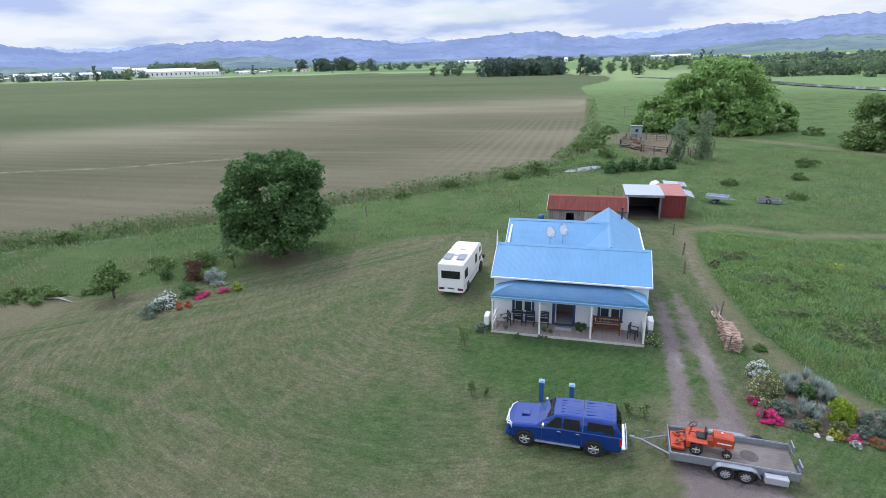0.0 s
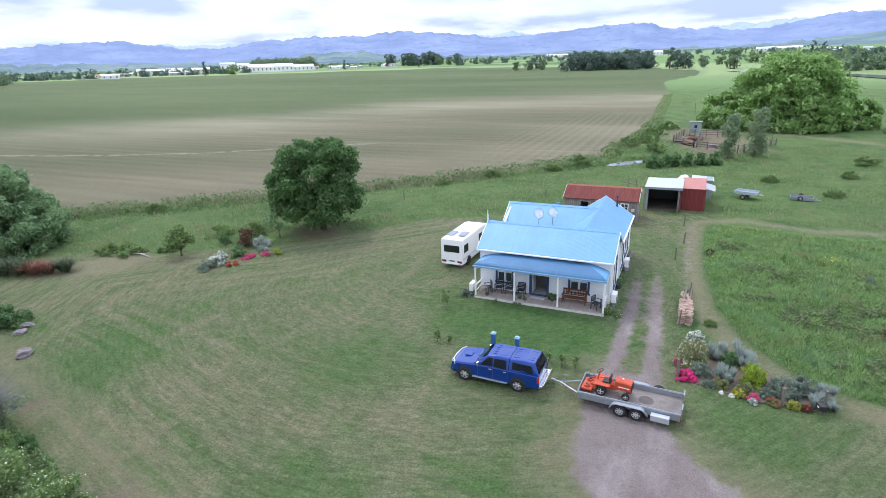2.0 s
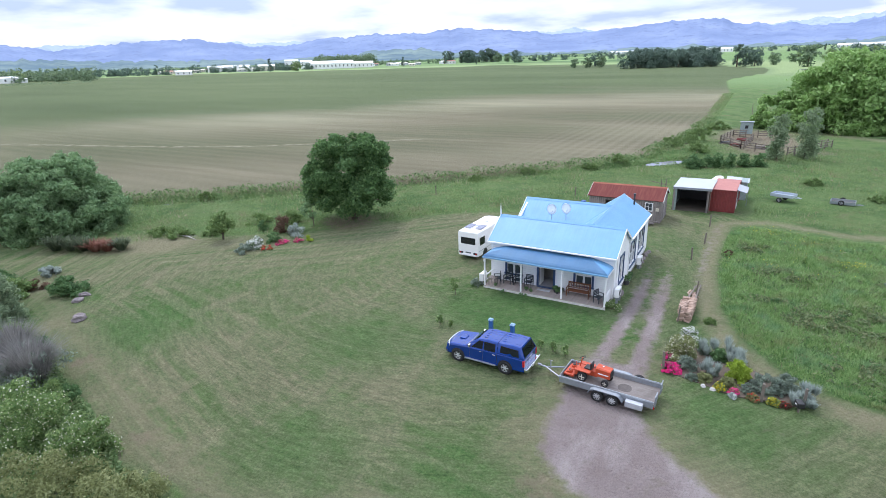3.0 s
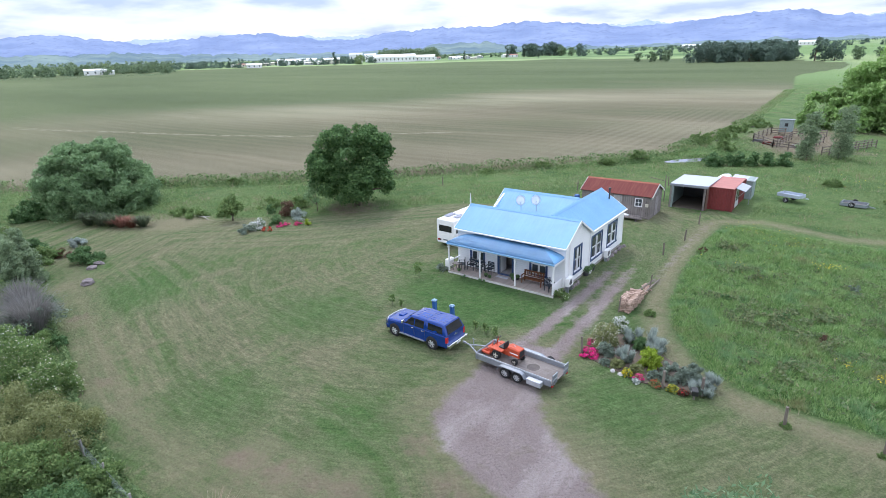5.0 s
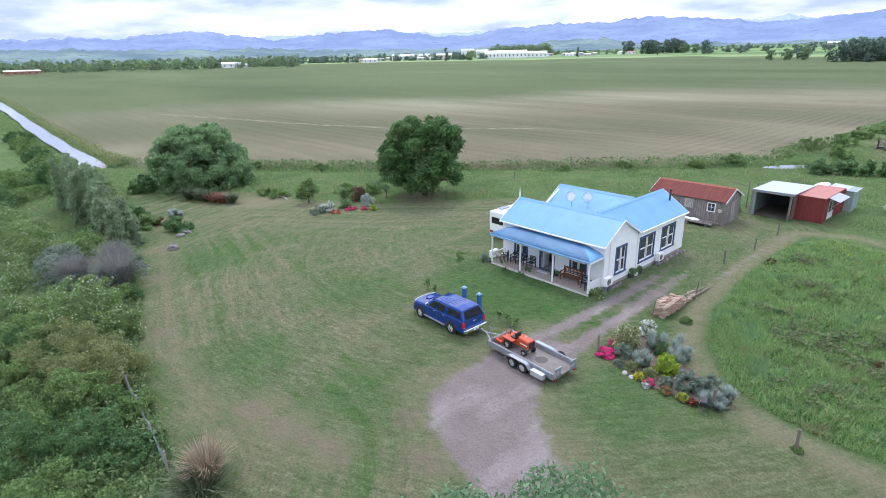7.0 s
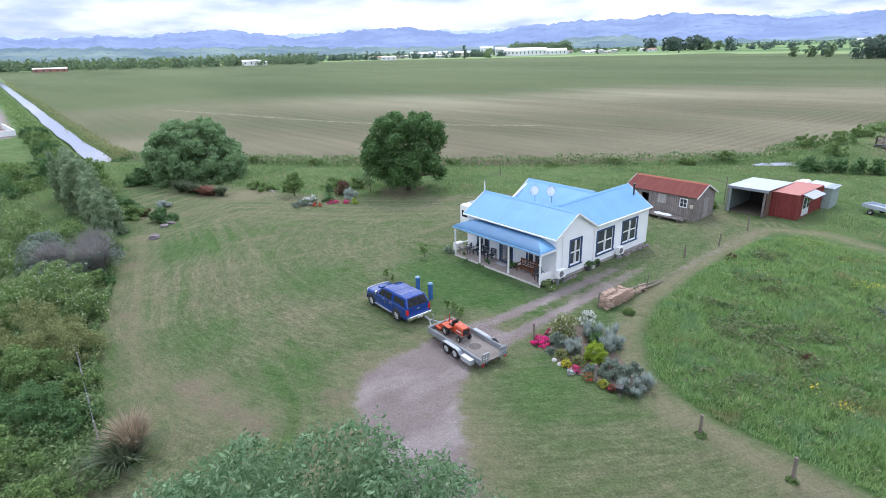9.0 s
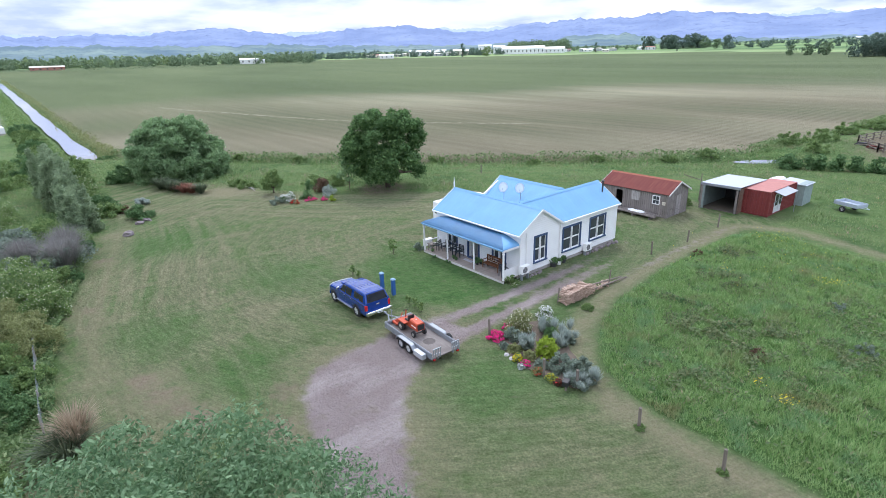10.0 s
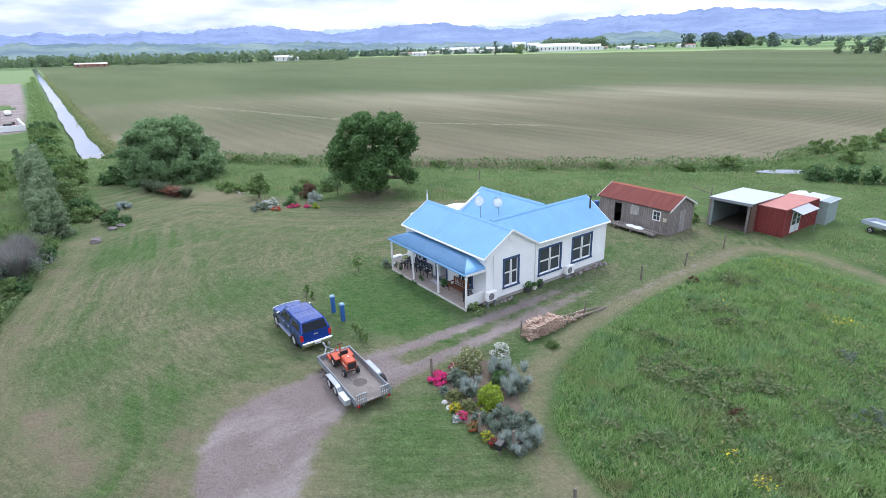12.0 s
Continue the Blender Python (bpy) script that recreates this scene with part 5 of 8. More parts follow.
part("windscreen", wind, CAR_GLASS, ute, "tinted windscreen")
rw = bmesh.new()
wv = [rw.verts.new(p) for p in ((2.45, -0.74, 1.23), (2.45, 0.74, 1.23), (2.225, 0.64, 1.70), (2.225, -0.64, 1.70))]
rw.faces.new(wv)
thicken(rw, 0.03)
part("rear_window", rw, CAR_GLASS, ute, "black tinted canopy window")
for s in (-1, 1):
    part("front_door_window", side_pane([(-0.80, 1.18), (-0.10, 1.18), (-0.10, 1.62), (-0.36, 1.62)], s), CAR_GLASS, ute)
    part("rear_door_window", side_pane([(-0.02, 1.18), (0.70, 1.18), (0.66, 1.62), (-0.02, 1.62)], s), CAR_GLASS, ute)
    part("canopy_window", side_pane([(1.0, 1.22), (2.14, 1.22), (2.06, 1.60), (1.0, 1.62)], s), CAR_GLASS, ute)
    for x in (-0.94, -0.06, 0.80):
        part("door_seam", box(x - 0.006, x + 0.006, s * 0.924 - 0.004, s * 0.924 + 0.004, 0.5, 1.14), STEEL_DARK, ute)
    for x in (-0.20, 0.62):
        part("door_handle", box(x - 0.09, x + 0.09, s * 0.935 - 0.015, s * 0.935 + 0.015, 1.0, 1.03, 0.008), CHROME, ute)
    part("side_step", box(-1.25, 0.75, s * 0.93 - 0.09, s * 0.93 + 0.09, 0.36, 0.42, 0.02), GALV, ute, "silver side step")
    part("mirror", join(box(-0.95, -0.83, s * 1.0 - 0.10, s * 1.0 + 0.10, 1.18, 1.36, 0.03), box(-0.90, -0.86, s * 0.88 - 0.06, s * 0.88 + 0.06, 1.20, 1.24)), CHROME, ute)
    part("headlight", loft([[(-2.535, s * 0.55, 0.78), (-2.535, s * 0.72, 0.80), (-2.535, s * 0.72, 0.94), (-2.535, s * 0.55, 0.92)], [(-2.28, s * 0.72, 0.84), (-2.28, s * 0.905, 0.84), (-2.28, s * 0.90, 1.02), (-2.28, s * 0.72, 1.02)]]), LAMP_CLEAR, ute)
    part("tail_lamp", box(2.36, 2.475, s * 0.84 - 0.085, s * 0.84 + 0.085, 0.72, 1.10, 0.02), LAMP_RED, ute)
    for x in (-1.70, 1.32):
        part("wheel_arch", join(tube((x, s * 0.80, 0.40), (x, s * 0.924, 0.40), 0.45, 0.45, 28)), BLACK_PLASTIC, ute)
        wheel(ute, x, s * 0.84, 0.385, 0.25, s)
part("front_bumper", loft([rounded(-2.66, 0.38, 0.60, 0.60), rounded(-2.58, 0.34, 0.68, 0.80), rounded(-2.36, 0.34, 0.66, 0.915)]), CAR_BLUE, ute)
part("grille", box(-2.63, -2.55, -0.50, 0.50, 0.70, 0.88, 0.02), CHROME, ute)
part("nudge_trim", ring((-2.33, 0, 0.99), (0.35, 0, 1), 0.02, 0.01, 8, 4), CHROME, ute)
part("bonnet_guard", join(*[tube(a, b, 0.025, 0.025, 8) for a, b in zip([(-2.28, -0.86, 1.04), (-2.47, -0.6, 1.01), (-2.55, 0, 1.0), (-2.47, 0.6, 1.01)], [(-2.47, -0.6, 1.01), (-2.55, 0, 1.0), (-2.47, 0.6, 1.01), (-2.28, 0.86, 1.04)])]), LAMP_CLEAR, ute, "pale bonnet guard")
part("bonnet_scoop", box(-1.95, -1.55, -0.22, 0.22, 1.12, 1.19, 0.03), CAR_BLUE, ute)
part("rear_bumper", join(box(2.44, 2.66, -0.90, 0.90, 0.42, 0.62, 0.04), tube((2.68, -0.86, 0.66), (2.68, 0.86, 0.66), 0.035), tube((2.68, -0.86, 0.42), (2.68, -0.86, 0.66), 0.035), tube((2.68, 0.86, 0.42), (2.68, 0.86, 0.66), 0.035)), CHROME, ute, "chrome step bumper")
part("tailgate_handle", box(2.455, 2.48, -0.12, 0.12, 0.98, 1.04, 0.006), CHROME, ute)
part("number_plate", box(2.655, 2.672, -0.18, 0.18, 0.46, 0.58), WHITE_PAINT, ute, "white number plate")
part("number_bar", box(2.672, 2.676, -0.13, 0.13, 0.50, 0.54), BLACK_PLASTIC, ute)
part("underbody", box(-2.3, 2.3, -0.62, 0.62, 0.24, 0.40), STEEL_DARK, ute)
part("aerial", tube((-0.95, 0.80, 1.15), (-0.72, 0.84, 1.95), 0.008, 0.004, 5), BLACK_PLASTIC, ute)

# tandem trailer
TR = pose(6.36, 21.28, GZ, 0, 0, -2.6)
trailer = thing("tandem_trailer", TR, "galvanised tandem-axle flat trailer with folded ramps, hitched behind the truck", "trailer")
TL, TW, TF, TS = 2.40, 0.93, 0.46, 0.74
TRAY = timber("worn_trailer_ply", (0.17, 0.145, 0.135), (0.31, 0.28, 0.265), "X")
part("tray_floor", box(-TL, TL, -TW, TW, TF - 0.05, TF), TRAY, trailer, "scuffed dull trailer deck")
part("oil_stain", tube((0.78, 0.05, TF), (0.78, 0.05, TF + 0.004), 0.36, 0.36, 20), plain("oily_dirt", (0.10, 0.085, 0.08), 0.8, vary=0.4), trailer, "dark oily stain on the deck")
for s in (-1, 1):
    part("side_panel", box(-TL, TL, s * TW - 0.02, s * TW + 0.02, TF - 0.09, TS - 0.045), GALV, trailer)
    part("side_rail", tube((-TL, s * TW, TS), (TL, s * TW, TS), 0.025), GALV, trailer)
    for x in np.linspace(-TL + 0.05, TL - 0.05, 6):
        part("stake", box(x - 0.02, x + 0.02, s * (TW + 0.035) - 0.012, s * (TW + 0.035) + 0.012, TF - 0.09, TS), GALV, trailer)
    for x in (-0.30, 0.46):
        wheel(trailer, x, s * (TW + 0.17), 0.31, 0.19, s, plain("silver_steel_rim", (0.55, 0.56, 0.58), 0.4, 0.6), 8)
    mud_prof = [(-0.80, 0.40), (-0.66, 0.64), (-0.50, 0.70), (0.66, 0.70), (0.82, 0.64), (1.00, 0.40), (0.97, 0.38), (0.79, 0.60), (0.64, 0.665), (-0.48, 0.665), (-0.63, 0.61), (-0.77, 0.38)]
    y0, y1 = sorted((s * (TW + 0.04), s * (TW + 0.30)))
    part("mudguard", prism(mud_prof, "y", y0, y1), GALV, trailer)
    part("ramp", join(*[box(TL + 0.02, TL + 0.06, s * 0.62 - 0.24 + k * 0.112, s * 0.62 - 0.24 + k * 0.112 + 0.03, TF - 0.05, TF + 0.52) for k in range(5)],
                      box(TL + 0.015, TL + 0.065, s * 0.62 - 0.26, s * 0.62 + 0.26, TF + 0.50, TF + 0.55), box(TL + 0.015, TL + 0.065, s * 0.62 - 0.26, s * 0.62 + 0.26, TF + 0.20, TF + 0.24)), GALV, trailer, "galvanised ramp folded upright")
    part("tail_lamp", box(TL - 0.02, TL + 0.04, s * 0.80 - 0.07, s * 0.80 + 0.07, TF - 0.16, TF - 0.06), LAMP_RED, trailer)
part("front_panel", box(-TL - 0.02, -TL + 0.02, -TW, TW, TF - 0.09, TS - 0.045), GALV, trailer)
part("front_rail", tube((-TL, -TW, TS), (-TL, TW, TS), 0.025), GALV, trailer)
part("toolbox", box(1.12, 1.95, -TW - 0.36, -TW - 0.06, 0.28, 0.58, 0.015), plain("grey_toolbox", (0.48, 0.50, 0.54), 0.5, 0.4), trailer, "grey steel toolbox under the tray side")
part("chassis", join(box(-TL, TL, -0.55, -0.47, 0.30, TF - 0.05), box(-TL, TL, 0.47, 0.55, 0.30, TF - 0.05), tube((-0.30, -TW - 0.1, 0.31), (-0.30, TW + 0.1, 0.31), 0.035), tube((0.46, -TW - 0.1, 0.31), (0.46, TW + 0.1, 0.31), 0.035)), GALV, trailer)
part("drawbar", join(tube((-TL, -0.62, 0.40), (-3.55, 0.0, 0.44), 0.04, 0.04, 8), tube((-TL, 0.62, 0.40), (-3.55, 0.0, 0.44), 0.04, 0.04, 8), tube((-3.5, 0, 0.44), (-3.92, 0, 0.46), 0.045, 0.045, 8)), GALV, trailer)
part("coupling", join(box(-4.02, -3.82, -0.06, 0.06, 0.42, 0.54, 0.02), tube((-3.30, 0.10, 0.12), (-3.30, 0.10, 0.86), 0.028), tube((-3.42, 0.10, 0.86), (-3.18, 0.10, 0.86), 0.015)), GALV, trailer, "hitch and jockey stand")
wheel(trailer, 1.25, TW + 0.16, 0.31, 0.19, 1).location.z += 0.16

# ride-on tractor on the trailer
trac = thing("ride_on_tractor", TR @ pose(-0.72, 0.02, TF, 0, 0, -3), "small orange ride-on tractor with a mower deck, parked on the trailer", "tractor")
part("bonnet", loft([[(0.02, y, z) for y, z in ((-0.27, 0.42), (0.27, 0.42), (0.27, 0.86), (0.20, 0.92), (-0.20, 0.92), (-0.27, 0.86))],
                     [(0.80, y, z) for y, z in ((-0.26, 0.42), (0.26, 0.42), (0.26, 0.82), (0.20, 0.88), (-0.20, 0.88), (-0.26, 0.82))]]), ORANGE, trac, "orange bonnet")
part("grille", box(0.80, 0.825, -0.22, 0.22, 0.46, 0.80), BLACK_PLASTIC, trac)
part("side_decal", join(box(0.18, 0.72, -0.276, -0.270, 0.58, 0.64), box(0.18, 0.72, 0.270, 0.276, 0.58, 0.64)), WHITE_PAINT, trac, "pale maker's stripe")
part("fuel_cap", tube((0.35, 0, 0.90), (0.35, 0, 0.96), 0.05), CHROME, trac)
part("seat", join(box(-0.62, -0.22, -0.22, 0.22, 0.62, 0.70, 0.03), box(-0.30, -0.22, -0.22, 0.22, 0.66, 1.0, 0.03)), BLACK_PLASTIC, trac, "black seat")
part("fender", join(box(-0.98, -0.20, 0.22, 0.52, 0.56, 0.62, 0.02), box(-0.98, -0.20, -0.52, -0.22, 0.56, 0.62, 0.02), box(-1.02, -0.85, -0.52, 0.52, 0.30, 0.60, 0.03), box(-0.9, 0.1, -0.20, 0.20, 0.30, 0.60, 0.02)), ORANGE, trac)
part("steering_wheel", ring((-0.80, 0, 1.12), (-0.5, 0, 1), 0.17, 0.018, 24, 6), BLACK_PLASTIC, trac)
part("steering_column", tube((-0.92, 0, 0.55), (-0.80, 0, 1.12), 0.035), ORANGE, trac)
for s in (-1, 1):
    wheel(trac, -0.62, s * 0.44, 0.27, 0.22, s, plain("cream_tractor_rim", (0.55, 0.50, 0.44), 0.6), 4)
    wheel(trac, 0.58, s * 0.36, 0.19, 0.14, s, plain("cream_small_rim", (0.55, 0.50, 0.44), 0.6), 4)
part("front_axle", tube((0.58, -0.36, 0.19), (0.58, 0.36, 0.19), 0.035), STEEL_DARK, trac)
part("mower_deck", join(box(-1.62, -1.05, -0.55, 0.55, 0.10, 0.24, 0.04), tube((-1.35, -0.3, 0.22), (-1.35, -0.3, 0.34), 0.14), tube((-1.35, 0.3, 0.22), (-1.35, 0.3, 0.34), 0.14), box(-1.2, -0.8, -0.08, 0.08, 0.25, 0.36)), ORANGE, trac, "orange rusty mower deck")
part("deck_arm", join(tube((-1.55, -0.40, 0.22), (-0.95, -0.30, 0.58), 0.03), tube((-1.0, -0.32, 0.55), (-1.1, -0.1, 0.85), 0.025)), ORANGE, trac)
part("deck_arm", tube((-1.55, 0.40, 0.22), (-0.95, 0.30, 0.58), 0.03), ORANGE, trac)
part("mower_spindle", join(tube((-1.35, -0.3, 0.34), (-1.35, -0.3, 0.40), 0.07), tube((-1.35, 0.3, 0.34), (-1.35, 0.3, 0.40), 0.07)), STEEL_DARK, trac)

# motorhome
rv = thing("motorhome", pose(-9.55, 39.0, GZ, 0, 0, -1.5), "white motorhome with roof solar panels, parked beside the house", "motorhome")


def rv_section(y, zb, zt, hw=0.99):
    r = 0.10
    return [(x, y, z) for x, z in ((-hw, zb), (hw, zb), (hw, zt - r), (hw - 0.03, zt - 0.03), (hw - r, zt), (-hw + r, zt), (-hw + 0.03, zt - 0.03), (-hw, zt - r))]


part("body", loft([rv_section(-3.10, 0.42, 2.50), rv_section(-3.04, 0.36, 2.56), rv_section(1.75, 0.36, 2.60), rv_section(2.0, 1.45, 2.58), rv_section(2.65, 1.50, 2.46), rv_section(2.95, 1.60, 2.10)]), RV_WHITE, rv, "white box body with an over-cab bunk")
part("cab", loft([[(x, y, z) for x, z in ((-0.90, 0.38), (0.90, 0.38), (0.92, 1.0), (tw, zt), (-tw, zt), (-0.92, 1.0))] for y, zt, tw in ((1.7, 1.5, 0.86), (2.55, 1.48, 0.84), (3.05, 1.06, 0.88), (3.62, 0.95, 0.86), (3.70, 0.75, 0.80))]), RV_WHITE, rv)
part("windscreen", slab([(-0.78, 2.60, 1.47), (0.78, 2.60, 1.47), (0.80, 3.06, 1.09), (-0.80, 3.06, 1.09)], 0.03), CAR_GLASS, rv)
part("rear_window", box(-0.72, 0.72, -3.125, -3.09, 1.42, 2.02, 0.01), CAR_GLASS, rv, "wide black rear window")
for s, wins in ((1, ((-2.75, -1.85, 1.30, 2.00), (0.55, 1.25, 1.35, 2.05), (2.05, 2.45, 1.85, 2.22))), (-1, ((-2.6, -1.4, 1.35, 2.0), (0.2, 1.1, 1.35, 2.0)))):
    for a, b, lo, hi in wins:
        part("side_window", box(s * 0.995 - 0.012, s * 0.995 + 0.012, a, b, lo, hi, 0.008), CAR_GLASS, rv)
    part("cab_window", box(s * 0.915 - 0.03, s * 0.915 + 0.03, 2.05, 2.75, 1.02, 1.40, 0.01), CAR_GLASS, rv)
    part("mirror", box(s * 1.16 - 0.10, s * 1.16 + 0.10, 2.80, 2.90, 1.05, 1.35, 0.03), BLACK_PLASTIC, rv)
    for y in (-1.75, 2.75):
        wh = part("wheel_well", tube((s * 0.90, y, 0.38), (s * 0.998, y, 0.38), 0.42, 0.42, 24), BLACK_PLASTIC, rv)
        part("tyre", ring((s * 0.90, y, 0.34), (1, 0, 0), 0.25, 0.09, 24, 8), RUBBER, wh)
        part("rim", tube((s * 0.87, y, 0.34), (s * 0.97, y, 0.34), 0.19, 0.17, 16), ALLOY, wh)
    part("rear_lamp_cluster", box(s * 0.72 - 0.20, s * 0.72 + 0.20, -3.13, -3.09, 0.50, 0.68, 0.015), BLACK_PLASTIC, rv)
    part("rear_lamp", box(s * 0.78 - 0.07, s * 0.78 + 0.07, -3.14, -3.12, 0.53, 0.65), LAMP_RED, rv)
part("number_plate", box(-0.26, 0.26, -3.13, -3.10, 0.58, 0.70), GALV, rv)
part("number_bar", box(-0.20, 0.20, -3.135, -3.13, 0.62, 0.66), BLACK_PLASTIC, rv)
PANEL = plain("solar_panel", (0.26, 0.27, 0.33), 0.12, 0.1, vary=0.05)
for x, y in ((-0.55, -1.6), (0.48, -1.55)):
    part("solar_panel", box(x - 0.30, x + 0.30, y - 0.62, y + 0.62, 2.63, 2.66, 0.005), PANEL, rv, "dark solar panel")
for x, y in ((0.0, -1.0), (0.1, 0.4)):
    part("roof_hatch", box(x - 0.22, x + 0.22, y - 0.22, y + 0.22, 2.59, 2.70, 0.03), RV_WHITE, rv)
part("body_stripe", join(box(0.988, 0.996, -3.0, 1.6, 0.78, 0.82), box(-0.996, -0.988, -3.0, 1.6, 0.78, 0.82)), GALV, rv)
part("bumper", box(-0.92, 0.92, -3.16, -3.02, 0.34, 0.48, 0.02), RV_WHITE, rv)

# sheds and container -----------------------------------------------------
shed = thing("old_timber_shed", pose(-0.2, 55.7, GZ), "weathered grey board shed with a rusty red iron roof", "shed")
sx0, sx1, sy0, sy1 = -3.75, 3.70, -1.95, 1.95    # local outline
EAV, RDG = 2.42, 3.42
shed_holes = [(-2.0, -1.22, 0.05, 2.05), (2.16, 2.80, 1.30, 2.05)]
part("front_wall", wall_with_holes("y", sy0, 0.08, sx0, sx1, 0.0, EAV, shed_holes), GREY_WOOD, shed)
part("rear_wall", box(sx0, sx1, sy1 - 0.08, sy1, 0.0, EAV), GREY_WOOD, shed)
for x in (sx0, sx1 - 0.08):
    part("end_wall", wall_with_holes("x", x, 0.08, sy0 + 0.08, sy1 - 0.08, 0.0, EAV, [], (0, RDG - 0.06)), GREY_WOOD, shed)
part("roof_front", slab([(sx0 - 0.15, sy0 - 0.2, EAV - 0.02), (sx1 + 0.18, sy0 - 0.2, EAV - 0.02), (sx1 + 0.18, 0, RDG), (sx0 - 0.15, 0, RDG)], 0.04), RUST, shed)
part("roof_back", slab([(sx0 - 0.15, sy1 + 0.2, EAV - 0.02), (sx1 + 0.18, sy1 + 0.2, EAV - 0.02), (sx1 + 0.18, 0, RDG), (sx0 - 0.15, 0, RDG)], 0.04), RUST, shed)
part("ridge_cap", ridge((sx0 - 0.15, 0, RDG + 0.02), (sx1 + 0.18, 0, RDG + 0.02)), plain("rust_cap", (0.30, 0.10, 0.06), 0.8, vary=0.3), shed)
for x in (sx0 - 0.17, sx1 + 0.20):
    part("barge_board", join(barge(x, sy0 - 0.22, EAV - 0.02, 0, RDG + 0.02), barge(x, 0, RDG + 0.02, sy1 + 0.22, EAV - 0.02)), plain("faded_white_board", (0.60, 0.58, 0.57), 0.8, vary=0.2), shed)
part("shutter", box(-0.22, 0.68, sy0 - 0.05, sy0 - 0.005, 1.30, 2.20), timber("pale_shutter", (0.46, 0.43, 0.42), (0.58, 0.55, 0.54), "Z", board=0.18), shed, "boarded-up window hatch")
wf = part("shed_window", join(box(2.08, 2.16, sy0 - 0.04, sy0 + 0.02, 1.22, 2.13), box(2.80, 2.88, sy0 - 0.04, sy0 + 0.02, 1.22, 2.13), box(2.16, 2.80, sy0 - 0.04, sy0 + 0.02, 2.05, 2.13), box(2.16, 2.80, sy0 - 0.04, sy0 + 0.02, 1.22, 1.30)), WHITE_PAINT, shed, "small white-framed window")
part("pane", box(2.16, 2.80, sy0 + 0.02, sy0 + 0.03, 1.30, 2.05), GLASS, wf)
part("glazing_bar", join(box(2.465, 2.495, sy0 - 0.01, sy0 + 0.015, 1.30, 2.05), box(2.16, 2.465, sy0 - 0.01, sy0 + 0.015, 1.66, 1.69), box(2.495, 2.80, sy0 - 0.01, sy0 + 0.015, 1.66, 1.69)), WHITE_PAINT, wf)
part("meter_box", box(3.20, 3.50, sy0 - 0.14, sy0 - 0.005, 1.30, 1.62, 0.01), plain("meter_box_cream", (0.55, 0.50, 0.42), 0.6), shed)
part("side_door", box(sx1, sx1 + 0.035, -0.35, 0.55, 0.05, 2.05), timber("side_door_boards", (0.30, 0.27, 0.27), (0.42, 0.39, 0.39), "Z", board=0.15), shed)
part("dark_floor", box(sx0 + 0.1, sx1 - 0.1, sy0 + 0.1, sy1 - 0.1, 0.0, 0.03), DARK, shed)

lean = thing("open_shed", pose(5.70, 62.9, GZ), "open-fronted farm shed with a pale iron roof", "shed")
part("roof", slab([(-1.98, -3.2, 2.70), (1.95, -3.2, 2.76), (2.0, 3.0, 2.56), (-2.05, 3.2, 2.50)], 0.06), SILVER_ROOF, lean)
part("fascia", box(-1.98, 1.95, -3.24, -3.205, 2.48, 2.72), GALV, lean)
for x in (-1.85, 1.62):
    part("post", box(x - 0.09, x + 0.09, -3.12, -2.96, 0, 2.6), GREY_WOOD, lean)
part("left_wing_wall", box(-1.90, -1.55, -3.05, -2.98, 0, 2.5), GREY_GREEN, lean)
part("left_wall", box(-1.92, -1.86, -2.95, 2.9, 0, 2.48), GREY_GREEN, lean)
part("right_wall", box(1.76, 1.82, -2.95, 2.8, 0, 2.5), timber("brown_side_boards", (0.14, 0.09, 0.07), (0.22, 0.15, 0.12), "Z", board=0.2), lean)
part("rear_wall", box(-1.86, 1.76, 2.80, 2.86, 0, 2.48), STEEL_DARK, lean)
part("inner_rafter", join(*[box(-1.86, 1.76, y, y + 0.08, 2.36, 2.46) for y in (-2.6, -1.2, 0.2, 1.6)]), GREY_WOOD, lean)
part("earth_floor", box(-1.86, 1.76, -2.9, 2.8, 0, 0.02), plain("shed_earth", (0.10, 0.085, 0.07), 0.95), lean)

cont = thing("shipping_container", pose(8.78, 63.95, GZ, 0, 0, -1.5), "weathered red shipping container with a faded pink-red roof", "container")
CW, CL, CH = 1.22, 3.03, 2.50


def ribbed(axis_name, c, a, b, z0, z1, out, pitch=0.28, depth=0.05):
    """A wall of pressed ribs."""
    pts, u, k = [], a, 0
    while u < b - 1e-6:
        lo = k % 2
        pts += [(u, lo), (min(u + pitch * 0.36, b), lo)]
        u += pitch * 0.5
        k += 1
    pts.append((b, 0))
    bm = bmesh.new()
    def P(u, d, z):
        v = c + out * depth * d
        return (u, v, z) if axis_name == "y" else (v, u, z)
    lo = [bm.verts.new(P(u, d, z0)) for u, d in pts]
    hi = [bm.verts.new(P(u, d, z1)) for u, d in pts]
    for i in range(len(pts) - 1):
        bm.faces.new((lo[i], lo[i + 1], hi[i + 1], hi[i]))
    bmesh.ops.recalc_face_normals(bm, faces=bm.faces[:])
    return bm


part("front_panel", ribbed("y", -CL, -CW + 0.08, CW - 0.08, 0.15, CH - 0.10, -1), CONT_RED, cont)
part("rear_panel", ribbed("y", CL, -CW + 0.08, CW - 0.08, 0.15, CH - 0.10, 1), CONT_RED, cont)
part("west_panel", ribbed("x", -CW, -CL + 0.08, CL - 0.08, 0.15, CH - 0.10, -1), CONT_RED, cont)
part("east_panel", ribbed("x", CW, -CL + 0.08, CL - 0.08, 0.15, CH - 0.10, 1), CONT_RED, cont)
part("roof", box(-CW - 0.03, CW + 0.03, -CL - 0.03, CL + 0.03, CH - 0.06, CH), CONT_TOP, cont, "faded pink-red roof sheet")
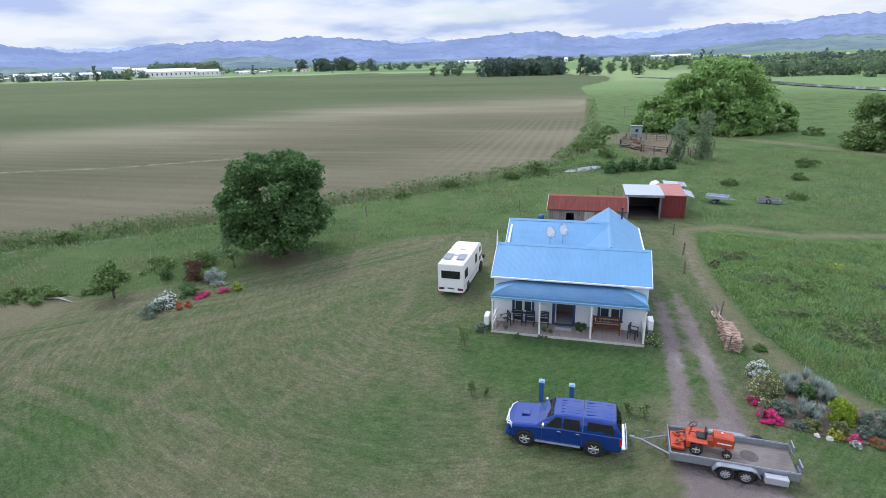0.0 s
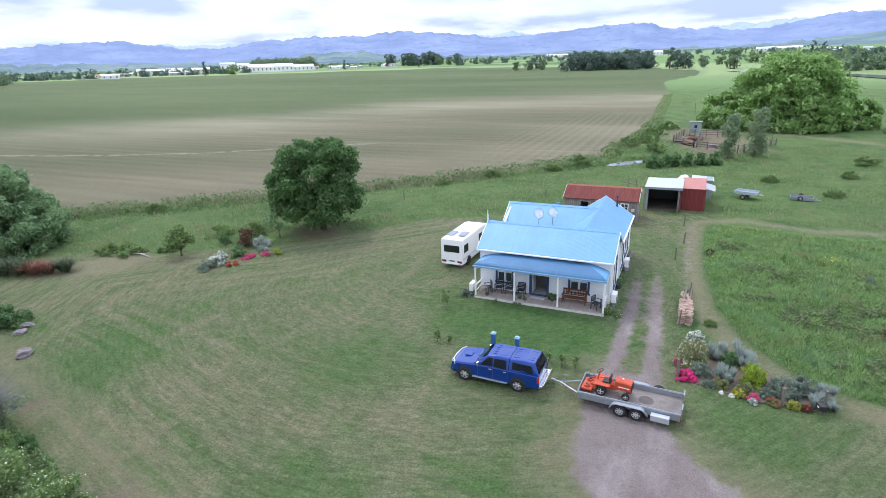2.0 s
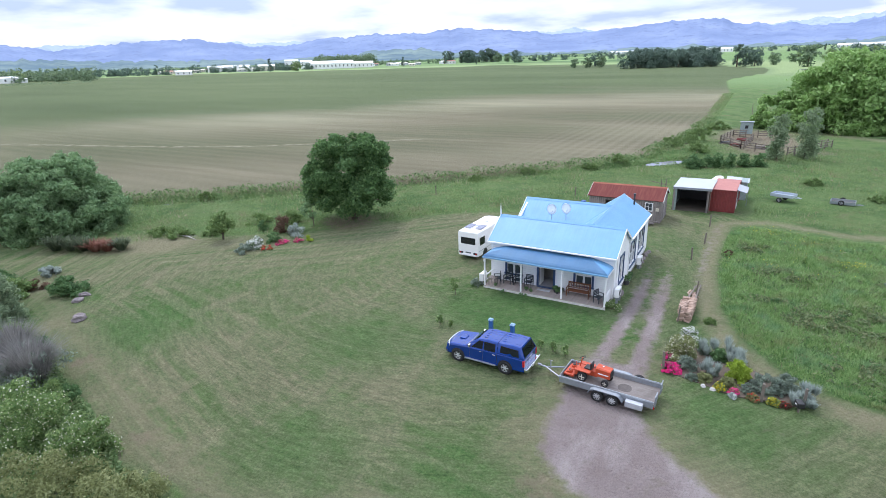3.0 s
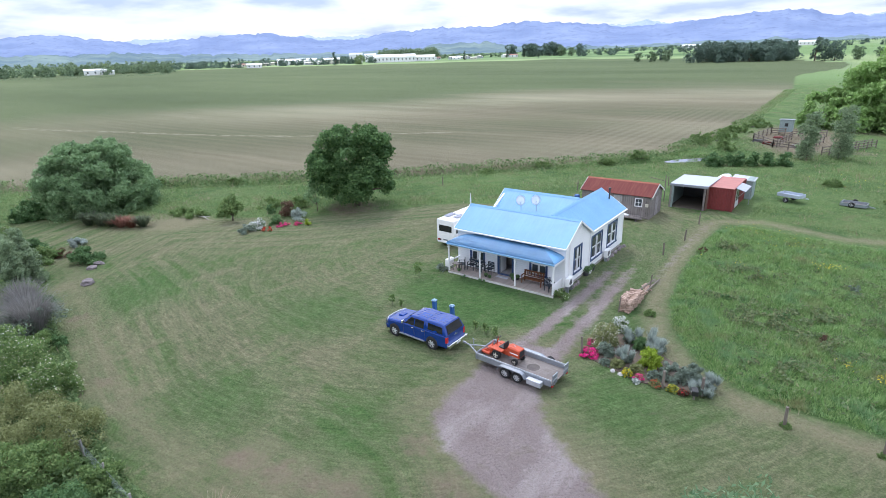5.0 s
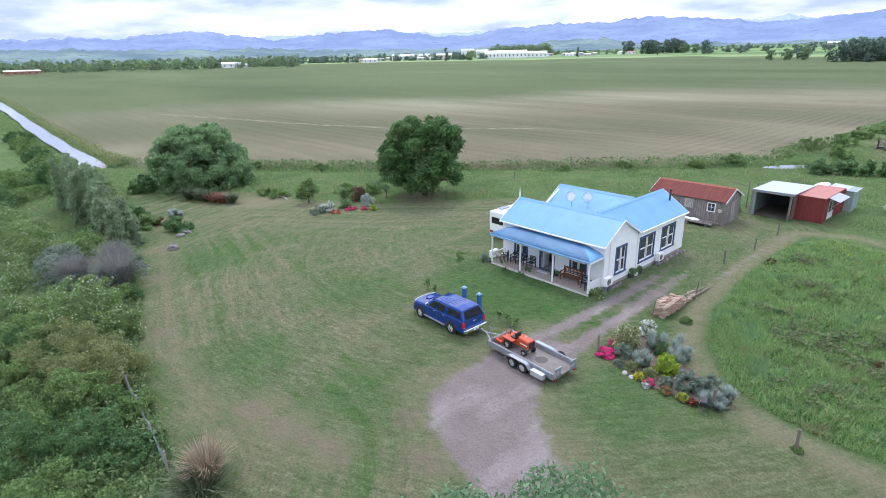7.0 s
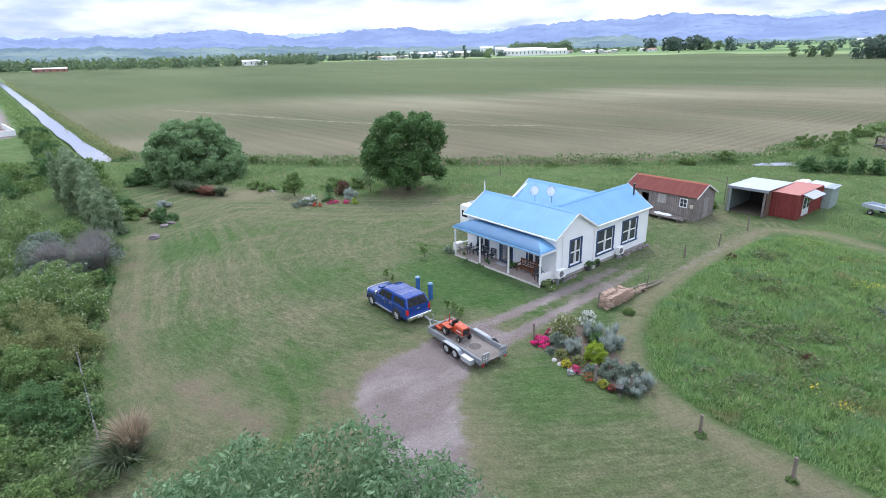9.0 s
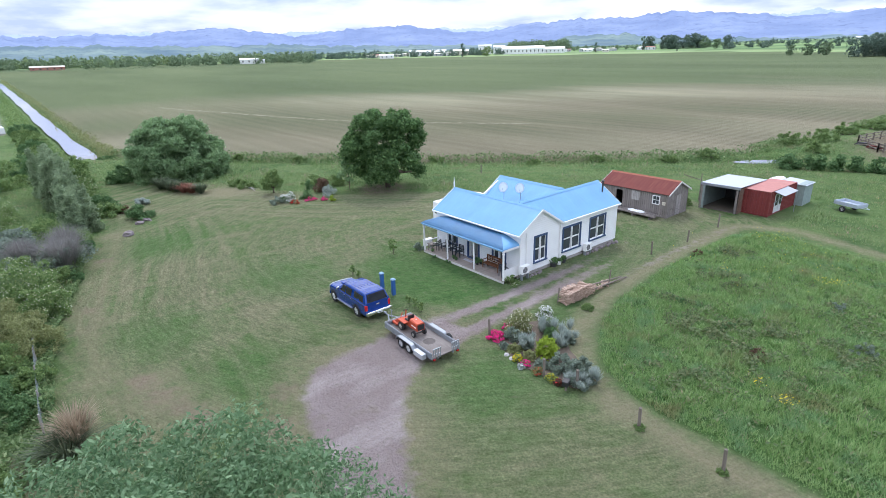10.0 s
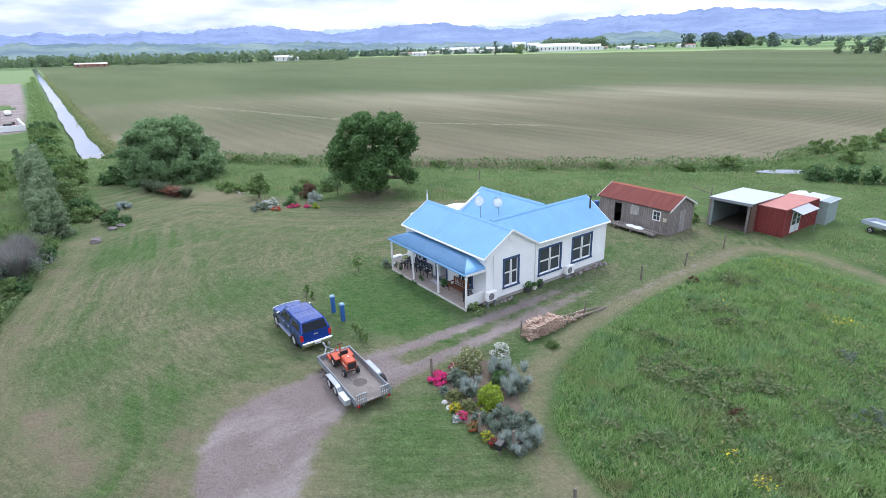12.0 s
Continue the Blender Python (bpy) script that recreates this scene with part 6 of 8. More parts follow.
part("base_rail", box(-CW - 0.02, CW + 0.02, -CL - 0.02, CL + 0.02, 0.02, 0.15), CONT_RED, cont)
for x in (-CW, CW):
    for y in (-CL, CL):
        part("corner_post", box(x - 0.08, x + 0.08, y - 0.08, y + 0.08, 0.02, CH - 0.06), CONT_RED, cont)
part("side_awning", slab([(CW - 0.05, -2.2, CH - 0.05), (CW - 0.05, 0.9, CH - 0.05), (CW + 1.0, 0.9, CH - 0.35), (CW + 1.0, -2.2, CH - 0.35)], 0.04), plain("grey_awning_iron", (0.36, 0.38, 0.44), 0.5, vary=0.15), cont, "grey sheet awning over the side door")
part("awning_post", tube((CW + 0.95, 0.8, 0), (CW + 0.95, 0.8, CH - 0.33), 0.03), GALV, cont)
part("awning_brace", tube((CW + 0.08, -2.1, 1.2), (CW + 0.9, -2.1, CH - 0.36), 0.03), GALV, cont)
part("side_door", join(box(CW + 0.055, CW + 0.09, -1.9, -1.05, 0.2, 2.15), box(CW + 0.055, CW + 0.09, -0.95, -0.30, 0.2, 2.15)), plain("pale_side_door", (0.60, 0.63, 0.66), 0.5), cont, "pale glazed side door")
part("door_glass", join(box(CW + 0.09, CW + 0.10, -1.8, -1.15, 0.9, 2.0), box(CW + 0.09, CW + 0.10, -0.88, -0.37, 0.9, 2.0)), GLASS, cont)
annex = thing("grey_annex_shed", pose(9.7, 68.6, GZ), "small grey-green iron lean-to behind the container", "shed")
part("body", box(-1.1, 1.1, -1.2, 1.2, 0, 2.2), GREY_GREEN, annex)
part("roof", slab([(-1.2, -1.3, 2.30), (1.25, -1.3, 2.15), (1.25, 1.3, 2.15), (-1.2, 1.3, 2.30)], 0.05), SILVER_ROOF, annex)
boat = thing("upturned_dinghy", pose(7.6, 69.2, GZ + 1.9, 0, 0, 80), "white upturned dinghy on a frame behind the sheds", "boat")
part("hull", loft([[(x, w * math.cos(a), h * math.sin(a)) for a in np.linspace(0, math.pi, 9)] for x, w, h in ((-1.3, 0.45, 0.3), (-0.8, 0.62, 0.42), (0.2, 0.62, 0.45), (0.9, 0.42, 0.35), (1.3, 0.06, 0.10))]), RV_WHITE, boat, smooth_shade=True)
part("trestle", join(*[tube((x, y, -1.9), (x, y * 0.7, 0.05), 0.05) for x in (-0.8, 0.8) for y in (-0.5, 0.5)]), GREY_WOOD, boat)

# trailers parked in the rough grass
def small_trailer(x, y, rz, label, body_mat, low):
    t = thing("box_trailer", pose(x, y, GZ, 0, 0, rz), label, "trailer", "trailers in the grass")
    h = 0.42 if low else 0.95
    part("tray", box(-1.15, 1.15, -0.72, 0.72, h - 0.40 + 0.10, h - 0.36 + 0.10), TRAY if low else body_mat, t)
    for a, b in (((-1.17, 1.17, -0.74, -0.70), 0), ((-1.17, 1.17, 0.70, 0.74), 0), ((-1.17, -1.13, -0.70, 0.70), 0), ((1.13, 1.17, -0.70, 0.70), 0)):
        part("side", box(*a, h - 0.34, h), body_mat, t)
    for s in (-1, 1):
        wheel(t, 0.1, s * 0.84, 0.29, 0.17, s, plain("white_wheel_centre", (0.5, 0.5, 0.52), 0.5), 4)
    part("drawbar", join(tube((-1.15, -0.4, h - 0.3), (-1.9, 0, h - 0.32), 0.03), tube((-1.15, 0.4, h - 0.3), (-1.9, 0, h - 0.32), 0.03)), body_mat, t)
    return t


small_trailer(14.6, 68.6, 158, "grey-blue steel box trailer standing in long grass", plain("dull_blue_steel", (0.42, 0.47, 0.55), 0.5, 0.2), False)
small_trailer(20.4, 69.6, 170, "low rusty flat trailer with a bleached timber tray", GALV, True)

# stockyard with a small hut
hut = thing("yard_hut", pose(8.6, 120.6, gz(8.6, 120.6)), "small grey iron hut on posts in the stockyard", "hut")
part("hut_body", box(-1.1, 1.1, -1.0, 1.0, 0.8, 3.0), GREY_GREEN, hut)
part("hut_roof", slab([(-1.25, -1.15, 3.10), (1.25, -1.15, 3.10), (1.25, 1.15, 3.0), (-1.25, 1.15, 3.0)], 0.05), GALV, hut)
part("hut_window", box(-0.25, 0.3, -1.015, -0.985, 1.8, 2.4), DARK, hut)
for x in (-1.0, 1.0):
    for y in (-0.9, 0.9):
        part("hut_leg", box(x - 0.08, x + 0.08, y - 0.08, y + 0.08, -0.1, 0.8), POST_WOOD, hut)
yards = [((5.0, 108), (8.5, 104)), ((8.5, 104), (13, 104.5)), ((5.0, 108), (6.5, 118)), ((13, 104.5), (15, 116)), ((6.5, 118), (15, 124)), ((9, 105), (10, 117)), ((15.5, 102.5), (21.8, 114.7)), ((16.5, 102), (22.4, 113.6))]
for (ax, ay), (bx, by) in yards:
    f = thing("yard_fence", pose(ax, ay, gz(ax, ay)), "weathered grey stockyard rail fence", "fence", "stockyard rails")
    v = Vector((bx - ax, by - ay, gz(bx, by) - gz(ax, ay)))
    n = max(2, int(v.length / 2.2))
    for i in range(n + 1):
        p = v * (i / n)
        part("post", box(p.x - 0.09, p.x + 0.09, p.y - 0.09, p.y + 0.09, p.z - 0.1, p.z + 1.35), POST_WOOD, f)
    for h in (0.4, 0.8, 1.2):
        part("rail", tube((0, 0, h), v + Vector((0, 0, h)), 0.07, 0.07, 6), POST_WOOD, f)
for i, (x, y) in enumerate(((6.0, 106.8), (7.6, 106.0), (11.6, 109), (8.2, 114.5))):
    pile = thing("scrap_heap", pose(x, y, gz(x, y)), "low heap of rusty scrap and boards in the yard", "scrap", "scrap in the yard")
    part("board_stack", join(*[box(-1.0 + 0.1 * k, 1.0 - 0.12 * k, -0.5 + 0.1 * k, 0.45 - 0.08 * k, 0.16 * k, 0.16 * k + 0.13, 0.02) for k in range(3)]), (STEEL_DARK, RUST, GREY_WOOD, CONT_RED)[i], pile)
    part("loose_post", join(tube((-1.3, 0.6, 0.06), (1.2, 0.9, 0.5), 0.07), tube((-0.8, -0.8, 0.06), (1.4, -0.3, 0.4), 0.06)), POST_WOOD, pile)

# around the house --------------------------------------------------------
def heat_pump(x, y, z, rz, on):
    t = thing("heat_pump", pose(x, y, z, 0, 0, rz), "white outdoor heat pump unit by the wall", "heat pump", "heat pumps")
    part("casing", box(-0.16, 0.16, -0.40, 0.40, 0, 0.62, 0.02), RV_WHITE, t)
    part("fan_grille", join(*[ring((0.165, -0.10, 0.31), (1, 0, 0), r, 0.008, 20, 4) for r in (0.06, 0.12, 0.18, 0.23)]), BLACK_PLASTIC, t)
    # flat grey disc stands in for the shade behind the grille
    part("fan_shade_disc", tube((0.155, -0.10, 0.31), (0.163, -0.10, 0.31), 0.23, 0.23, 20), plain("fan_shadow_grey", (0.25, 0.25, 0.27), 0.6), t)
    for y_ in (-0.35, 0.28):
        part("foot", box(-0.12, 0.12, y_, y_ + 0.07, -on, 0), GALV, t)
    return t


heat_pump(4.12, 32.62, 0.28, 0, 0.48)
heat_pump(4.12, 40.20, 0.15, 0, 0.35)
heat_pump(-6.05, 31.6, 0.10, 180, 0.30)


def armchair(x, y, rz, label, mat):
    t = thing("verandah_chair", pose(x, y, 0.0, 0, 0, rz), label, "chair", "chairs on the verandah")
    part("seat", box(-0.25, 0.25, -0.24, 0.24, 0.40, 0.45, 0.015), mat, t)
    for z in (0.52, 0.63, 0.74, 0.85):
        part("back_slat", box(-0.25, 0.25, 0.22, 0.25, z, z + 0.08, 0.01), mat, t)
    for sx in (-0.27, 0.27):
        for sy in (-0.22, 0.23):
            part("leg", box(sx - 0.025, sx + 0.025, sy - 0.025, sy + 0.025, 0, 0.90 if sy > 0 else 0.64), mat, t)
        part("armrest", box(sx - 0.04, sx + 0.04, -0.27, 0.24, 0.64, 0.67, 0.01), mat, t)
    return t


CHAIR = plain("dark_chair_paint", (0.030, 0.040, 0.055), 0.5, vary=0.2)
for x in (-4.10, -3.30, -2.40):
    armchair(x, 32.02, 0, "dark slatted outdoor chair against the wall", CHAIR)
armchair(-4.85, 31.70, -60, "dark folding outdoor chair turned aside", CHAIR)
armchair(3.05, 31.55, 70, "dark outdoor chair with washing over it", CHAIR)
tb = thing("verandah_table", pose(-5.05, 31.3, 0.0), "small weathered wooden outdoor table", "table")
part("tabletop", box(-0.32, 0.32, -0.28, 0.28, 0.56, 0.60, 0.01), GREY_WOOD, tb)
for sx in (-0.26, 0.26):
    for sy in (-0.22, 0.22):
        part("leg", box(sx - 0.03, sx + 0.03, sy - 0.03, sy + 0.03, 0, 0.56), GREY_WOOD, tb)
bench = thing("wooden_bench", pose(1.48, 31.95, 0.0), "reddish-brown wooden bench with a slatted back", "bench")
part("seat", box(-0.78, 0.78, -0.28, 0.22, 0.40, 0.45, 0.01), BENCH_WOOD, bench)
part("top_rail", box(-0.80, 0.80, 0.22, 0.27, 0.86, 0.98, 0.015), BENCH_WOOD, bench)
part("lower_rail", box(-0.80, 0.80, 0.22, 0.26, 0.50, 0.56, 0.01), BENCH_WOOD, bench)
for i in range(13):
    part("back_slat", box(-0.72 + i * 0.12 - 0.03, -0.72 + i * 0.12 + 0.03, 0.23, 0.25, 0.56, 0.86), BENCH_WOOD if i not in (3, 5, 7) else plain("worn_slat", (0.36, 0.28, 0.22), 0.7), bench)
for sx in (-0.80, 0.80):
    part("end_frame", join(box(sx - 0.03, sx + 0.03, -0.28, -0.22, 0, 0.66), box(sx - 0.03, sx + 0.03, 0.20, 0.27, 0, 0.98), box(sx - 0.04, sx + 0.04, -0.32, 0.24, 0.64, 0.69, 0.01), box(sx - 0.02, sx + 0.02, -0.22, 0.22, 0.34, 0.40)), BENCH_WOOD, bench)
mat_ = thing("door_mat", pose(-1.15, 31.85, 0.002), "pale grey worn door mat", "mat")
part("mat_pad", box(-0.50, 0.50, -0.16, 0.16, 0, 0.02, 0.005), plain("mat_fibre", (0.48, 0.49, 0.53), 0.95, vary=0.3, fine=90), mat_)
for x, y, k in ((3.98, 36.1, 0.30), (4.0, 36.75, 0.22), (3.98, 37.35, 0.24), (-0.25, 31.95, 0.20), (0.1, 32.05, 0.16), (-0.05, 31.75, 0.14), (-2.30, 31.3, 0.11), (-1.9, 31.2, 0.09), (-4.75, 31.1, 0.09)):
    on_deck = x < 3.7
    p = thing("flower_pot", pose(x, y, 0.0 if on_deck else GZ), "dark plant pot with a small green plant", "plant pot", "pots round the house")
    part("pot", join(tube((0, 0, 0), (0, 0, k * 1.1), k * 0.62, k * 0.85, 14), ring((0, 0, k * 1.1), (0, 0, 1), k * 0.82, k * 0.07, 16, 5)), TERRACOTTA if k != 0.22 else RV_WHITE, p)
    pts, d = crown_points(np.array([[0, 0, k * 1.6]]), np.array([k * 0.95]), 90)
    v, f = leaf_quads(pts, d, 0.10, 2.2)
    raw("plant", v, f, DEEP_LEAF, p)
for i in range(16):
    y = 38.0 + i * 0.42 if i > 4 else 33.2 + i * 0.33
    s = rnd.uniform(0.10, 0.2)
    st = thing("edging_stone", pose(4.05 + rnd.uniform(-0.06, 0.12), y, GZ + s * 0.3, rnd.uniform(0, 60), rnd.uniform(0, 40), rnd.uniform(0, 180)), "rough grey stone along the house wall", "stone", "stones along the house")
    bm = bmesh.new()
    bmesh.ops.create_icosphere(bm, subdivisions=2, radius=s)
    for v in bm.verts:
        v.co *= 1 + 0.35 * noise.noise(v.co * 6 + Vector((i, 0, 0)))
    part("stone", bm, ROCK, st)
for x, y in ((-1.80, 24.05), (-0.30, 24.0)):
    bp = thing("blue_post", pose(x, y, GZ), "square blue-painted post with a pale capital on the lawn", "post", "blue gate posts")
    part("shaft", box(-0.115, 0.115, -0.115, 0.115, -0.1, 1.10, 0.01), BLUE_POST, bp)
    part("cap", join(box(-0.15, 0.15, -0.15, 0.15, 1.10, 1.17, 0.015), box(-0.10, 0.10, -0.10, 0.10, 1.17, 1.22, 0.01)), plain("pale_blue_cap", (0.26, 0.40, 0.58), 0.6), bp)

# woodpile: split logs stacked in a block, with a low tail of leftovers and old rails
pile = thing("firewood_pile", pose(8.72, 31.3, GZ), "stacked block of pale split firewood beside the track", "firewood")
log_mes = []
for k in range(3):
    lg = bmesh.new()
    bmesh.ops.create_cone(lg, cap_ends=True, segments=(5, 6, 4)[k], radius1=0.066, radius2=0.056, depth=0.36, matrix=Matrix.Rotation(math.pi / 2, 4, "Y"))
    for v in lg.verts:
        v.co.z *= (0.75, 1.0, 0.85)[k] if v.co.z > 0 else 1.1
    me = bpy.data.meshes.new("log")
    lg.to_mesh(me); lg.free(); me.materials.append(SPLIT_WOOD)
    log_mes.append(me)
count = 0
for x in (-0.22, 0.20):
    for k in range(8):
        y = 0.1 + rnd.uniform(-0.05, 0.05)
        while y < 2.75:
            if count < 262 and k < 8 + rnd.uniform(-1.2, 0.6) - 2.2 * max(0, y - 1.9) - 2.0 * max(0, 0.35 - y):
                shared("log", rnd.choice(log_mes), pile, pose(x + rnd.uniform(-0.08, 0.08), y, 0.07 + 0.118 * k + rnd.uniform(-0.02, 0.02), rnd.uniform(0, 60), rnd.uniform(-10, 10), rnd.uniform(-24, 24)))
                count += 1
            y += rnd.uniform(0.135, 0.165)
for i in range(36):
    u = rnd.uniform(2.6, 5.4)
    shared("log", rnd.choice(log_mes), pile, pose(rnd.uniform(-0.3, 0.3), u, 0.07 + rnd.random() * 0.38 * (1 - (u - 2.6) / 3.4), rnd.uniform(-35, 35), rnd.uniform(-25, 25), rnd.uniform(0, 180)))
part("rail", tube((-0.25, 2.6, 0.42), (0.05, 6.6, 0.12), 0.06, 0.05, 7), POST_WOOD, pile, "old grey fence rail")
part("rail", tube((0.25, 2.9, 0.30), (0.30, 6.9, 0.08), 0.06, 0.05, 7), POST_WOOD, pile, "old grey fence rail")
for x, y in ((8.35, 31.2), (8.9, 36.2)):
    st = thing("fence_post", pose(x, y, GZ, 0, 4, 0), "thin weathered stake at the woodpile", "fence post", "fence posts")
    part("shaft", tube((0, 0, -0.2), (0, 0, 1.15), 0.05, 0.045, 7), POST_WOOD, st)

# planks and rubbish in front of the shed
crib = thing("timber_stack", pose(0.8, 52.95, GZ, 0, 0, -3), "low stack of grey planks and white rubbish by the shed", "timber stack")
for k in range(7):
    part("plank", box(-2.6 + rnd.uniform(-0.3, 0.3), 2.3 + rnd.uniform(-0.4, 0.3), -0.55 + 0.16 * k, -0.42 + 0.16 * k, 0.20 + rnd.uniform(0, 0.12), 0.26 + rnd.uniform(0.08, 0.14)), GREY_WOOD, crib)
for x in (-2.0, -0.2, 1.7):
    part("bearer", box(x, x + 0.12, -0.6, 0.65, 0, 0.2), GREY_WOOD, crib)
part("crumpled_sheet", loft([[(x, 0.35 * math.cos(a) * w, 0.42 + h * math.sin(a)) for a in np.linspace(0, 2 * math.pi, 9)[:-1]] for x, w, h in ((-1.0, 0.4, 0.05), (-0.6, 1.0, 0.14), (-0.2, 0.7, 0.10), (0.3, 1.0, 0.16), (0.8, 0.5, 0.06))]), RV_WHITE, crib)

# fence posts, letterbox, gate stump
def post(x, y, h, r, label="weathered round fence post", group="fence posts", lean_=0.0):
    t = thing("fence_post", pose(x, y, gz(x, y), lean_, lean_ * 0.6, rnd.uniform(0, 90)), label, "fence post", group)
    part("shaft", join(tube((0, 0, -0.2), (0, 0, h), r, r * 0.92, 8)), POST_WOOD, t)
    return t


for x, y, h in ((7.7, 43.9, 1.1), (8.25, 48.7, 1.1), (8.15, 54.6, 1.25), (18.75, 23.9, 1.05), (22.4, 23.9, 1.1), (26.2, 23.8, 1.1), (8.5, 24.75, 1.15), (13.3, 23.95, 1.0), (15.1, 24.3, 1.05), (24, 133, 1.3), (8.3, 168, 3.0), (-8, 62, 1.2), (1, 70, 1.2), (-25, 56, 1.2)):
    post(x, y, h, 0.075, lean_=rnd.uniform(-3, 3))
lb = thing("letterbox", pose(14.85, 23.75, GZ, 0, 0, 20), "black letterbox with a small white number panel", "letterbox")
part("box", box(-0.16, 0.16, -0.22, 0.22, 0.32, 0.60, 0.03), BLACK_PLASTIC, lb)
part("stand", tube((0, 0, -0.1), (0, 0, 0.32), 0.05), POST_WOOD, lb)
part("number_panel", box(-0.165, -0.16, -0.07, 0.07, 0.42, 0.5), WHITE_PAINT, lb)
pole = thing("yard_pole", pose(2.6, 62.2, GZ), "thin grey timber pole behind the shed", "pole")
part("shaft", tube((0, 0, -0.2), (0, 0, 3.0), 0.06, 0.05, 8), POST_WOOD, pole)
part("crossbar", tube((-1.8, -0.3, 2.7), (0.1, 0, 2.3), 0.04, 0.04, 6), POST_WOOD, pole)
drum = thing("blue_drum", pose(-4.7, 54.2, GZ), "blue plastic drum beside the shed", "drum")
part("drum_body", join(tube((0, 0, 0.9), (0, 0, 1.5), 0.3, 0.3, 16), tube((0, 0, 1.5), (0, 0, 1.6), 0.3, 0.22, 16)), plain("drum_blue", (0.05, 0.12, 0.35), 0.4), drum)
part("drum_stand", box(-0.3, 0.3, -0.3, 0.3, 0, 0.9), GREY_WOOD, drum)


def boulder(x, y, s, stretch, label, mat=None):
    t = thing("boulder", pose(x, y, gz(x, y) + s * 0.35, 0, 0, rnd.uniform(0, 180)), label, "rock", "garden rocks")
    bm = bmesh.new()
    bmesh.ops.create_icosphere(bm, subdivisions=3, radius=s)
    for v in bm.verts:
        v.co *= 1 + 0.45 * noise.noise(v.co * (1.6 / s) + Vector((x, y, 0)))
        v.co.x *= stretch
        v.co.z *= 0.8
    part("stone", bm, mat or ROCK, t)


boulder(-29.2, 12.9, 0.40, 1.2, "rough pink-grey boulder on the lawn edge")
boulder(-33.6, 15.4, 0.26, 2.2, "long pale driftwood-grey rock by the garden")
boulder(-32.8, 14.6, 0.25, 1.7, "pale grey rock by the garden")
for x, y in ((-47.5, 21.6), (-46, 21.9), (-44.6, 22.2), (-42.2, 23.4), (-43.2, 22.8), (10.6, 24.0), (11.1, 23.9)):
    boulder(x, y, 0.12, 1.3, "small pale garden stone on the border", plain("pale_garden_stone", (0.48, 0.46, 0.46), 0.9, vary=0.3))
limb = thing("fallen_branch", pose(-39.5, 29.0, GZ), "bleached fallen branch on the grass", "branch")
part("wood", join(tube((-1.4, 0, 0.10), (0, 0.1, 0.16), 0.07, 0.06), tube((0, 0.1, 0.16), (1.5, -0.1, 0.08), 0.06, 0.03), tube((0, 0.1, 0.16), (0.8, 0.5, 0.2), 0.04, 0.02)), plain("bleached_wood", (0.42, 0.40, 0.38), 0.9, vary=0.3), limb)

# hedgerow along the lawn -------------------------------------------------
for i in range(21):
    x, y = -32.5 - 1.25 * i + rnd.uniform(-0.4, 0.4), 10.5 - 0.06 * i + rnd.uniform(-1.4, 0.6)
    w, h = rnd.uniform(1.3, 2.0), min(7.4, 4.3 + 0.26 * i + rnd.uniform(-0.7, 0.9))
    tree("feathery_tree", x, y, h, w, POPLAR_LEAF, "slender grey-green feathery tree in the hedgerow", int(3000 * w), 0.085, 70, 0.06, 0.0, 0.36, aspect=3.6, widest=0.30, group="hedgerow trees", limbs=6)
for x, y, w, h in ((-43.0, 1.6, 8.5, 4.4), (-51.0, 12.0, 4.6, 3.0), (-17.5, 4.0, 7.4, 3.6), (-13.6, 4.9, 4.2, 2.4), (-36.0, 2.0, 7.0, 4.0), (-29.5, -0.5, 7.0, 3.6), (-21.5, -1.2, 7.0, 3.4)):
    shrub("blossom_bush", x, y, w, h, MID_LEAF, "sprawling green bush with cream blossom in the hedgerow", int(1800 * w), 0.085, 60, flowers=CREAM, n_fl=int(120 * w), fl=0.08, fl_label="cream blossom", lobe_size=0.26, tilt=1.1, group="blossom bushes")
for x, y, w, h in ((-22.2, 7.0, 4.4, 2.8), (-25.4, 7.6, 3.8, 2.8), (-24.6, 4.6, 3.6, 2.6)):
    spikes("twiggy_shrub", x, y, w * 0.95, h * 1.15, LILAC_TWIG, "bare lilac-grey twiggy shrub in the hedgerow", 1700, 0.026, "shrub", 1.0, group="twiggy shrubs")
    shrub("twiggy_undergrowth", x, y, w, h * 0.8, DUSK_LEAF, "dull grey-green undergrowth among twigs", int(500 * w), 0.12, 16, group="undergrowth")
shrub("dark_bush", -28.0, 3.8, 4.8, 3.0, DUSK_LEAF, "dark grey-green round bush in the hedgerow", 4500, 0.14, 20)
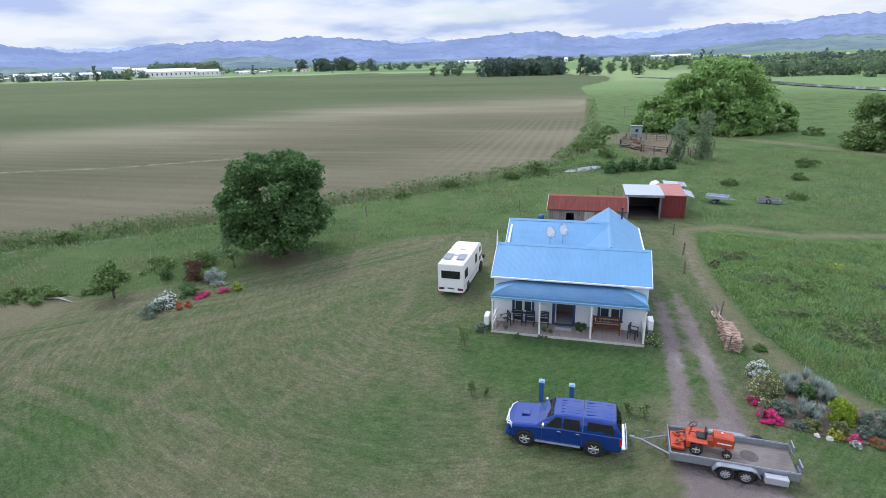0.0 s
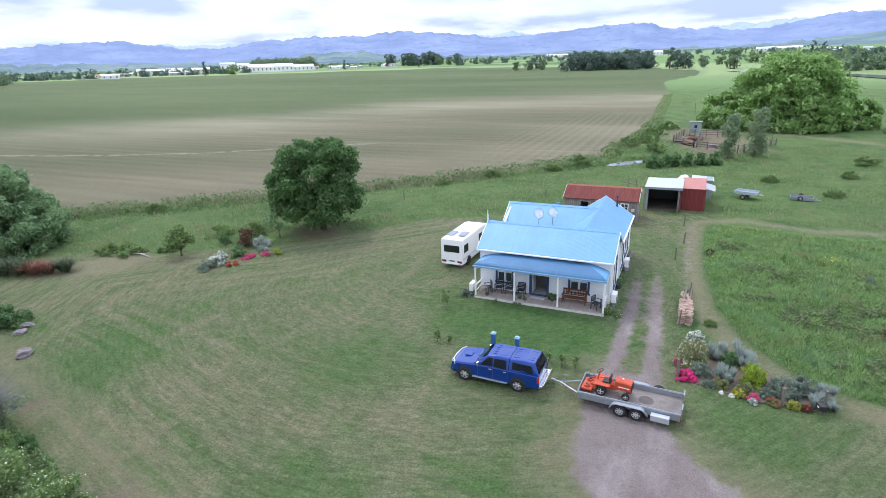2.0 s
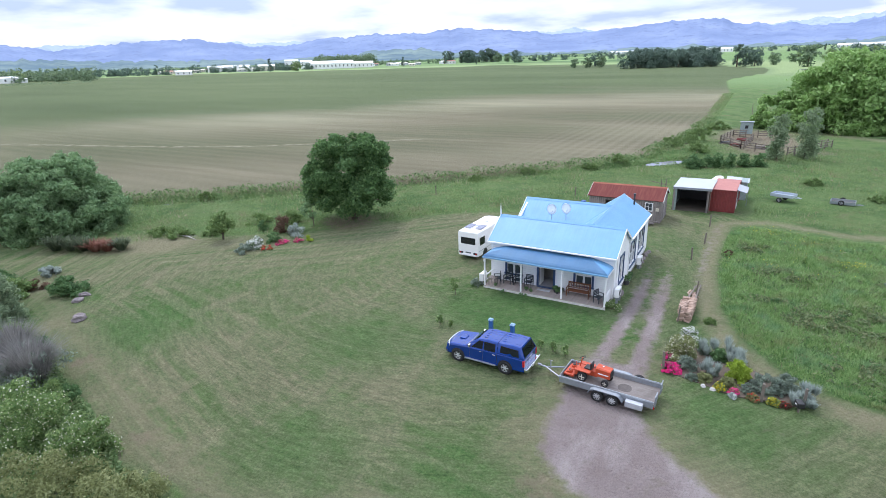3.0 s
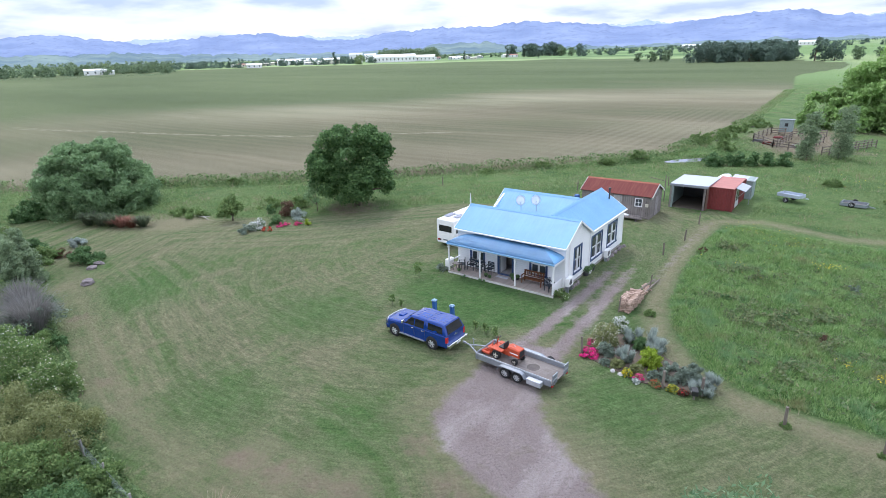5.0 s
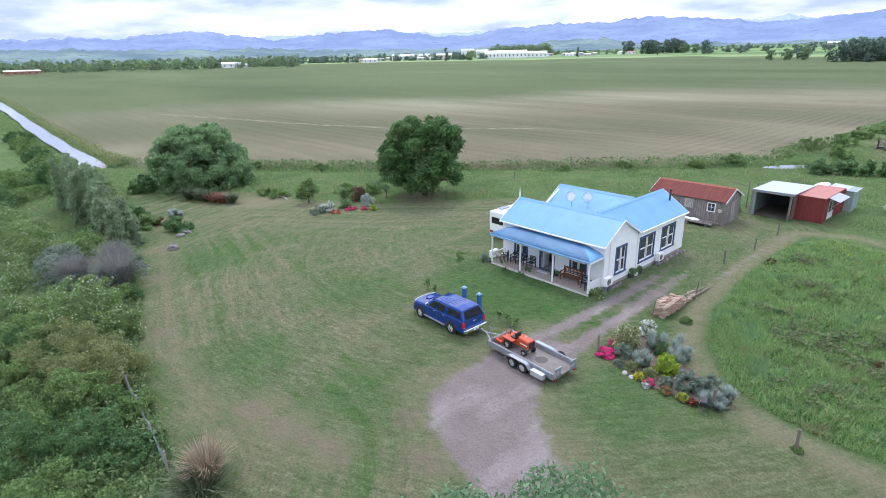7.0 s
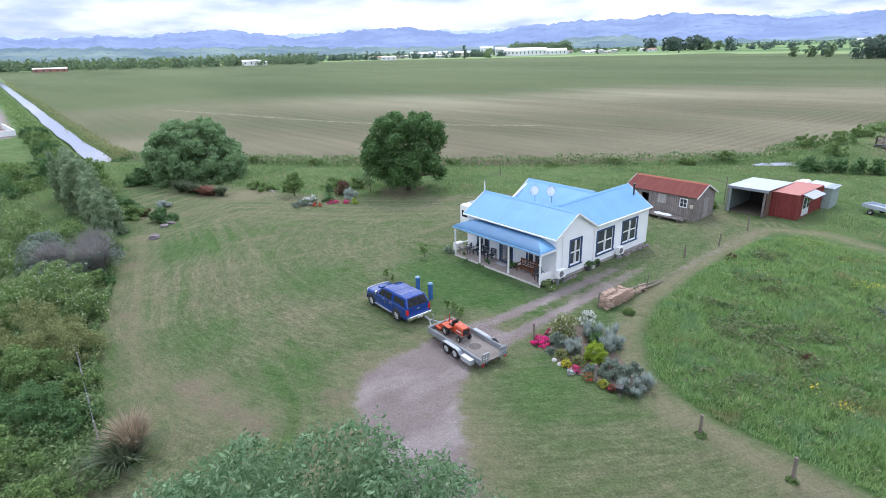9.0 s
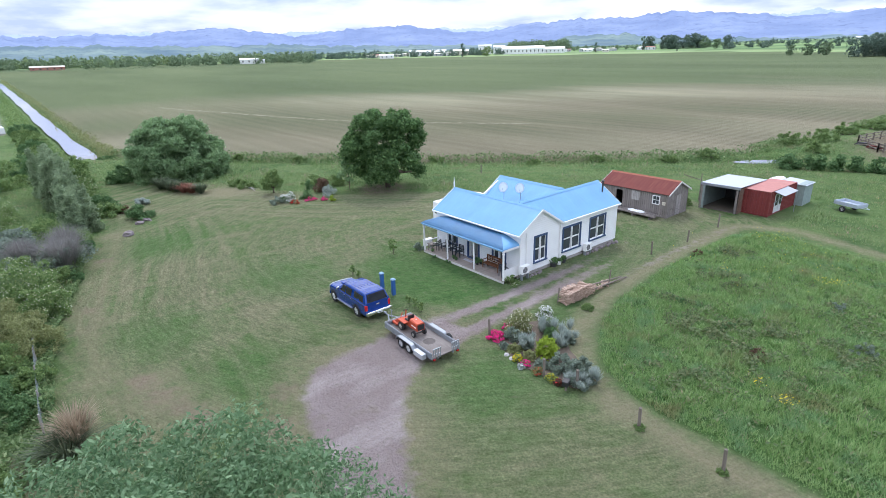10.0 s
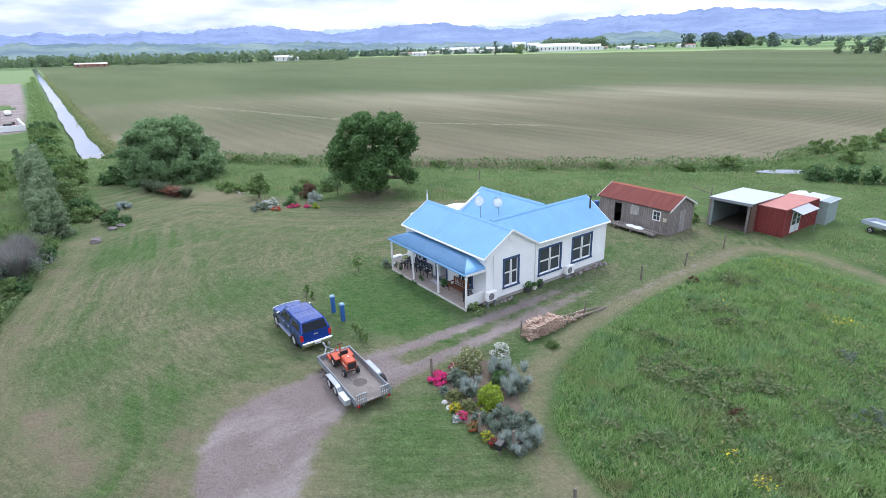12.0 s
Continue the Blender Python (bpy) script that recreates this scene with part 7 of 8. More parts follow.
for x, y, w, h, m in ((-8.3, 3.2, 5.6, 2.7, OLIVE_LEAF), (-11.4, 2.2, 6.0, 3.0, OLIVE_LEAF), (-6.2, 1.2, 5.6, 2.4, MID_LEAF), (-2.6, 1.3, 5.0, 1.9, DEEP_LEAF), (-0.6, 2.8, 3.2, 1.2, DEEP_LEAF), (1.0, -0.6, 6.0, 1.9, MID_LEAF),
                      (-4.6, -2.2, 6.5, 2.2, DEEP_LEAF), (-10.5, -1.8, 7.0, 2.4, MID_LEAF), (-16.5, -2.2, 7.0, 2.6, DEEP_LEAF), (4.6, 1.0, 4.0, 1.5, MID_LEAF), (-3.8, 3.5, 2.6, 1.3, MID_LEAF), (-15.4, 0.6, 5.0, 2.6, MID_LEAF),
                      (-29.6, 8.6, 3.2, 1.6, MID_LEAF), (-26.8, 9.0, 2.4, 1.1, DEEP_LEAF), (-19.4, 7.1, 2.0, 0.9, DEEP_LEAF), (-31.5, 6.6, 4.6, 2.8, MID_LEAF), (-39.5, 10.0, 4.0, 2.2, DEEP_LEAF), (-19.6, 6.4, 2.8, 1.5, MID_LEAF), (-61, 12, 6.0, 3.2, MID_LEAF), (-67, 10.5, 6.5, 3.4, DEEP_LEAF), (-72, 13.6, 5.0, 2.6, MID_LEAF), (-66, 4, 8.0, 4.4, MID_LEAF),
                      (-76, 8.6, 6.5, 3.2, DEEP_LEAF), (-83, 10, 6.0, 2.6, MID_LEAF), (-85.5, 16.6, 4.6, 1.5, MID_LEAF), (-83.5, 19.4, 4.0, 1.3, DEEP_LEAF), (-60, 0.5, 8.0, 5.0, DEEP_LEAF), (-52, -1.5, 8.0, 5.0, MID_LEAF), (-75, 1.5, 8.0, 4.0, MID_LEAF), (-57.5, 17.5, 4.0, 2.6, DEEP_LEAF), (7.5, -1.0, 5.0, 1.6, DEEP_LEAF), (-92, 11, 6, 2.4, MID_LEAF), (-101, 10.5, 6, 2.6, DEEP_LEAF), (-112, 11, 7, 2.4, MID_LEAF), (-124, 10.5, 7, 2.6, MID_LEAF), (-138, 11, 8, 2.6, DEEP_LEAF)):
    shrub("hedge_bush", x, y, w, h, m, "tangled green bush in the overgrown hedgerow", int((2500 if x > -21 else 1300 if x > -50 else 800) * w), 0.068 if x > -21 else 0.11 if x > -50 else 0.16, 60, lobe_size=0.27, tilt=1.2, group="hedgerow bushes")
for x, y, w, h, m, lab in ((-42.0, 12.6, 4.4, 1.9, DEEP_LEAF, "spreading dark green garden shrub"), (-38.9, 13.0, 3.4, 1.5, MID_LEAF, "green garden shrub beside stones"), (-35.0, 14.9, 3.0, 1.7, DEEP_LEAF, "dark green rounded garden shrub"), (-41.2, 16.6, 2.0, 0.8, GREY_LEAF, "silvery grey low garden shrub")):
    shrub("garden_shrub", x, y, w, h, m, lab, int(1000 * w), 0.12, 14)
shrub("garden_shrub", -39.2, 14.3, 2.6, 0.7, BROWN_SHRUB, "low bronze-red garden plants", 1200, 0.12, 10)
clump = spikes("reed_clump", 3.1, 4.7, 2.6, 2.1, STRAW, "dry straw-coloured reed clump at the lawn edge", 420, 0.035, "grass clump", 1.0)
spikes("reed_clump", 3.7, 4.2, 3.2, 1.4, FLAX_GREEN, "arching grey-green reed clump", 420, 0.04, "grass clump", 1.2)
hedge_mix = foliage("tangled_weed_leaf", (0.078, 0.132, 0.052), (0.160, 0.245, 0.098), (0.320, 0.390, 0.195), 0.5)
hx = rg.uniform(-34, 5, 30000)
hy = np.interp(hx, [-34, -17, -9.5, -3, 5], [10.6, 7.2, 5.0, 4.4, 3.8]) - rg.random(30000) ** 1.3 * 6.5
hh = 0.15 + 0.75 * np.clip(0.5 + 0.5 * np.sin(hx * 1.1 + 1.7 * np.sin(hy * 0.9)) * np.sin(hy * 1.3 + hx * 0.4), 0, 1) * rg.random(30000)
v, f = leaf_quads(np.stack([hx, hy, height(hx, hy) + hh], 1), np.tile([0, 0, 1.0], (30000, 1)), 0.10, 2.4, 1.2)
tagged(raw("hedge_floor_weeds", v, f, hedge_mix), "tangled weeds and creepers on the hedgerow floor", "weeds", kind="stuff")
# low netting fence along the hedge
nf = thing("netting_fence", pose(-8.8, 4.0, GZ), "old pale wire netting fence with leaning posts", "fence")
fv = Vector((10.3, -0.4, 0))
NET = plain("weathered_wire", (0.26, 0.30, 0.33), 0.5, 0.4)
for i in range(5):
    p = fv * (i / 4)
    part("post", tube(p + Vector((0, 0, -0.1)), p + Vector((0.05, 0.02, 1.25 - 0.1 * (i % 2))), 0.05, 0.045, 7), plain("pale_post", (0.30, 0.28, 0.26), 0.8), nf)
for k in range(7):
    part("wire", tube(Vector((0, 0, 0.1 + 0.16 * k)), fv + Vector((0, 0, 0.1 + 0.15 * k)), 0.005, 0.005, 4), NET, nf)
part("netting", join(*[tube(fv * (i / 60) + Vector((0, 0, 0.1)), fv * ((i + 1) / 60) + Vector((0, 0, 1.05)), 0.003, 0.003, 3) for i in range(60)]), NET, nf)
# flax and stones under the willow
for x, y, w, h, m, lab in ((-48.6, 20.6, 2.6, 1.7, FLAX_GREEN, "dark green flax with upright strap leaves"), (-47.0, 21.2, 2.4, 1.6, FLAX_GREEN, "dark green flax with upright strap leaves"), (-45.6, 21.8, 2.4, 1.5, FLAX_GREEN, "dark green flax with upright strap leaves"),
                           (-44.3, 22.2, 2.4, 1.3, FLAX_RED, "bronze-red flax in the stone border"), (-43.2, 22.8, 2.2, 1.2, FLAX_RED, "bronze-red flax in the stone border"), (-42.2, 23.6, 2.2, 1.4, FLAX_GREEN, "grey-green flax beside the stones")):
    spikes("flax_plant", x, y, w * 1.2, h, m, lab, 260, 0.10, "flax", 1.0, group="flax border")
# flower bed by the small tree
shrub("flower_shrub", -30.1, 28.4, 1.9, 0.9, DUSK_LEAF, "dark blue-grey low shrub in the flower bed", 900, 0.10, 10)
shrub("flower_shrub", -30.2, 29.8, 1.9, 1.1, DEEP_LEAF, "shrub covered with white blossom", 900, 0.10, 10, flowers=WHITE_FL, n_fl=420, fl=0.14)
shrub("flower_shrub", -28.6, 30.0, 1.3, 0.5, MID_LEAF, "low plants with red blossom", 400, 0.09, 8, flowers=RED_FL, n_fl=160, fl=0.12)
shrub("flower_shrub", -29.9, 31.9, 2.2, 1.0, DEEP_LEAF, "dark green shrub in the flower bed", 1100, 0.10, 10)
shrub("flower_shrub", -28.4, 32.0, 1.8, 0.5, MID_LEAF, "mound of bright magenta blossom", 300, 0.08, 8, flowers=PINK, n_fl=260, fl=0.10)
shrub("flower_shrub", -27.3, 33.2, 1.3, 0.45, MID_LEAF, "mound of red-pink blossom", 260, 0.08, 8, flowers=PINK, n_fl=150, fl=0.10)
shrub("flower_shrub", -31.4, 35.0, 2.3, 1.9, BROWN_SHRUB, "bronze-leaved round shrub in the bed", 1500, 0.12, 12)
shrub("flower_shrub", -29.3, 34.7, 2.0, 1.3, GREY_LEAF, "silver-grey feathery shrub in the bed", 1200, 0.10, 12)
shrub("flower_shrub", -26.6, 33.6, 1.0, 0.7, YELLOW_LEAF, "small yellow-green shrub in the bed", 400, 0.09, 8)
shrub("clipped_shrub", -34.0, 34.4, 1.1, 1.3, DEEP_LEAF, "small dark rounded shrub on the lawn edge", 900, 0.10, 8)
for x, y, w, h in ((-41.0, 28.9, 3.6, 1.0), (-43.2, 28.2, 3.4, 0.9), (-38.2, 31.5, 3.0, 0.8), (-33.5, 38.0, 3.0, 1.6), (-36.5, 36, 3.4, 1.2)):
    shrub("low_bush", x, y, w, h, MID_LEAF, "low rough green bush beside the lawn", int(420 * w), 0.13, 12, group="low bushes")
tree("sapling", -30.0, 38.0, 4.2, 2.2, WILLOW_LEAF, "thin young tree behind the flower bed", 700, 0.18, 10, 0.05, 0.25, 0.45)
for x, y, h in ((-6.9, 28.6, 1.5), (-5.4, 23.7, 0.9), (-4.6, 23.8, 0.6), (2.4, 23.8, 0.8), (3.2, 23.75, 0.8), (1.6, 23.9, 0.7)):
    tree("sapling", x, y, h, h * 0.5, MID_LEAF, "tiny newly planted sapling on the lawn", int(170 * h), 0.10, 9, 0.018, 0.25, 0.5, group="lawn saplings", limbs=4)
shrub("corner_shrub", 4.15, 31.2, 1.1, 0.8, MID_LEAF, "leafy shrub with pale flowers at the verandah corner", 700, 0.08, 8, flowers=CREAM, n_fl=40, fl=0.07)
shrub("corner_shrub", -6.3, 30.9, 1.0, 0.8, DUSK_LEAF, "grey leafy shrub at the verandah end", 500, 0.09, 8)
for x in (-3.9, -2.5, -2.2):
    shrub("deck_weed", x, 30.72, 0.5, 0.22, DEEP_LEAF, "small green weed at the deck edge", 90, 0.07, 5, group="weeds along the deck")
# flower bed beside the drive
BED = [(9.35, 28.8, 1.25, 1.05, MID_LEAF, WHITE_FL, 700, "round bush covered with cream-white blossom"),
       (9.2, 26.7, 2.0, 1.5, OLIVE_LEAF, CREAM, 260, "tall pale yellow-green variegated shrub"), (10.3, 27.6, 1.3, 1.1, GREY_LEAF, None, 0, "pale silver-blue shrub in the bed"),
       (8.9, 24.9, 1.3, 0.5, DEEP_LEAF, PINK, 620, "spreading mound of bright magenta blossom"), (8.6, 26.2, 0.8, 0.4, DEEP_LEAF, PINK, 180, "small mound of magenta blossom"),
       (9.6, 25.5, 1.2, 0.8, DUSK_LEAF, None, 0, "grey-green bush beside the magenta flowers"), (10.9, 25.4, 1.2, 0.9, GREY_LEAF, None, 0, "silver-blue lavender-like shrub in the bed"),
       (11.1, 27.2, 1.0, 0.9, DEEP_LEAF, None, 0, "dark green upright shrub in the bed"), (12.0, 27.6, 1.4, 1.2, GREY_LEAF, None, 0, "tall silver-grey shrub in the bed"), (12.1, 26.9, 1.2, 1.0, GREY_LEAF, None, 0, "silver-grey shrub in the bed"),
       (12.1, 25.6, 1.5, 1.2, YELLOW_LEAF, None, 0, "round bright yellow-green bush in the bed"), (13.5, 25.2, 1.9, 0.9, DUSK_LEAF, None, 0, "broad dusky purple-green shrub"), (14.4, 25.6, 1.6, 0.9, DUSK_LEAF, None, 0, "broad dusky grey-green shrub"),
       (15.2, 25.2, 1.3, 0.9, GREY_LEAF, None, 0, "spiky silver shrub at the bed's end"), (14.9, 24.3, 1.0, 0.9, GREY_LEAF, None, 0, "silver-grey bush behind the letterbox"), (15.4, 24.5, 0.9, 0.6, GREY_LEAF, None, 0, "silvery low shrub in the bed"),
       (11.35, 24.1, 0.75, 0.4, MID_LEAF, YELLOW_FL, 200, "low clump of yellow flowers"), (12.05, 23.95, 0.6, 0.4, MID_LEAF, PINK, 170, "low clump of magenta flowers"), (12.0, 23.65, 0.5, 0.25, GREY_LEAF, WHITE_FL, 60, "low clump of white flowers"),
       (12.9, 23.95, 0.8, 0.3, OLIVE_LEAF, RED_FL, 110, "low red and orange flowers"), (13.8, 23.95, 0.7, 0.35, MID_LEAF, YELLOW_FL, 160, "low clump of yellow flowers"), (14.3, 23.9, 0.6, 0.3, BROWN_SHRUB, RED_FL, 50, "low russet plants in the bed"),
       (10.6, 24.6, 1.0, 0.5, OLIVE_LEAF, None, 0, "low dry olive-green plant"), (11.7, 24.6, 0.9, 0.6, OLIVE_LEAF, None, 0, "low olive-green plant in the bed"), (12.7, 24.5, 0.9, 0.5, DUSK_LEAF, None, 0, "low grey-green plant in the bed"), (10.0, 24.4, 0.7, 0.4, DUSK_LEAF, None, 0, "low grey-green plant in the bed"),
       (10.1, 28.3, 0.8, 0.6, MID_LEAF, None, 0, "low green shrub in the bed"), (10.2, 31.9, 0.9, 0.4, MID_LEAF, None, 0, "low green weeds by the woodpile"), (18.8, 23.9, 0.6, 0.2, MID_LEAF, None, 0, "green weeds round a fence post"), (22.4, 23.9, 0.55, 0.2, MID_LEAF, None, 0, "green weeds round a fence post")]
for x, y, w, h, m, fl, nf_, lab in BED:
    if "silver" in lab:
        bush = shrub("bed_shrub", x, y, w * 0.62, h * 0.62, DUSK_LEAF, lab, int(900 * w), 0.05, 24, aspect=3.6, group="drive flower bed", lobe_size=0.26, tilt=1.2)
        k = int(1000 * w)
        tuft = rg.normal(size=(7, 2)) * w * 0.24
        reach, pick = rg.uniform(0.55, 1.05, 7), rg.integers(0, 7, k)
        fan_a, fan_k = rg.uniform(0, 2 * math.pi, k), rg.random(k) ** 0.7 * 0.26 * w
        top = h * reach[pick] * rg.uniform(0.6, 1.0, k)
        low = np.stack([tuft[pick, 0], tuft[pick, 1], top * 0.35], 1)
        tip = np.stack([tuft[pick, 0] + np.cos(fan_a) * fan_k, tuft[pick, 1] + np.sin(fan_a) * fan_k, top], 1)
        wide = np.stack([-np.sin(fan_a), np.cos(fan_a), np.zeros(k)], 1) * 0.014
        v = np.stack([low, (low + tip) / 2 + wide, tip, (low + tip) / 2 - wide], 1).reshape(-1, 3)
        raw("sprays", v, np.arange(len(v)).reshape(-1, 4), m, bush)
    else:
        shrub("bed_shrub", x, y, w, h, m, lab, int(2400 * w), 0.062, 44, flowers=fl, n_fl=int(nf_ * (2.6 if fl is PINK else 1.7)), fl=0.095 if fl in (PINK, WHITE_FL) else 0.075, group="drive flower bed", lobe_size=0.30, tilt=0.9)
outline = [(8.4, 24.9), (8.8, 27.6), (9.3, 28.6), (10.2, 28.2), (12.2, 27.3), (14.9, 25.4), (15.0, 24.2), (12.2, 23.8), (9.4, 24.4)]
ring_pts = []
for (ax, ay), (bx, by) in zip(outline, outline[1:] + outline[:1]):
    ring_pts += [(ax + (bx - ax) * k / 5 + rnd.uniform(-0.08, 0.08), ay + (by - ay) * k / 5 + rnd.uniform(-0.08, 0.08)) for k in range(5)]
soil_bm = prism(ring_pts, "z", GZ - 0.08, GZ + 0.05)
bed = tagged(part("bed_soil", soil_bm, plain("dark_bed_soil", (0.11, 0.085, 0.065), 0.95, vary=0.4, scale=4, bump=0.5)), "dark soil of a curved flower bed", "flower bed", kind="structure")


# standing grass ----------------------------------------------------------
def drift(x, y, size, seed):
    """Smooth random patches of the given size, 0 to 1."""
    u, w = np.asarray(x) / size, np.asarray(y) / size
    iu, iw = np.floor(u).astype(int), np.floor(w).astype(int)
    fu, fw = u - iu, w - iw
    fu, fw = fu * fu * (3 - 2 * fu), fw * fw * (3 - 2 * fw)

    def cell(a, b):
        q = np.sin(a * 127.1 + b * 311.7 + seed * 17.3) * 43758.5453
        return q - np.floor(q)
    return (cell(iu, iw) * (1 - fu) + cell(iu + 1, iw) * fu) * (1 - fw) + (cell(iu, iw + 1) * (1 - fu) + cell(iu + 1, iw + 1) * fu) * fw


def in_meadow(n):
    x, y = rg.uniform(9, 60, n * 3), rg.uniform(24, 58, n * 3)
    d = signed(x, y, MEADOW)
    keep = (d > 0.15) & (rg.random(len(x)) < np.clip(1.35 - (x - 8) / 38, 0.16, 1)) & (drift(x, y, 0.55, 3) > 0.22)
    x, y, d = x[keep][:n], y[keep][:n], d[keep][:n]
    k = 0.30 + 0.60 * drift(x, y, 0.7, 5) + 0.50 * drift(x, y, 2.6, 8)
    return np.stack([x, y, k * (0.5 + 0.5 * smooth(0.0, 1.2, d))], 1)


def in_docks(n):
    """Where broad-leaved weeds gather in the meadow."""
    cx, cy, sd = np.array([(17.6, 35.3, 1.7), (20.7, 33.1, 1.5), (20.9, 42.9, 1.8), (23.5, 37.9, 1.6), (13.9, 36.9, 0.8), (16.0, 34.4, 1.0), (19.2, 36.6, 1.4), (14.6, 42.5, 1.0), (18.0, 29.0, 1.2), (25.5, 41.0, 1.6), (12.6, 48.6, 0.7)]).T
    i_ = rg.integers(0, len(cx), n)
    x, y = cx[i_] + rg.normal(size=n) * sd[i_], cy[i_] + rg.normal(size=n) * sd[i_] * 0.7
    x[: n // 3], y[: n // 3] = rg.uniform(11, 36, n // 3), rg.uniform(26, 54, n // 3)
    keep = (signed(x, y, MEADOW) > 0.5) & (drift(x, y, 0.6, 12) > 0.48)
    return x[keep], y[keep]


def in_rough(n):
    x, y = rg.uniform(-95, 45, n * 4), rg.uniform(-12, 112, n * 4)
    keep = (signed(x, y, LAWN) < -0.2) & (signed(x, y, MEADOW) < -1) & (signed(x, y, field_poly) < -0.3) & (dist_line(x, y, DITCH) > 0.45) & (dist_line(x, y, PATH) > 1.6) & (np.hypot((x - 11) * 1.2, (y - 117) * 0.5) > 8) & (np.hypot(x - 5.5, y - 63) > 5)
    keep &= ~((x < -80) & (np.abs(y - 17) < 2.6)) & ~((x > -6) & (x < 12) & (y > 52) & (y < 71)) & (np.hypot(x - 14.6, y - 68.0) > 2.4) & (np.hypot(x - 20.4, y - 69.2) > 2.2)
    x, y = x[keep][:n], y[keep][:n]
    k = 0.7 + 0.45 * np.sin(x * 0.31 + 1.5 * np.sin(y * 0.23)) * np.sin(y * 0.37)
    bank = np.exp(-(dist_line(x, y, DITCH) / 4) ** 2)
    return np.stack([x, y, np.clip(k, 0.3, 1.2) + 0.6 * bank], 1)


def field_fringe(n):
    x, y = rg.uniform(-90, 6, n * 8), rg.uniform(15, 240, n * 8)
    d = dist_line(x, y, FIELD_EDGE[1:11])
    keep = (d < 1.6) & (rg.random(len(x)) < 0.8)
    x, y = x[keep][:n], y[keep][:n]
    return np.stack([x, y, rg.uniform(0.4, 1.2, len(x))], 1)


tufts("meadow_grass", 64000, in_meadow, 0.40, 0.044, MEADOW_BLADE, "long lush green meadow grass", 6, 0.11)
tufts("rough_grass", 66000, in_rough, 0.30, 0.060, ROUGH_BLADE, "uneven rough pasture grass", 4, 0.22)
tufts("meadow_seed_heads", 2600, in_meadow, 0.62, 0.022, STRAW, "pale seed heads among the meadow grass", 2, 0.2)
dx_, dy_ = in_docks(22000)
DOCK = foliage("dock_leaf", (0.090, 0.132, 0.062), (0.165, 0.222, 0.102), (0.300, 0.285, 0.155), 1.2)
v, f = leaf_quads(np.stack([dx_, dy_, GZ + 0.12 + 0.42 * rg.random(len(dx_)) * drift(dx_, dy_, 0.6, 12)], 1), np.tile([0, 0, 1.0], (len(dx_), 1)), 0.10, 2.2, 1.0)
tagged(raw("meadow_docks", v, f, DOCK), "patches of broad-leaved dark weeds in the meadow", "weeds", kind="stuff")
tufts("field_edge_grass", 13000, field_fringe, 0.60, 0.10, ROUGH_BLADE, "tall weeds along the field edge", 4, 0.35)
bank_n = 26000
bank_x, bank_y = rg.uniform(-92, 7, bank_n * 6), rg.uniform(15, 150, bank_n * 6)
bank_d = np.minimum(np.abs(dist_line(bank_x, bank_y, FIELD_EDGE[1:10]) - 0.6), dist_line(bank_x, bank_y, DITCH) - 0.4)
bank_keep = (bank_d < 1.7) & (bank_d > -0.2) & (drift(bank_x, bank_y, 1.6, 21) > 0.25)
bank_x, bank_y = bank_x[bank_keep][:bank_n], bank_y[bank_keep][:bank_n]
bank_h = (0.10 + 0.95 * drift(bank_x, bank_y, 2.4, 22)) * rg.random(len(bank_x)) ** 0.6
v, f = leaf_quads(np.stack([bank_x, bank_y, height(bank_x, bank_y) + bank_h], 1), np.tile([0, 0, 1.0], (len(bank_x), 1)), 0.22, 2.0, 1.3)
tagged(raw("ditch_bank_weeds", v, f, hedge_mix), "tall mixed weeds along the ditch and field edge", "weeds", kind="stuff")
tufts("straw_stalks", 2200, lambda n: np.concatenate([field_fringe(n // 2), in_rough(n // 2)]), 0.8, 0.05, STRAW, "dry pale stalks among the grass", 4, 0.25)
for x, y, w, h, m in ((10.4, 46.2, 0.9, 0.6, BROWN_SHRUB), (13.9, 36.9, 1.0, 0.6, DEEP_LEAF), (20.9, 42.9, 1.5, 0.7, DUSK_LEAF), (17.4, 35.6, 1.4, 0.6, DEEP_LEAF), (19.9, 33.6, 1.2, 0.6, BROWN_SHRUB), (23.4, 38.2, 1.6, 0.7, DUSK_LEAF), (15.8, 41.4, 1.0, 0.55, MID_LEAF)):
    shrub("meadow_weed", x, y, w, h, m, "patch of tall dark weeds in the meadow", int(700 * w), 0.06, 22, group="meadow weeds", lobe_size=0.26, tilt=1.2)
for x, y, w, h in ((45.2, 132.6, 5, 2.0), (32.3, 94.5, 4.5, 1.4), (-8.6, 87.7, 4, 1.3), (-2, 101, 5, 2.2), (0, 108, 6, 2.4), (2.5, 98.5, 4, 1.8), (1, 118, 6, 2.2), (3, 128, 6, 2.0), (-12, 83, 3, 1.0), (-20, 75.5, 3, 1.0), (-38, 58.5, 3.4, 1.1), (-55, 43, 3.6, 1.2), (-64, 36.4, 4, 1.4), (-75, 29, 4, 1.3),
                   (-24, 66, 3, 1.0), (-58, 37, 3, 1.0), (-47, 46, 2.6, 0.9), (28, 84, 2.6, 1.0), (18, 79, 2.4, 1.0), (24, 72, 2.6, 0.9), (1.2, 58.6, 1.2, 1.3), (2.4, 59.6, 1.3, 1.5), (-5.6, 54.5, 1.4, 1.0)):
    shrub("scrub_bush", x, y, w, h, MID_LEAF, "low scrubby bush in the rough grass", int(520 * w), 0.15, 30, group="scrub", lobe_size=0.26, tilt=1.2)
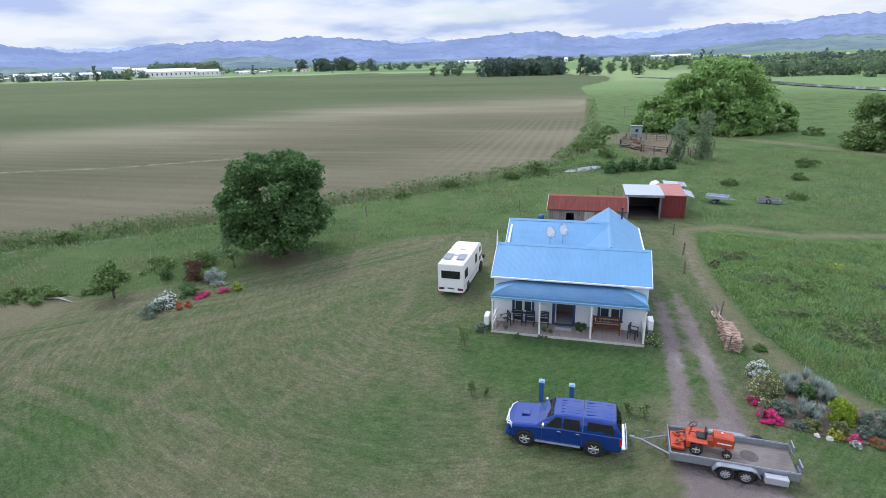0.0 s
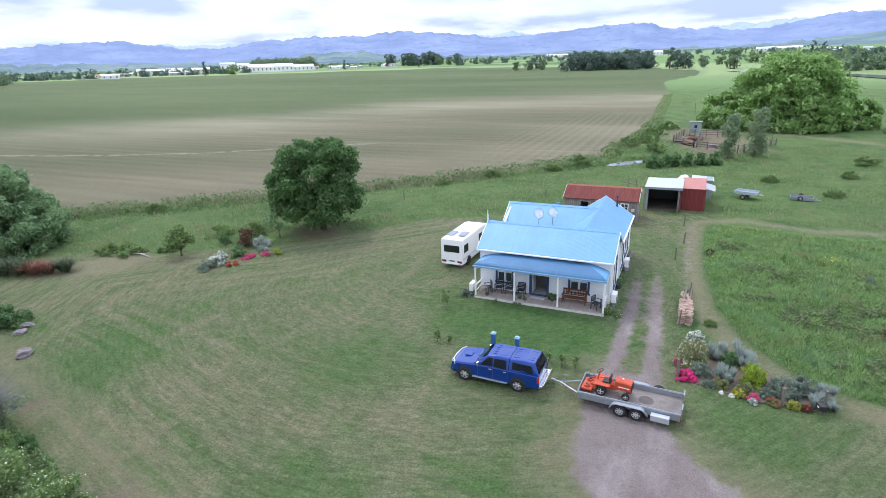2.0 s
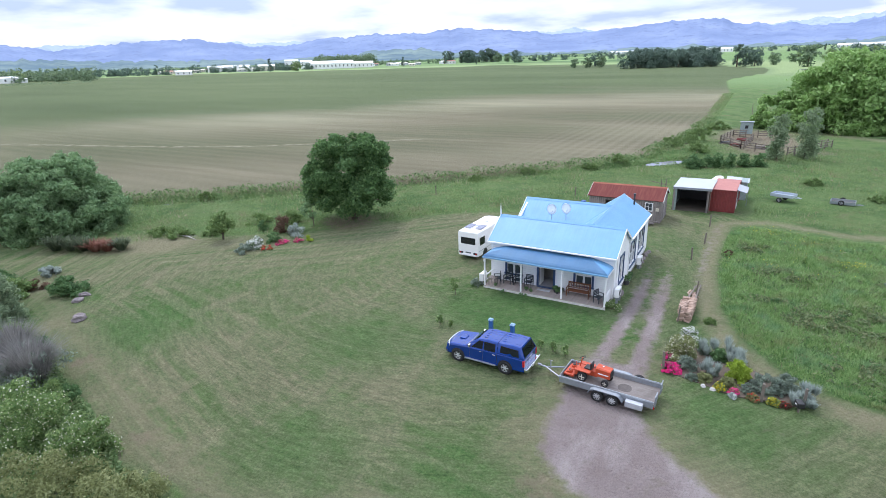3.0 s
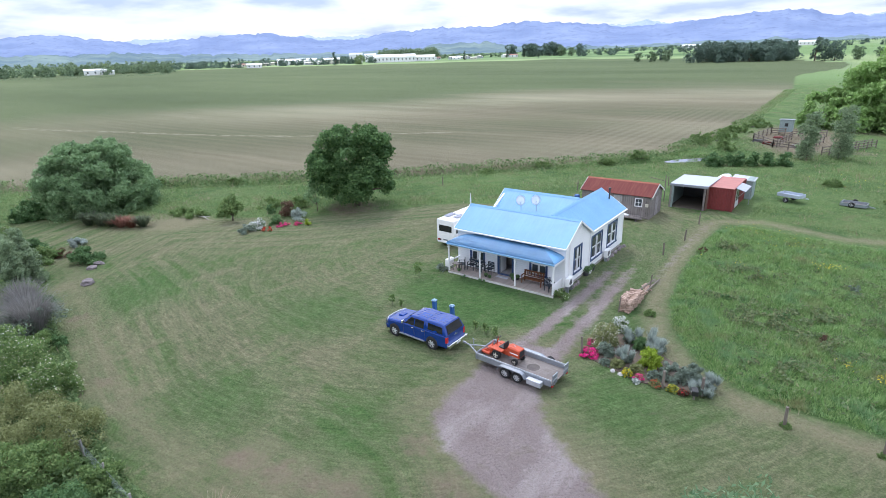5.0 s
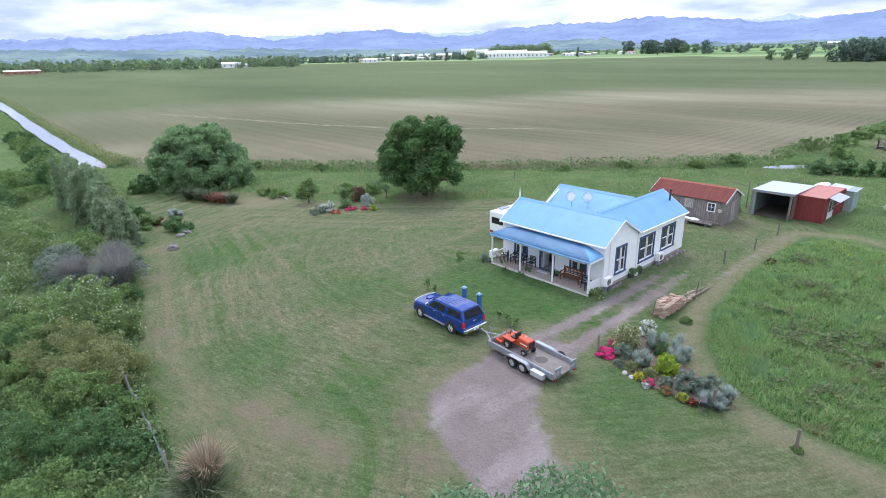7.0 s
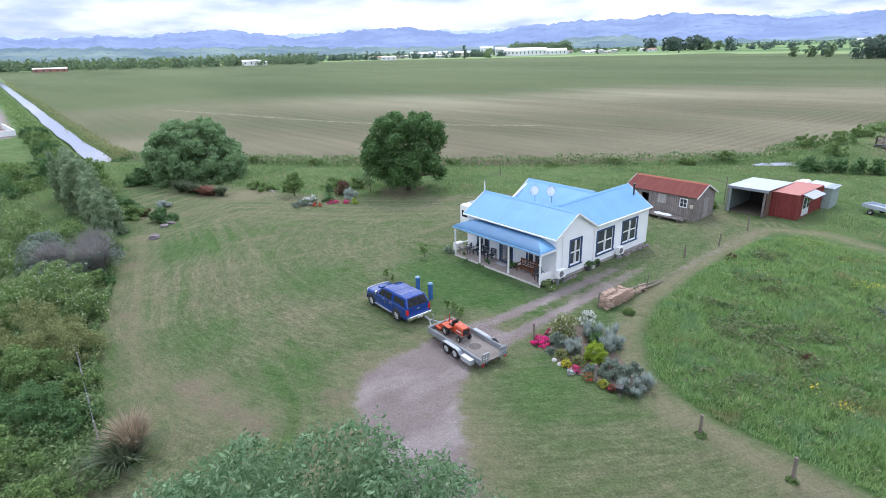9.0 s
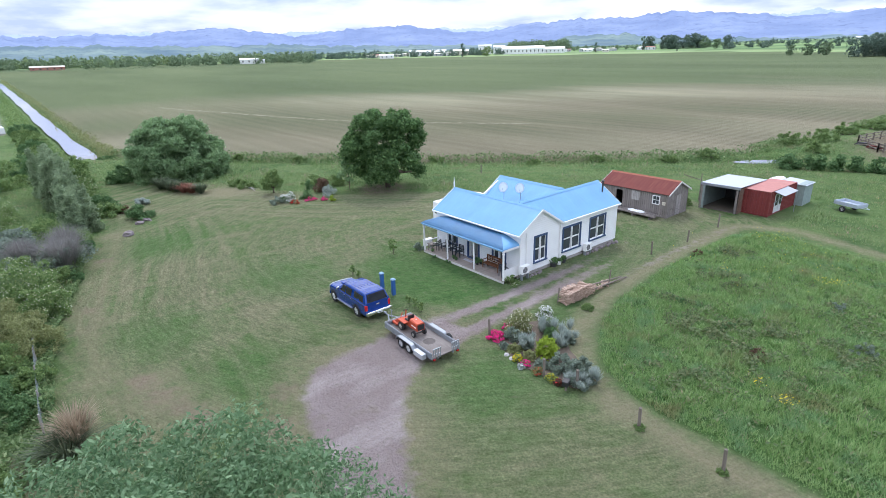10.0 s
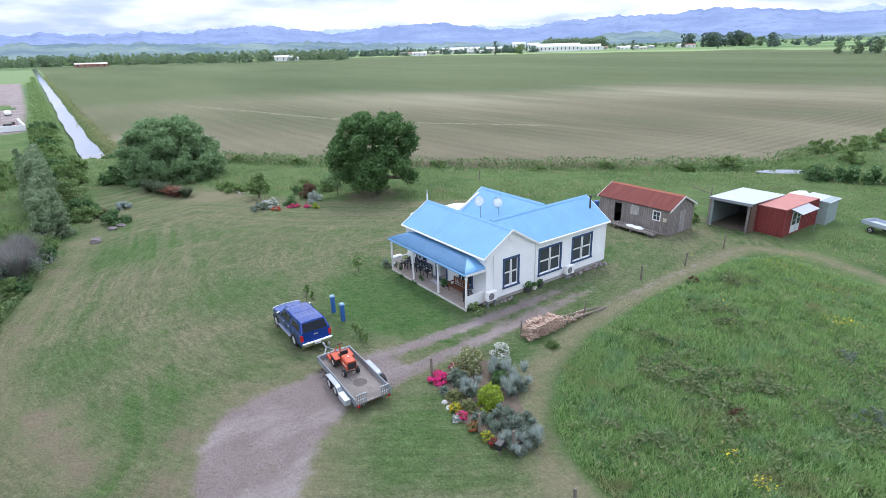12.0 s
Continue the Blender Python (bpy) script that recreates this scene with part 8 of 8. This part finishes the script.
wf_pts = np.concatenate([np.stack([rg.normal(cx, s, k), rg.normal(cy, s, k)], 1) for cx, cy, s, k in ((12.4, 54.1, 1.0, 70), (15.9, 51.6, 1.6, 80), (18.8, 46.7, 0.35, 34), (19.7, 47.0, 0.30, 46), (20.9, 30.8, 0.25, 22), (22.4, 30.1, 0.25, 30), (13.6, 44.0, 0.3, 14), (23, 78, 4, 90), (16, 47, 3, 60))])
wf_p = np.stack([wf_pts[:, 0], wf_pts[:, 1], GZ + rg.uniform(0.32, 0.55, len(wf_pts))], 1)
v, f = leaf_quads(wf_p, np.tile([0, 0, 1.0], (len(wf_p), 1)), 0.075, 1.0, 0.3)
tagged(raw("yellow_wildflowers", v, f, YELLOW_FL), "scattered yellow wildflowers in the meadow", "flowers", kind="stuff")

# the valley beyond -------------------------------------------------------
def at(az, d):
    """A place by its bearing (degrees, turning left from the y axis) and distance."""
    a = radians(az)
    return -d * math.sin(a), d * math.cos(a)


# dark and mid leaves carry painted distance haze: lifted and bluer
FAR_DARK = foliage("far_dark_haze_leaf", (0.088, 0.138, 0.118), (0.138, 0.200, 0.158), (0.195, 0.262, 0.200), 0.05)
FAR_MID = foliage("far_mid_haze_leaf", (0.120, 0.185, 0.115), (0.190, 0.265, 0.155), (0.260, 0.340, 0.205), 0.05)
FAR_LIGHT = foliage("far_light_leaf", (0.160, 0.235, 0.095), (0.230, 0.310, 0.140), (0.300, 0.380, 0.200), 0.05)


def far_tree(name, h, w, mat, label, n=700, leaf=1.0, base=0.05, lobes=18):
    t = tree(name, 0, 0, h, w, mat, label, n, leaf, lobes, h * 0.025, base, 0.36, limbs=5, z0=0, group="trees across the plain")
    t.matrix_basis = pose(0, 6000, -200)
    return t


protos = [far_tree("valley_tree", 14, 13, FAR_DARK, "dark round tree across the plain"), far_tree("valley_tree", 12, 12, FAR_MID, "green round tree across the plain"),
          far_tree("valley_poplar", 24, 7, FAR_DARK, "tall dark poplar across the plain", 600, 1.0), far_tree("valley_tree", 11, 12, FAR_LIGHT, "pale green tree across the plain"),
          far_tree("valley_cypress", 16, 4, FAR_DARK, "narrow dark cypress across the plain", 400, 0.8)]
used = set()


def place(k, az, d, s=1.0):
    x, y = at(az, d)
    m = pose(x, y, gz(x, y) - 0.1, 0, 0, rnd.uniform(0, 360)) @ Matrix.Scale(s, 4)
    if k not in used:
        used.add(k)
        protos[k].matrix_basis = m
        return protos[k]
    ob = copy_thing(protos[k], m)
    ob.scale = (s, s, s)
    return ob


for i in range(38):                              # dense dark grove
    place(0 if i % 4 else 2, rnd.uniform(3.2, 11.2), rnd.uniform(535, 590), rnd.uniform(1.0, 1.35) if i % 4 else 0.75)
for i in range(10):
    place(0, rnd.uniform(2.2, 12.0), rnd.uniform(520, 540), rnd.uniform(0.5, 0.7))
for az, d, k, s in ((16.2, 610, 1, 0.8), (15.0, 600, 1, 0.9), (13.6, 600, 1, 1.0), (14.3, 640, 0, 0.9), (1.6, 520, 2, 0.85), (0.9, 525, 0, 1.2), (0.2, 520, 0, 1.0), (-1.2, 540, 1, 0.9), (-2.4, 600, 1, 0.7), (-3.2, 700, 4, 1.0), (-5.0, 640, 3, 1.0), (-3.9, 492, 1, 1.35),
                   (-9.2, 900, 2, 0.9), (-10.0, 900, 2, 0.8), (-7.0, 760, 1, 1.0), (46.8, 918, 2, 1.0), (44.4, 940, 3, 1.5), (19.2, 1347, 4, 1.1), (24.2, 1110, 1, 1.6), (23.2, 1080, 1, 1.4), (22.4, 1150, 0, 1.7)):
    place(k, az, d, s)
for i in range(12):                              # tall trees in the middle of the plain
    place(2 if i % 2 else 0, rnd.uniform(26.0, 29.6), rnd.uniform(1120, 1180), rnd.uniform(1.05, 1.25) if i % 2 else 1.9)
for i in range(4):
    place(0, rnd.uniform(24.6, 25.4), rnd.uniform(1130, 1160), rnd.uniform(1.7, 2.1))


def woods(name, az0, az1, d0, d1, n, s0, s1, mat, label, rise=0.0):
    """Many far trees, too small to pick apart, as one mesh of leafy crowns on stems."""
    vs, fs, base_i = [], [], 0
    for _ in range(n):
        az = rnd.uniform(az0, az1)
        x, y = at(az, rnd.uniform(d0, d1) + rise * (az - az0))
        s = rnd.uniform(s0, s1)
        w, h = 6.5 * s * rnd.uniform(0.8, 1.25), 12 * s
        cen, rad = lobes_for(w, w, h / 2, 9, size=0.5, widest=0.3)
        p, o = crown_points(cen, rad, 160)
        v, f = leaf_quads(p, o, 1.9 * s ** 0.5, 1.3)
        stem = np.array([[-0.3, 0, -0.5], [0.3, 0, -0.5], [0.2, 0, h * 0.6], [-0.2, 0, h * 0.6]])
        v = np.concatenate([v, stem]) + np.array([x, y, gz(x, y)])
        f = np.concatenate([f, [[len(v) - 4, len(v) - 3, len(v) - 2, len(v) - 1]]])
        vs.append(v); fs.append(f + base_i); base_i += len(v)
    tagged(raw(name, np.concatenate(vs), np.concatenate(fs), mat), label, "trees", kind="stuff")


woods("plantation", 36.8, 42.4, 1290, 1390, 90, 1.7, 2.3, FAR_MID, "pale green plantation behind the town")
woods("west_hedge_trees", 62, 99, 800, 960, 170, 0.9, 1.5, FAR_MID, "pale and mid green trees along the western field edge", 4.0)
woods("west_far_trees", 62, 99, 860, 1020, 60, 0.9, 1.4, FAR_LIGHT, "light green trees on the western plain", 4.0)
woods("town_trees", 43, 66, 1000, 1250, 120, 0.6, 1.2, FAR_DARK, "dark trees round the town")
woods("plain_trees", 20, 40, 1230, 1450, 70, 0.45, 0.9, FAR_MID, "scattered green trees beyond the town")
woods("river_willows", -26, -10, 400, 520, 80, 0.55, 1.0, FAR_MID, "grey-green willows along the river")
woods("orchard_trees", -28, -6, 780, 1050, 90, 0.6, 1.0, FAR_DARK, "dark orchard trees and shelter rows")
woods("centre_trees", -8, 24, 1000, 1700, 90, 0.6, 1.0, FAR_DARK, "dark trees across the middle plain")
woods("east_light_trees", -28, -2, 600, 900, 50, 0.5, 0.9, FAR_LIGHT, "light green trees on the eastern plain")
for i in range(24):
    place(rnd.choice((2, 4)), rnd.uniform(-26, 60), rnd.uniform(900, 1250), rnd.uniform(0.5, 0.9))


def belt(name, az0, az1, d0, d1, h, n, mat, label):
    """A shelter belt: a long band of leaf masses."""
    t_ = rg.random(n)
    az, d = az0 + (az1 - az0) * t_, d0 + (d1 - d0) * t_
    x, y = -d * np.sin(np.radians(az)), d * np.cos(np.radians(az))
    hh = h * (0.75 + 0.25 * np.sin(t_ * 90) * np.sin(t_ * 37))
    z = height(x, y) + hh * rg.uniform(0, 1, n) ** 0.7
    v, f = leaf_quads(np.stack([x + rg.normal(size=n) * 1.5, y + rg.normal(size=n) * 1.5, z], 1), unit(n), h * 0.22, 1.3)
    tagged(raw(name, v, f, mat), label, "trees", kind="stuff")


belt("shelter_belt", -26, -6, 760, 900, 9, 2600, FAR_DARK, "long dark shelter belt across the eastern plain")
belt("shelter_belt", -28, -12, 560, 620, 7, 2600, FAR_DARK, "dark clipped orchard shelter belt")
belt("shelter_belt", 72, 97, 1080, 1250, 9, 3000, FAR_DARK, "long dark shelter belt on the western plain")
belt("shelter_belt", 30, 66, 1500, 1650, 9, 3600, FAR_DARK, "dark line of distant trees")
belt("shelter_belt", -10, 30, 1900, 1800, 10, 3600, FAR_DARK, "dark line of distant trees")
belt("field_hedge", 62, 92, 700, 800, 3, 2600, FAR_MID, "low green hedge at the far field edge")

def bank_growth(name, y0, x0, x1, n, h, mat, label):
    """Scrub along the canal bank."""
    x = x0 + (x1 - x0) * rg.random(n) ** 1.6
    y = y0 + rg.normal(size=n) * 0.9
    hh = h * (0.45 + 0.55 * np.sin(x * 0.21 + 2 * np.sin(x * 0.07)) * np.sin(x * 0.083 + 1)) + 0.15
    z = height(x, y) + hh * rg.random(n)
    v, f = leaf_quads(np.stack([x, y, z], 1), unit(n), 0.24, 1.8)
    tagged(raw(name, v, f, mat), label, "scrub", kind="stuff")


bank_growth("canal_bank_scrub", 20.8, -86, -520, 6000, 0.8, OLIVE_LEAF, "scrubby growth on the field side of the canal")
bank_growth("canal_bank_scrub", 12.6, -86, -520, 9000, 1.1, MID_LEAF, "tall scrub on the near side of the canal")
bank_growth("canal_bank_scrub", 10.2, -86, -420, 6000, 1.3, MID_LEAF, "dark scrub beside the canal")

# town buildings
TONES = [plain("town_white", (0.78, 0.79, 0.80), 0.6), plain("town_cream", (0.60, 0.57, 0.50), 0.7), plain("town_grey", (0.42, 0.44, 0.47), 0.6), plain("town_red", (0.36, 0.16, 0.13), 0.7)]


def far_building(az, d, w, dep, h, wall, roof, label, rz=None, name="town_building"):
    x, y = at(az, d)
    t = thing(name, pose(x, y, gz(x, y), 0, 0, az if rz is None else rz), label, "building", "town across the plain")
    part("wall", box(-w / 2, w / 2, -dep / 2, dep / 2, -0.5, h), wall, t)
    e_ = 0.4
    part("roof", prism([(-dep / 2 - e_, h - 0.05), (dep / 2 + e_, h - 0.05), (0, h + dep * 0.16)], "x", -w / 2 - e_, w / 2 + e_), roof, t)
    for k in range(max(2, int(w / 7))):
        u = -w / 2 + (k + 0.5) * w / max(2, int(w / 7))
        part("window", box(u - 0.9, u + 0.9, -dep / 2 - 0.06, -dep / 2 - 0.01, h * 0.35, h * 0.75), GLASS, t)
    return t


far_building(40.9, 1060, 78, 30, 9, TONES[0], TONES[0], "long white factory hall across the plain")
far_building(38.2, 1080, 52, 26, 7, TONES[0], TONES[1], "long white warehouse across the plain")
far_building(50.6, 1120, 74, 26, 7, TONES[0], TONES[0], "low white industrial shed across the plain")
far_building(44.8, 1130, 26, 20, 15, TONES[0], TONES[2], "tall white mill building across the plain")
far_building(43.4, 1150, 22, 18, 13, TONES[0], TONES[0], "white processing tower block across the plain")
far_building(47.2, 1090, 30, 18, 8, TONES[1], TONES[0], "cream warehouse across the plain")
far_building(54.6, 960, 24, 12, 5, TONES[0], TONES[0], "white farm shed at the far field edge")
far_building(68.0, 860, 26, 12, 6, TONES[0], TONES[0], "white gabled farmhouse across the field")
far_building(67.0, 870, 14, 9, 4, TONES[0], TONES[2], "white farm shed across the field")
far_building(84.6, 830, 36, 10, 4, TONES[3], TONES[1], "long low brown shed beyond the canal")
far_building(4.0, 1500, 60, 20, 7, TONES[0], TONES[0], "far white packhouse on the plain")
far_building(12.5, 1750, 70, 20, 6, TONES[0], TONES[0], "far white sheds on the plain")
far_building(-6.5, 1500, 90, 20, 6, TONES[0], TONES[0], "far white glasshouses on the plain")
for i in range(34):
    az = rnd.uniform(26, 58)
    far_building(az, rnd.uniform(1040, 1230), rnd.uniform(9, 18), rnd.uniform(8, 11), rnd.uniform(3.2, 5), rnd.choice(TONES[:3]), rnd.choice(TONES), "small town house with a pale roof", az + rnd.choice((0, 30, 70)), "town_house")
for i in range(9):
    far_building(rnd.uniform(-22, -8), rnd.uniform(900, 1300), rnd.uniform(12, 30), 10, 4.5, TONES[0], rnd.choice(TONES[:3]), "white farm building beyond the orchards", name="farm_building")

# yard beyond the canal: concrete bay with scrap, a parked car, a gravel road
bay = thing("concrete_bay", pose(-152, 2.0, gz(-152, 2.0), 0, 0, 4), "concrete-walled bay full of scrap beyond the canal", "storage bay")
part("floor_slab", box(-11, 11, -7, 5, -0.3, 0.05), CONCRETE, bay)
part("bay_wall", join(box(-11, 11, 4.6, 5, 0.05, 1.4), box(10.6, 11, -7, 4.6, 0.05, 1.4)), TONES[0], bay)
for i in range(26):
    x, y, s = rnd.uniform(-9, 9), rnd.uniform(-5.5, 3.6), rnd.uniform(0.5, 1.1)
    part("scrap_piece", box(x - s, x + s, y - s * 0.6, y + s * 0.6, 0.05, 0.05 + s * rnd.uniform(0.5, 1.2), 0.05), rnd.choice((STEEL_DARK, GALV, TONES[3], TONES[2])), bay)
far_car = thing("parked_car", pose(-190, 3.2, gz(-190, 3.2), 0, 0, 5), "pale parked car on the far gravel road", "car")
part("body", loft([[(x, y, z) for y, z in ((-0.85, 0.3), (0.85, 0.3), (0.85, zt * 0.75), (0.7, zt), (-0.7, zt), (-0.85, zt * 0.75))] for x, zt in ((-2.1, 0.8), (-1.2, 0.95), (-0.6, 1.42), (0.9, 1.42), (1.7, 0.95), (2.1, 0.8))]), TONES[0], far_car)
for s in (-1, 1):
    for x in (-1.3, 1.3):
        part("wheel", tube((x, s * 0.7, 0.3), (x, s * 0.88, 0.3), 0.3, 0.3, 12), RUBBER, far_car)

# hills
def hills(name, d, depth, profile, rough, mat, label, az0=-70, az1=150, n=1100):
    """A range: a ridge line by bearing, with spurs and gullies down to the plain."""
    az = np.linspace(az0, az1, n)
    pa, pe = np.array([p[0] for p in profile]), np.array([p[1] for p in profile])
    el = np.interp(az, pa, pe)
    k = np.ones(7) / 7
    el = np.convolve(np.pad(el, 3, "edge"), k, "valid")
    el = el + rough * np.array([0.5 * noise.noise(Vector((a_ * 0.55, d, 1))) + 0.3 * noise.noise(Vector((a_ * 1.6, d, 5))) + 0.22 * noise.noise(Vector((a_ * 3.6, d, 9))) + 0.10 * noise.noise(Vector((a_ * 11, d, 4))) for a_ in az])
    for a_, f_, ph in ((0.06, 0.9, 0.3), (0.03, 5.1, 2.0)):
        el = el + rough * a_ * np.sin(az * f_ + ph + 1.7 * np.sin(az * f_ * 0.37))
    rows, m = [], 16
    for j in range(m):
        t = j / (m - 1)
        r = d - depth * (1 - t)
        spur = np.array([noise.noise(Vector((a_ * 0.35, t * 1.6, d * 0.01))) + 0.5 * noise.noise(Vector((a_ * 0.9, t * 3.2, 3.0))) for a_ in az])
        hgt = (16 + d * np.tan(np.radians(el))) * (t ** 1.25) * (1 + 0.09 * spur * math.sin(math.pi * t)) + (1 - t) * (0.0115 * r - 8)
        rows.append(np.stack([-r * np.sin(np.radians(az)), r * np.cos(np.radians(az)), hgt], 1))
    v = np.concatenate(rows)
    ii_ = np.arange(m * n).reshape(m, n)
    q = np.stack([ii_[:-1, :-1], ii_[:-1, 1:], ii_[1:, 1:], ii_[1:, :-1]], -1).reshape(-1, 4)
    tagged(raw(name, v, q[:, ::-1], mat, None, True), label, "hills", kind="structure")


# Distance haze is painted as a bluish base colour plus a faint glow.
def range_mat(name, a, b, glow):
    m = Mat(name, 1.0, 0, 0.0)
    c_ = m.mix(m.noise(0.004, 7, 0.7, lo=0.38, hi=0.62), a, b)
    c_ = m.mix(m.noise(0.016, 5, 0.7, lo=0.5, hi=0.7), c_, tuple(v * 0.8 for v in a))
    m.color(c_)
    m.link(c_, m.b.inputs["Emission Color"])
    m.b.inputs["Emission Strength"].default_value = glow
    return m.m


RIDGE = [(-70, 2.6), (-40, 3.0), (-26, 2.9), (-22, 2.95), (-18.8, 3.0), (-15, 2.4), (-11.5, 2.8), (-8.8, 2.55), (-4.6, 1.75), (-2, 2.0), (0.5, 2.05), (5.4, 2.85), (10.3, 2.65), (14.3, 2.3), (17, 2.2), (19.9, 2.2), (22.6, 2.6), (26, 2.95), (29, 2.95), (31.8, 2.7),
         (37, 2.75), (42, 2.42), (45.2, 1.9), (49.5, 2.1), (53, 2.62), (55, 2.66), (61, 2.28), (64, 1.85), (66.8, 2.3), (70, 2.72), (75.6, 2.5), (77.6, 2.12), (80.3, 2.36), (83.4, 2.05), (87, 2.2), (91, 2.15), (120, 2.4), (150, 2.5)]
FAR_RIDGE = [(-70, 2.0), (-24, 2.2), (-14, 2.75), (-7, 2.5), (-3, 2.35), (4, 1.9), (12, 2.2), (17.5, 2.55), (22, 2.2), (34, 2.0), (47, 2.25), (50, 2.3), (58, 2.2), (63.5, 2.3), (68, 2.0), (78, 2.4), (84, 2.15), (89, 2.25), (110, 2.0), (150, 2.0)]
# the further the range, the paler its painted haze and the stronger its glow
hills("backdrop_far_range", 4750, 700, FAR_RIDGE, 0.42, range_mat("far_range_haze", (0.31, 0.37, 0.53), (0.34, 0.40, 0.56), 0.16), "distant mountain range with pale blue haze in its colour")
hills("backdrop_range", 4300, 1300, RIDGE, 0.48, range_mat("hazed_forest_range", (0.168, 0.216, 0.350), (0.232, 0.284, 0.425), 0.12), "forested mountain range with blue haze in its colour")
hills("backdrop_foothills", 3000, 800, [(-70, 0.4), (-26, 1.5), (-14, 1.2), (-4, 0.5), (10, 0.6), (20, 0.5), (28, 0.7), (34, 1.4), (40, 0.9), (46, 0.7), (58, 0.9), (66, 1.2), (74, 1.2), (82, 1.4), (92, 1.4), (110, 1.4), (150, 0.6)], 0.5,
      range_mat("hazed_pasture_foothills", (0.115, 0.165, 0.205), (0.215, 0.275, 0.260), 0.10), "hazy green and blue foothills")
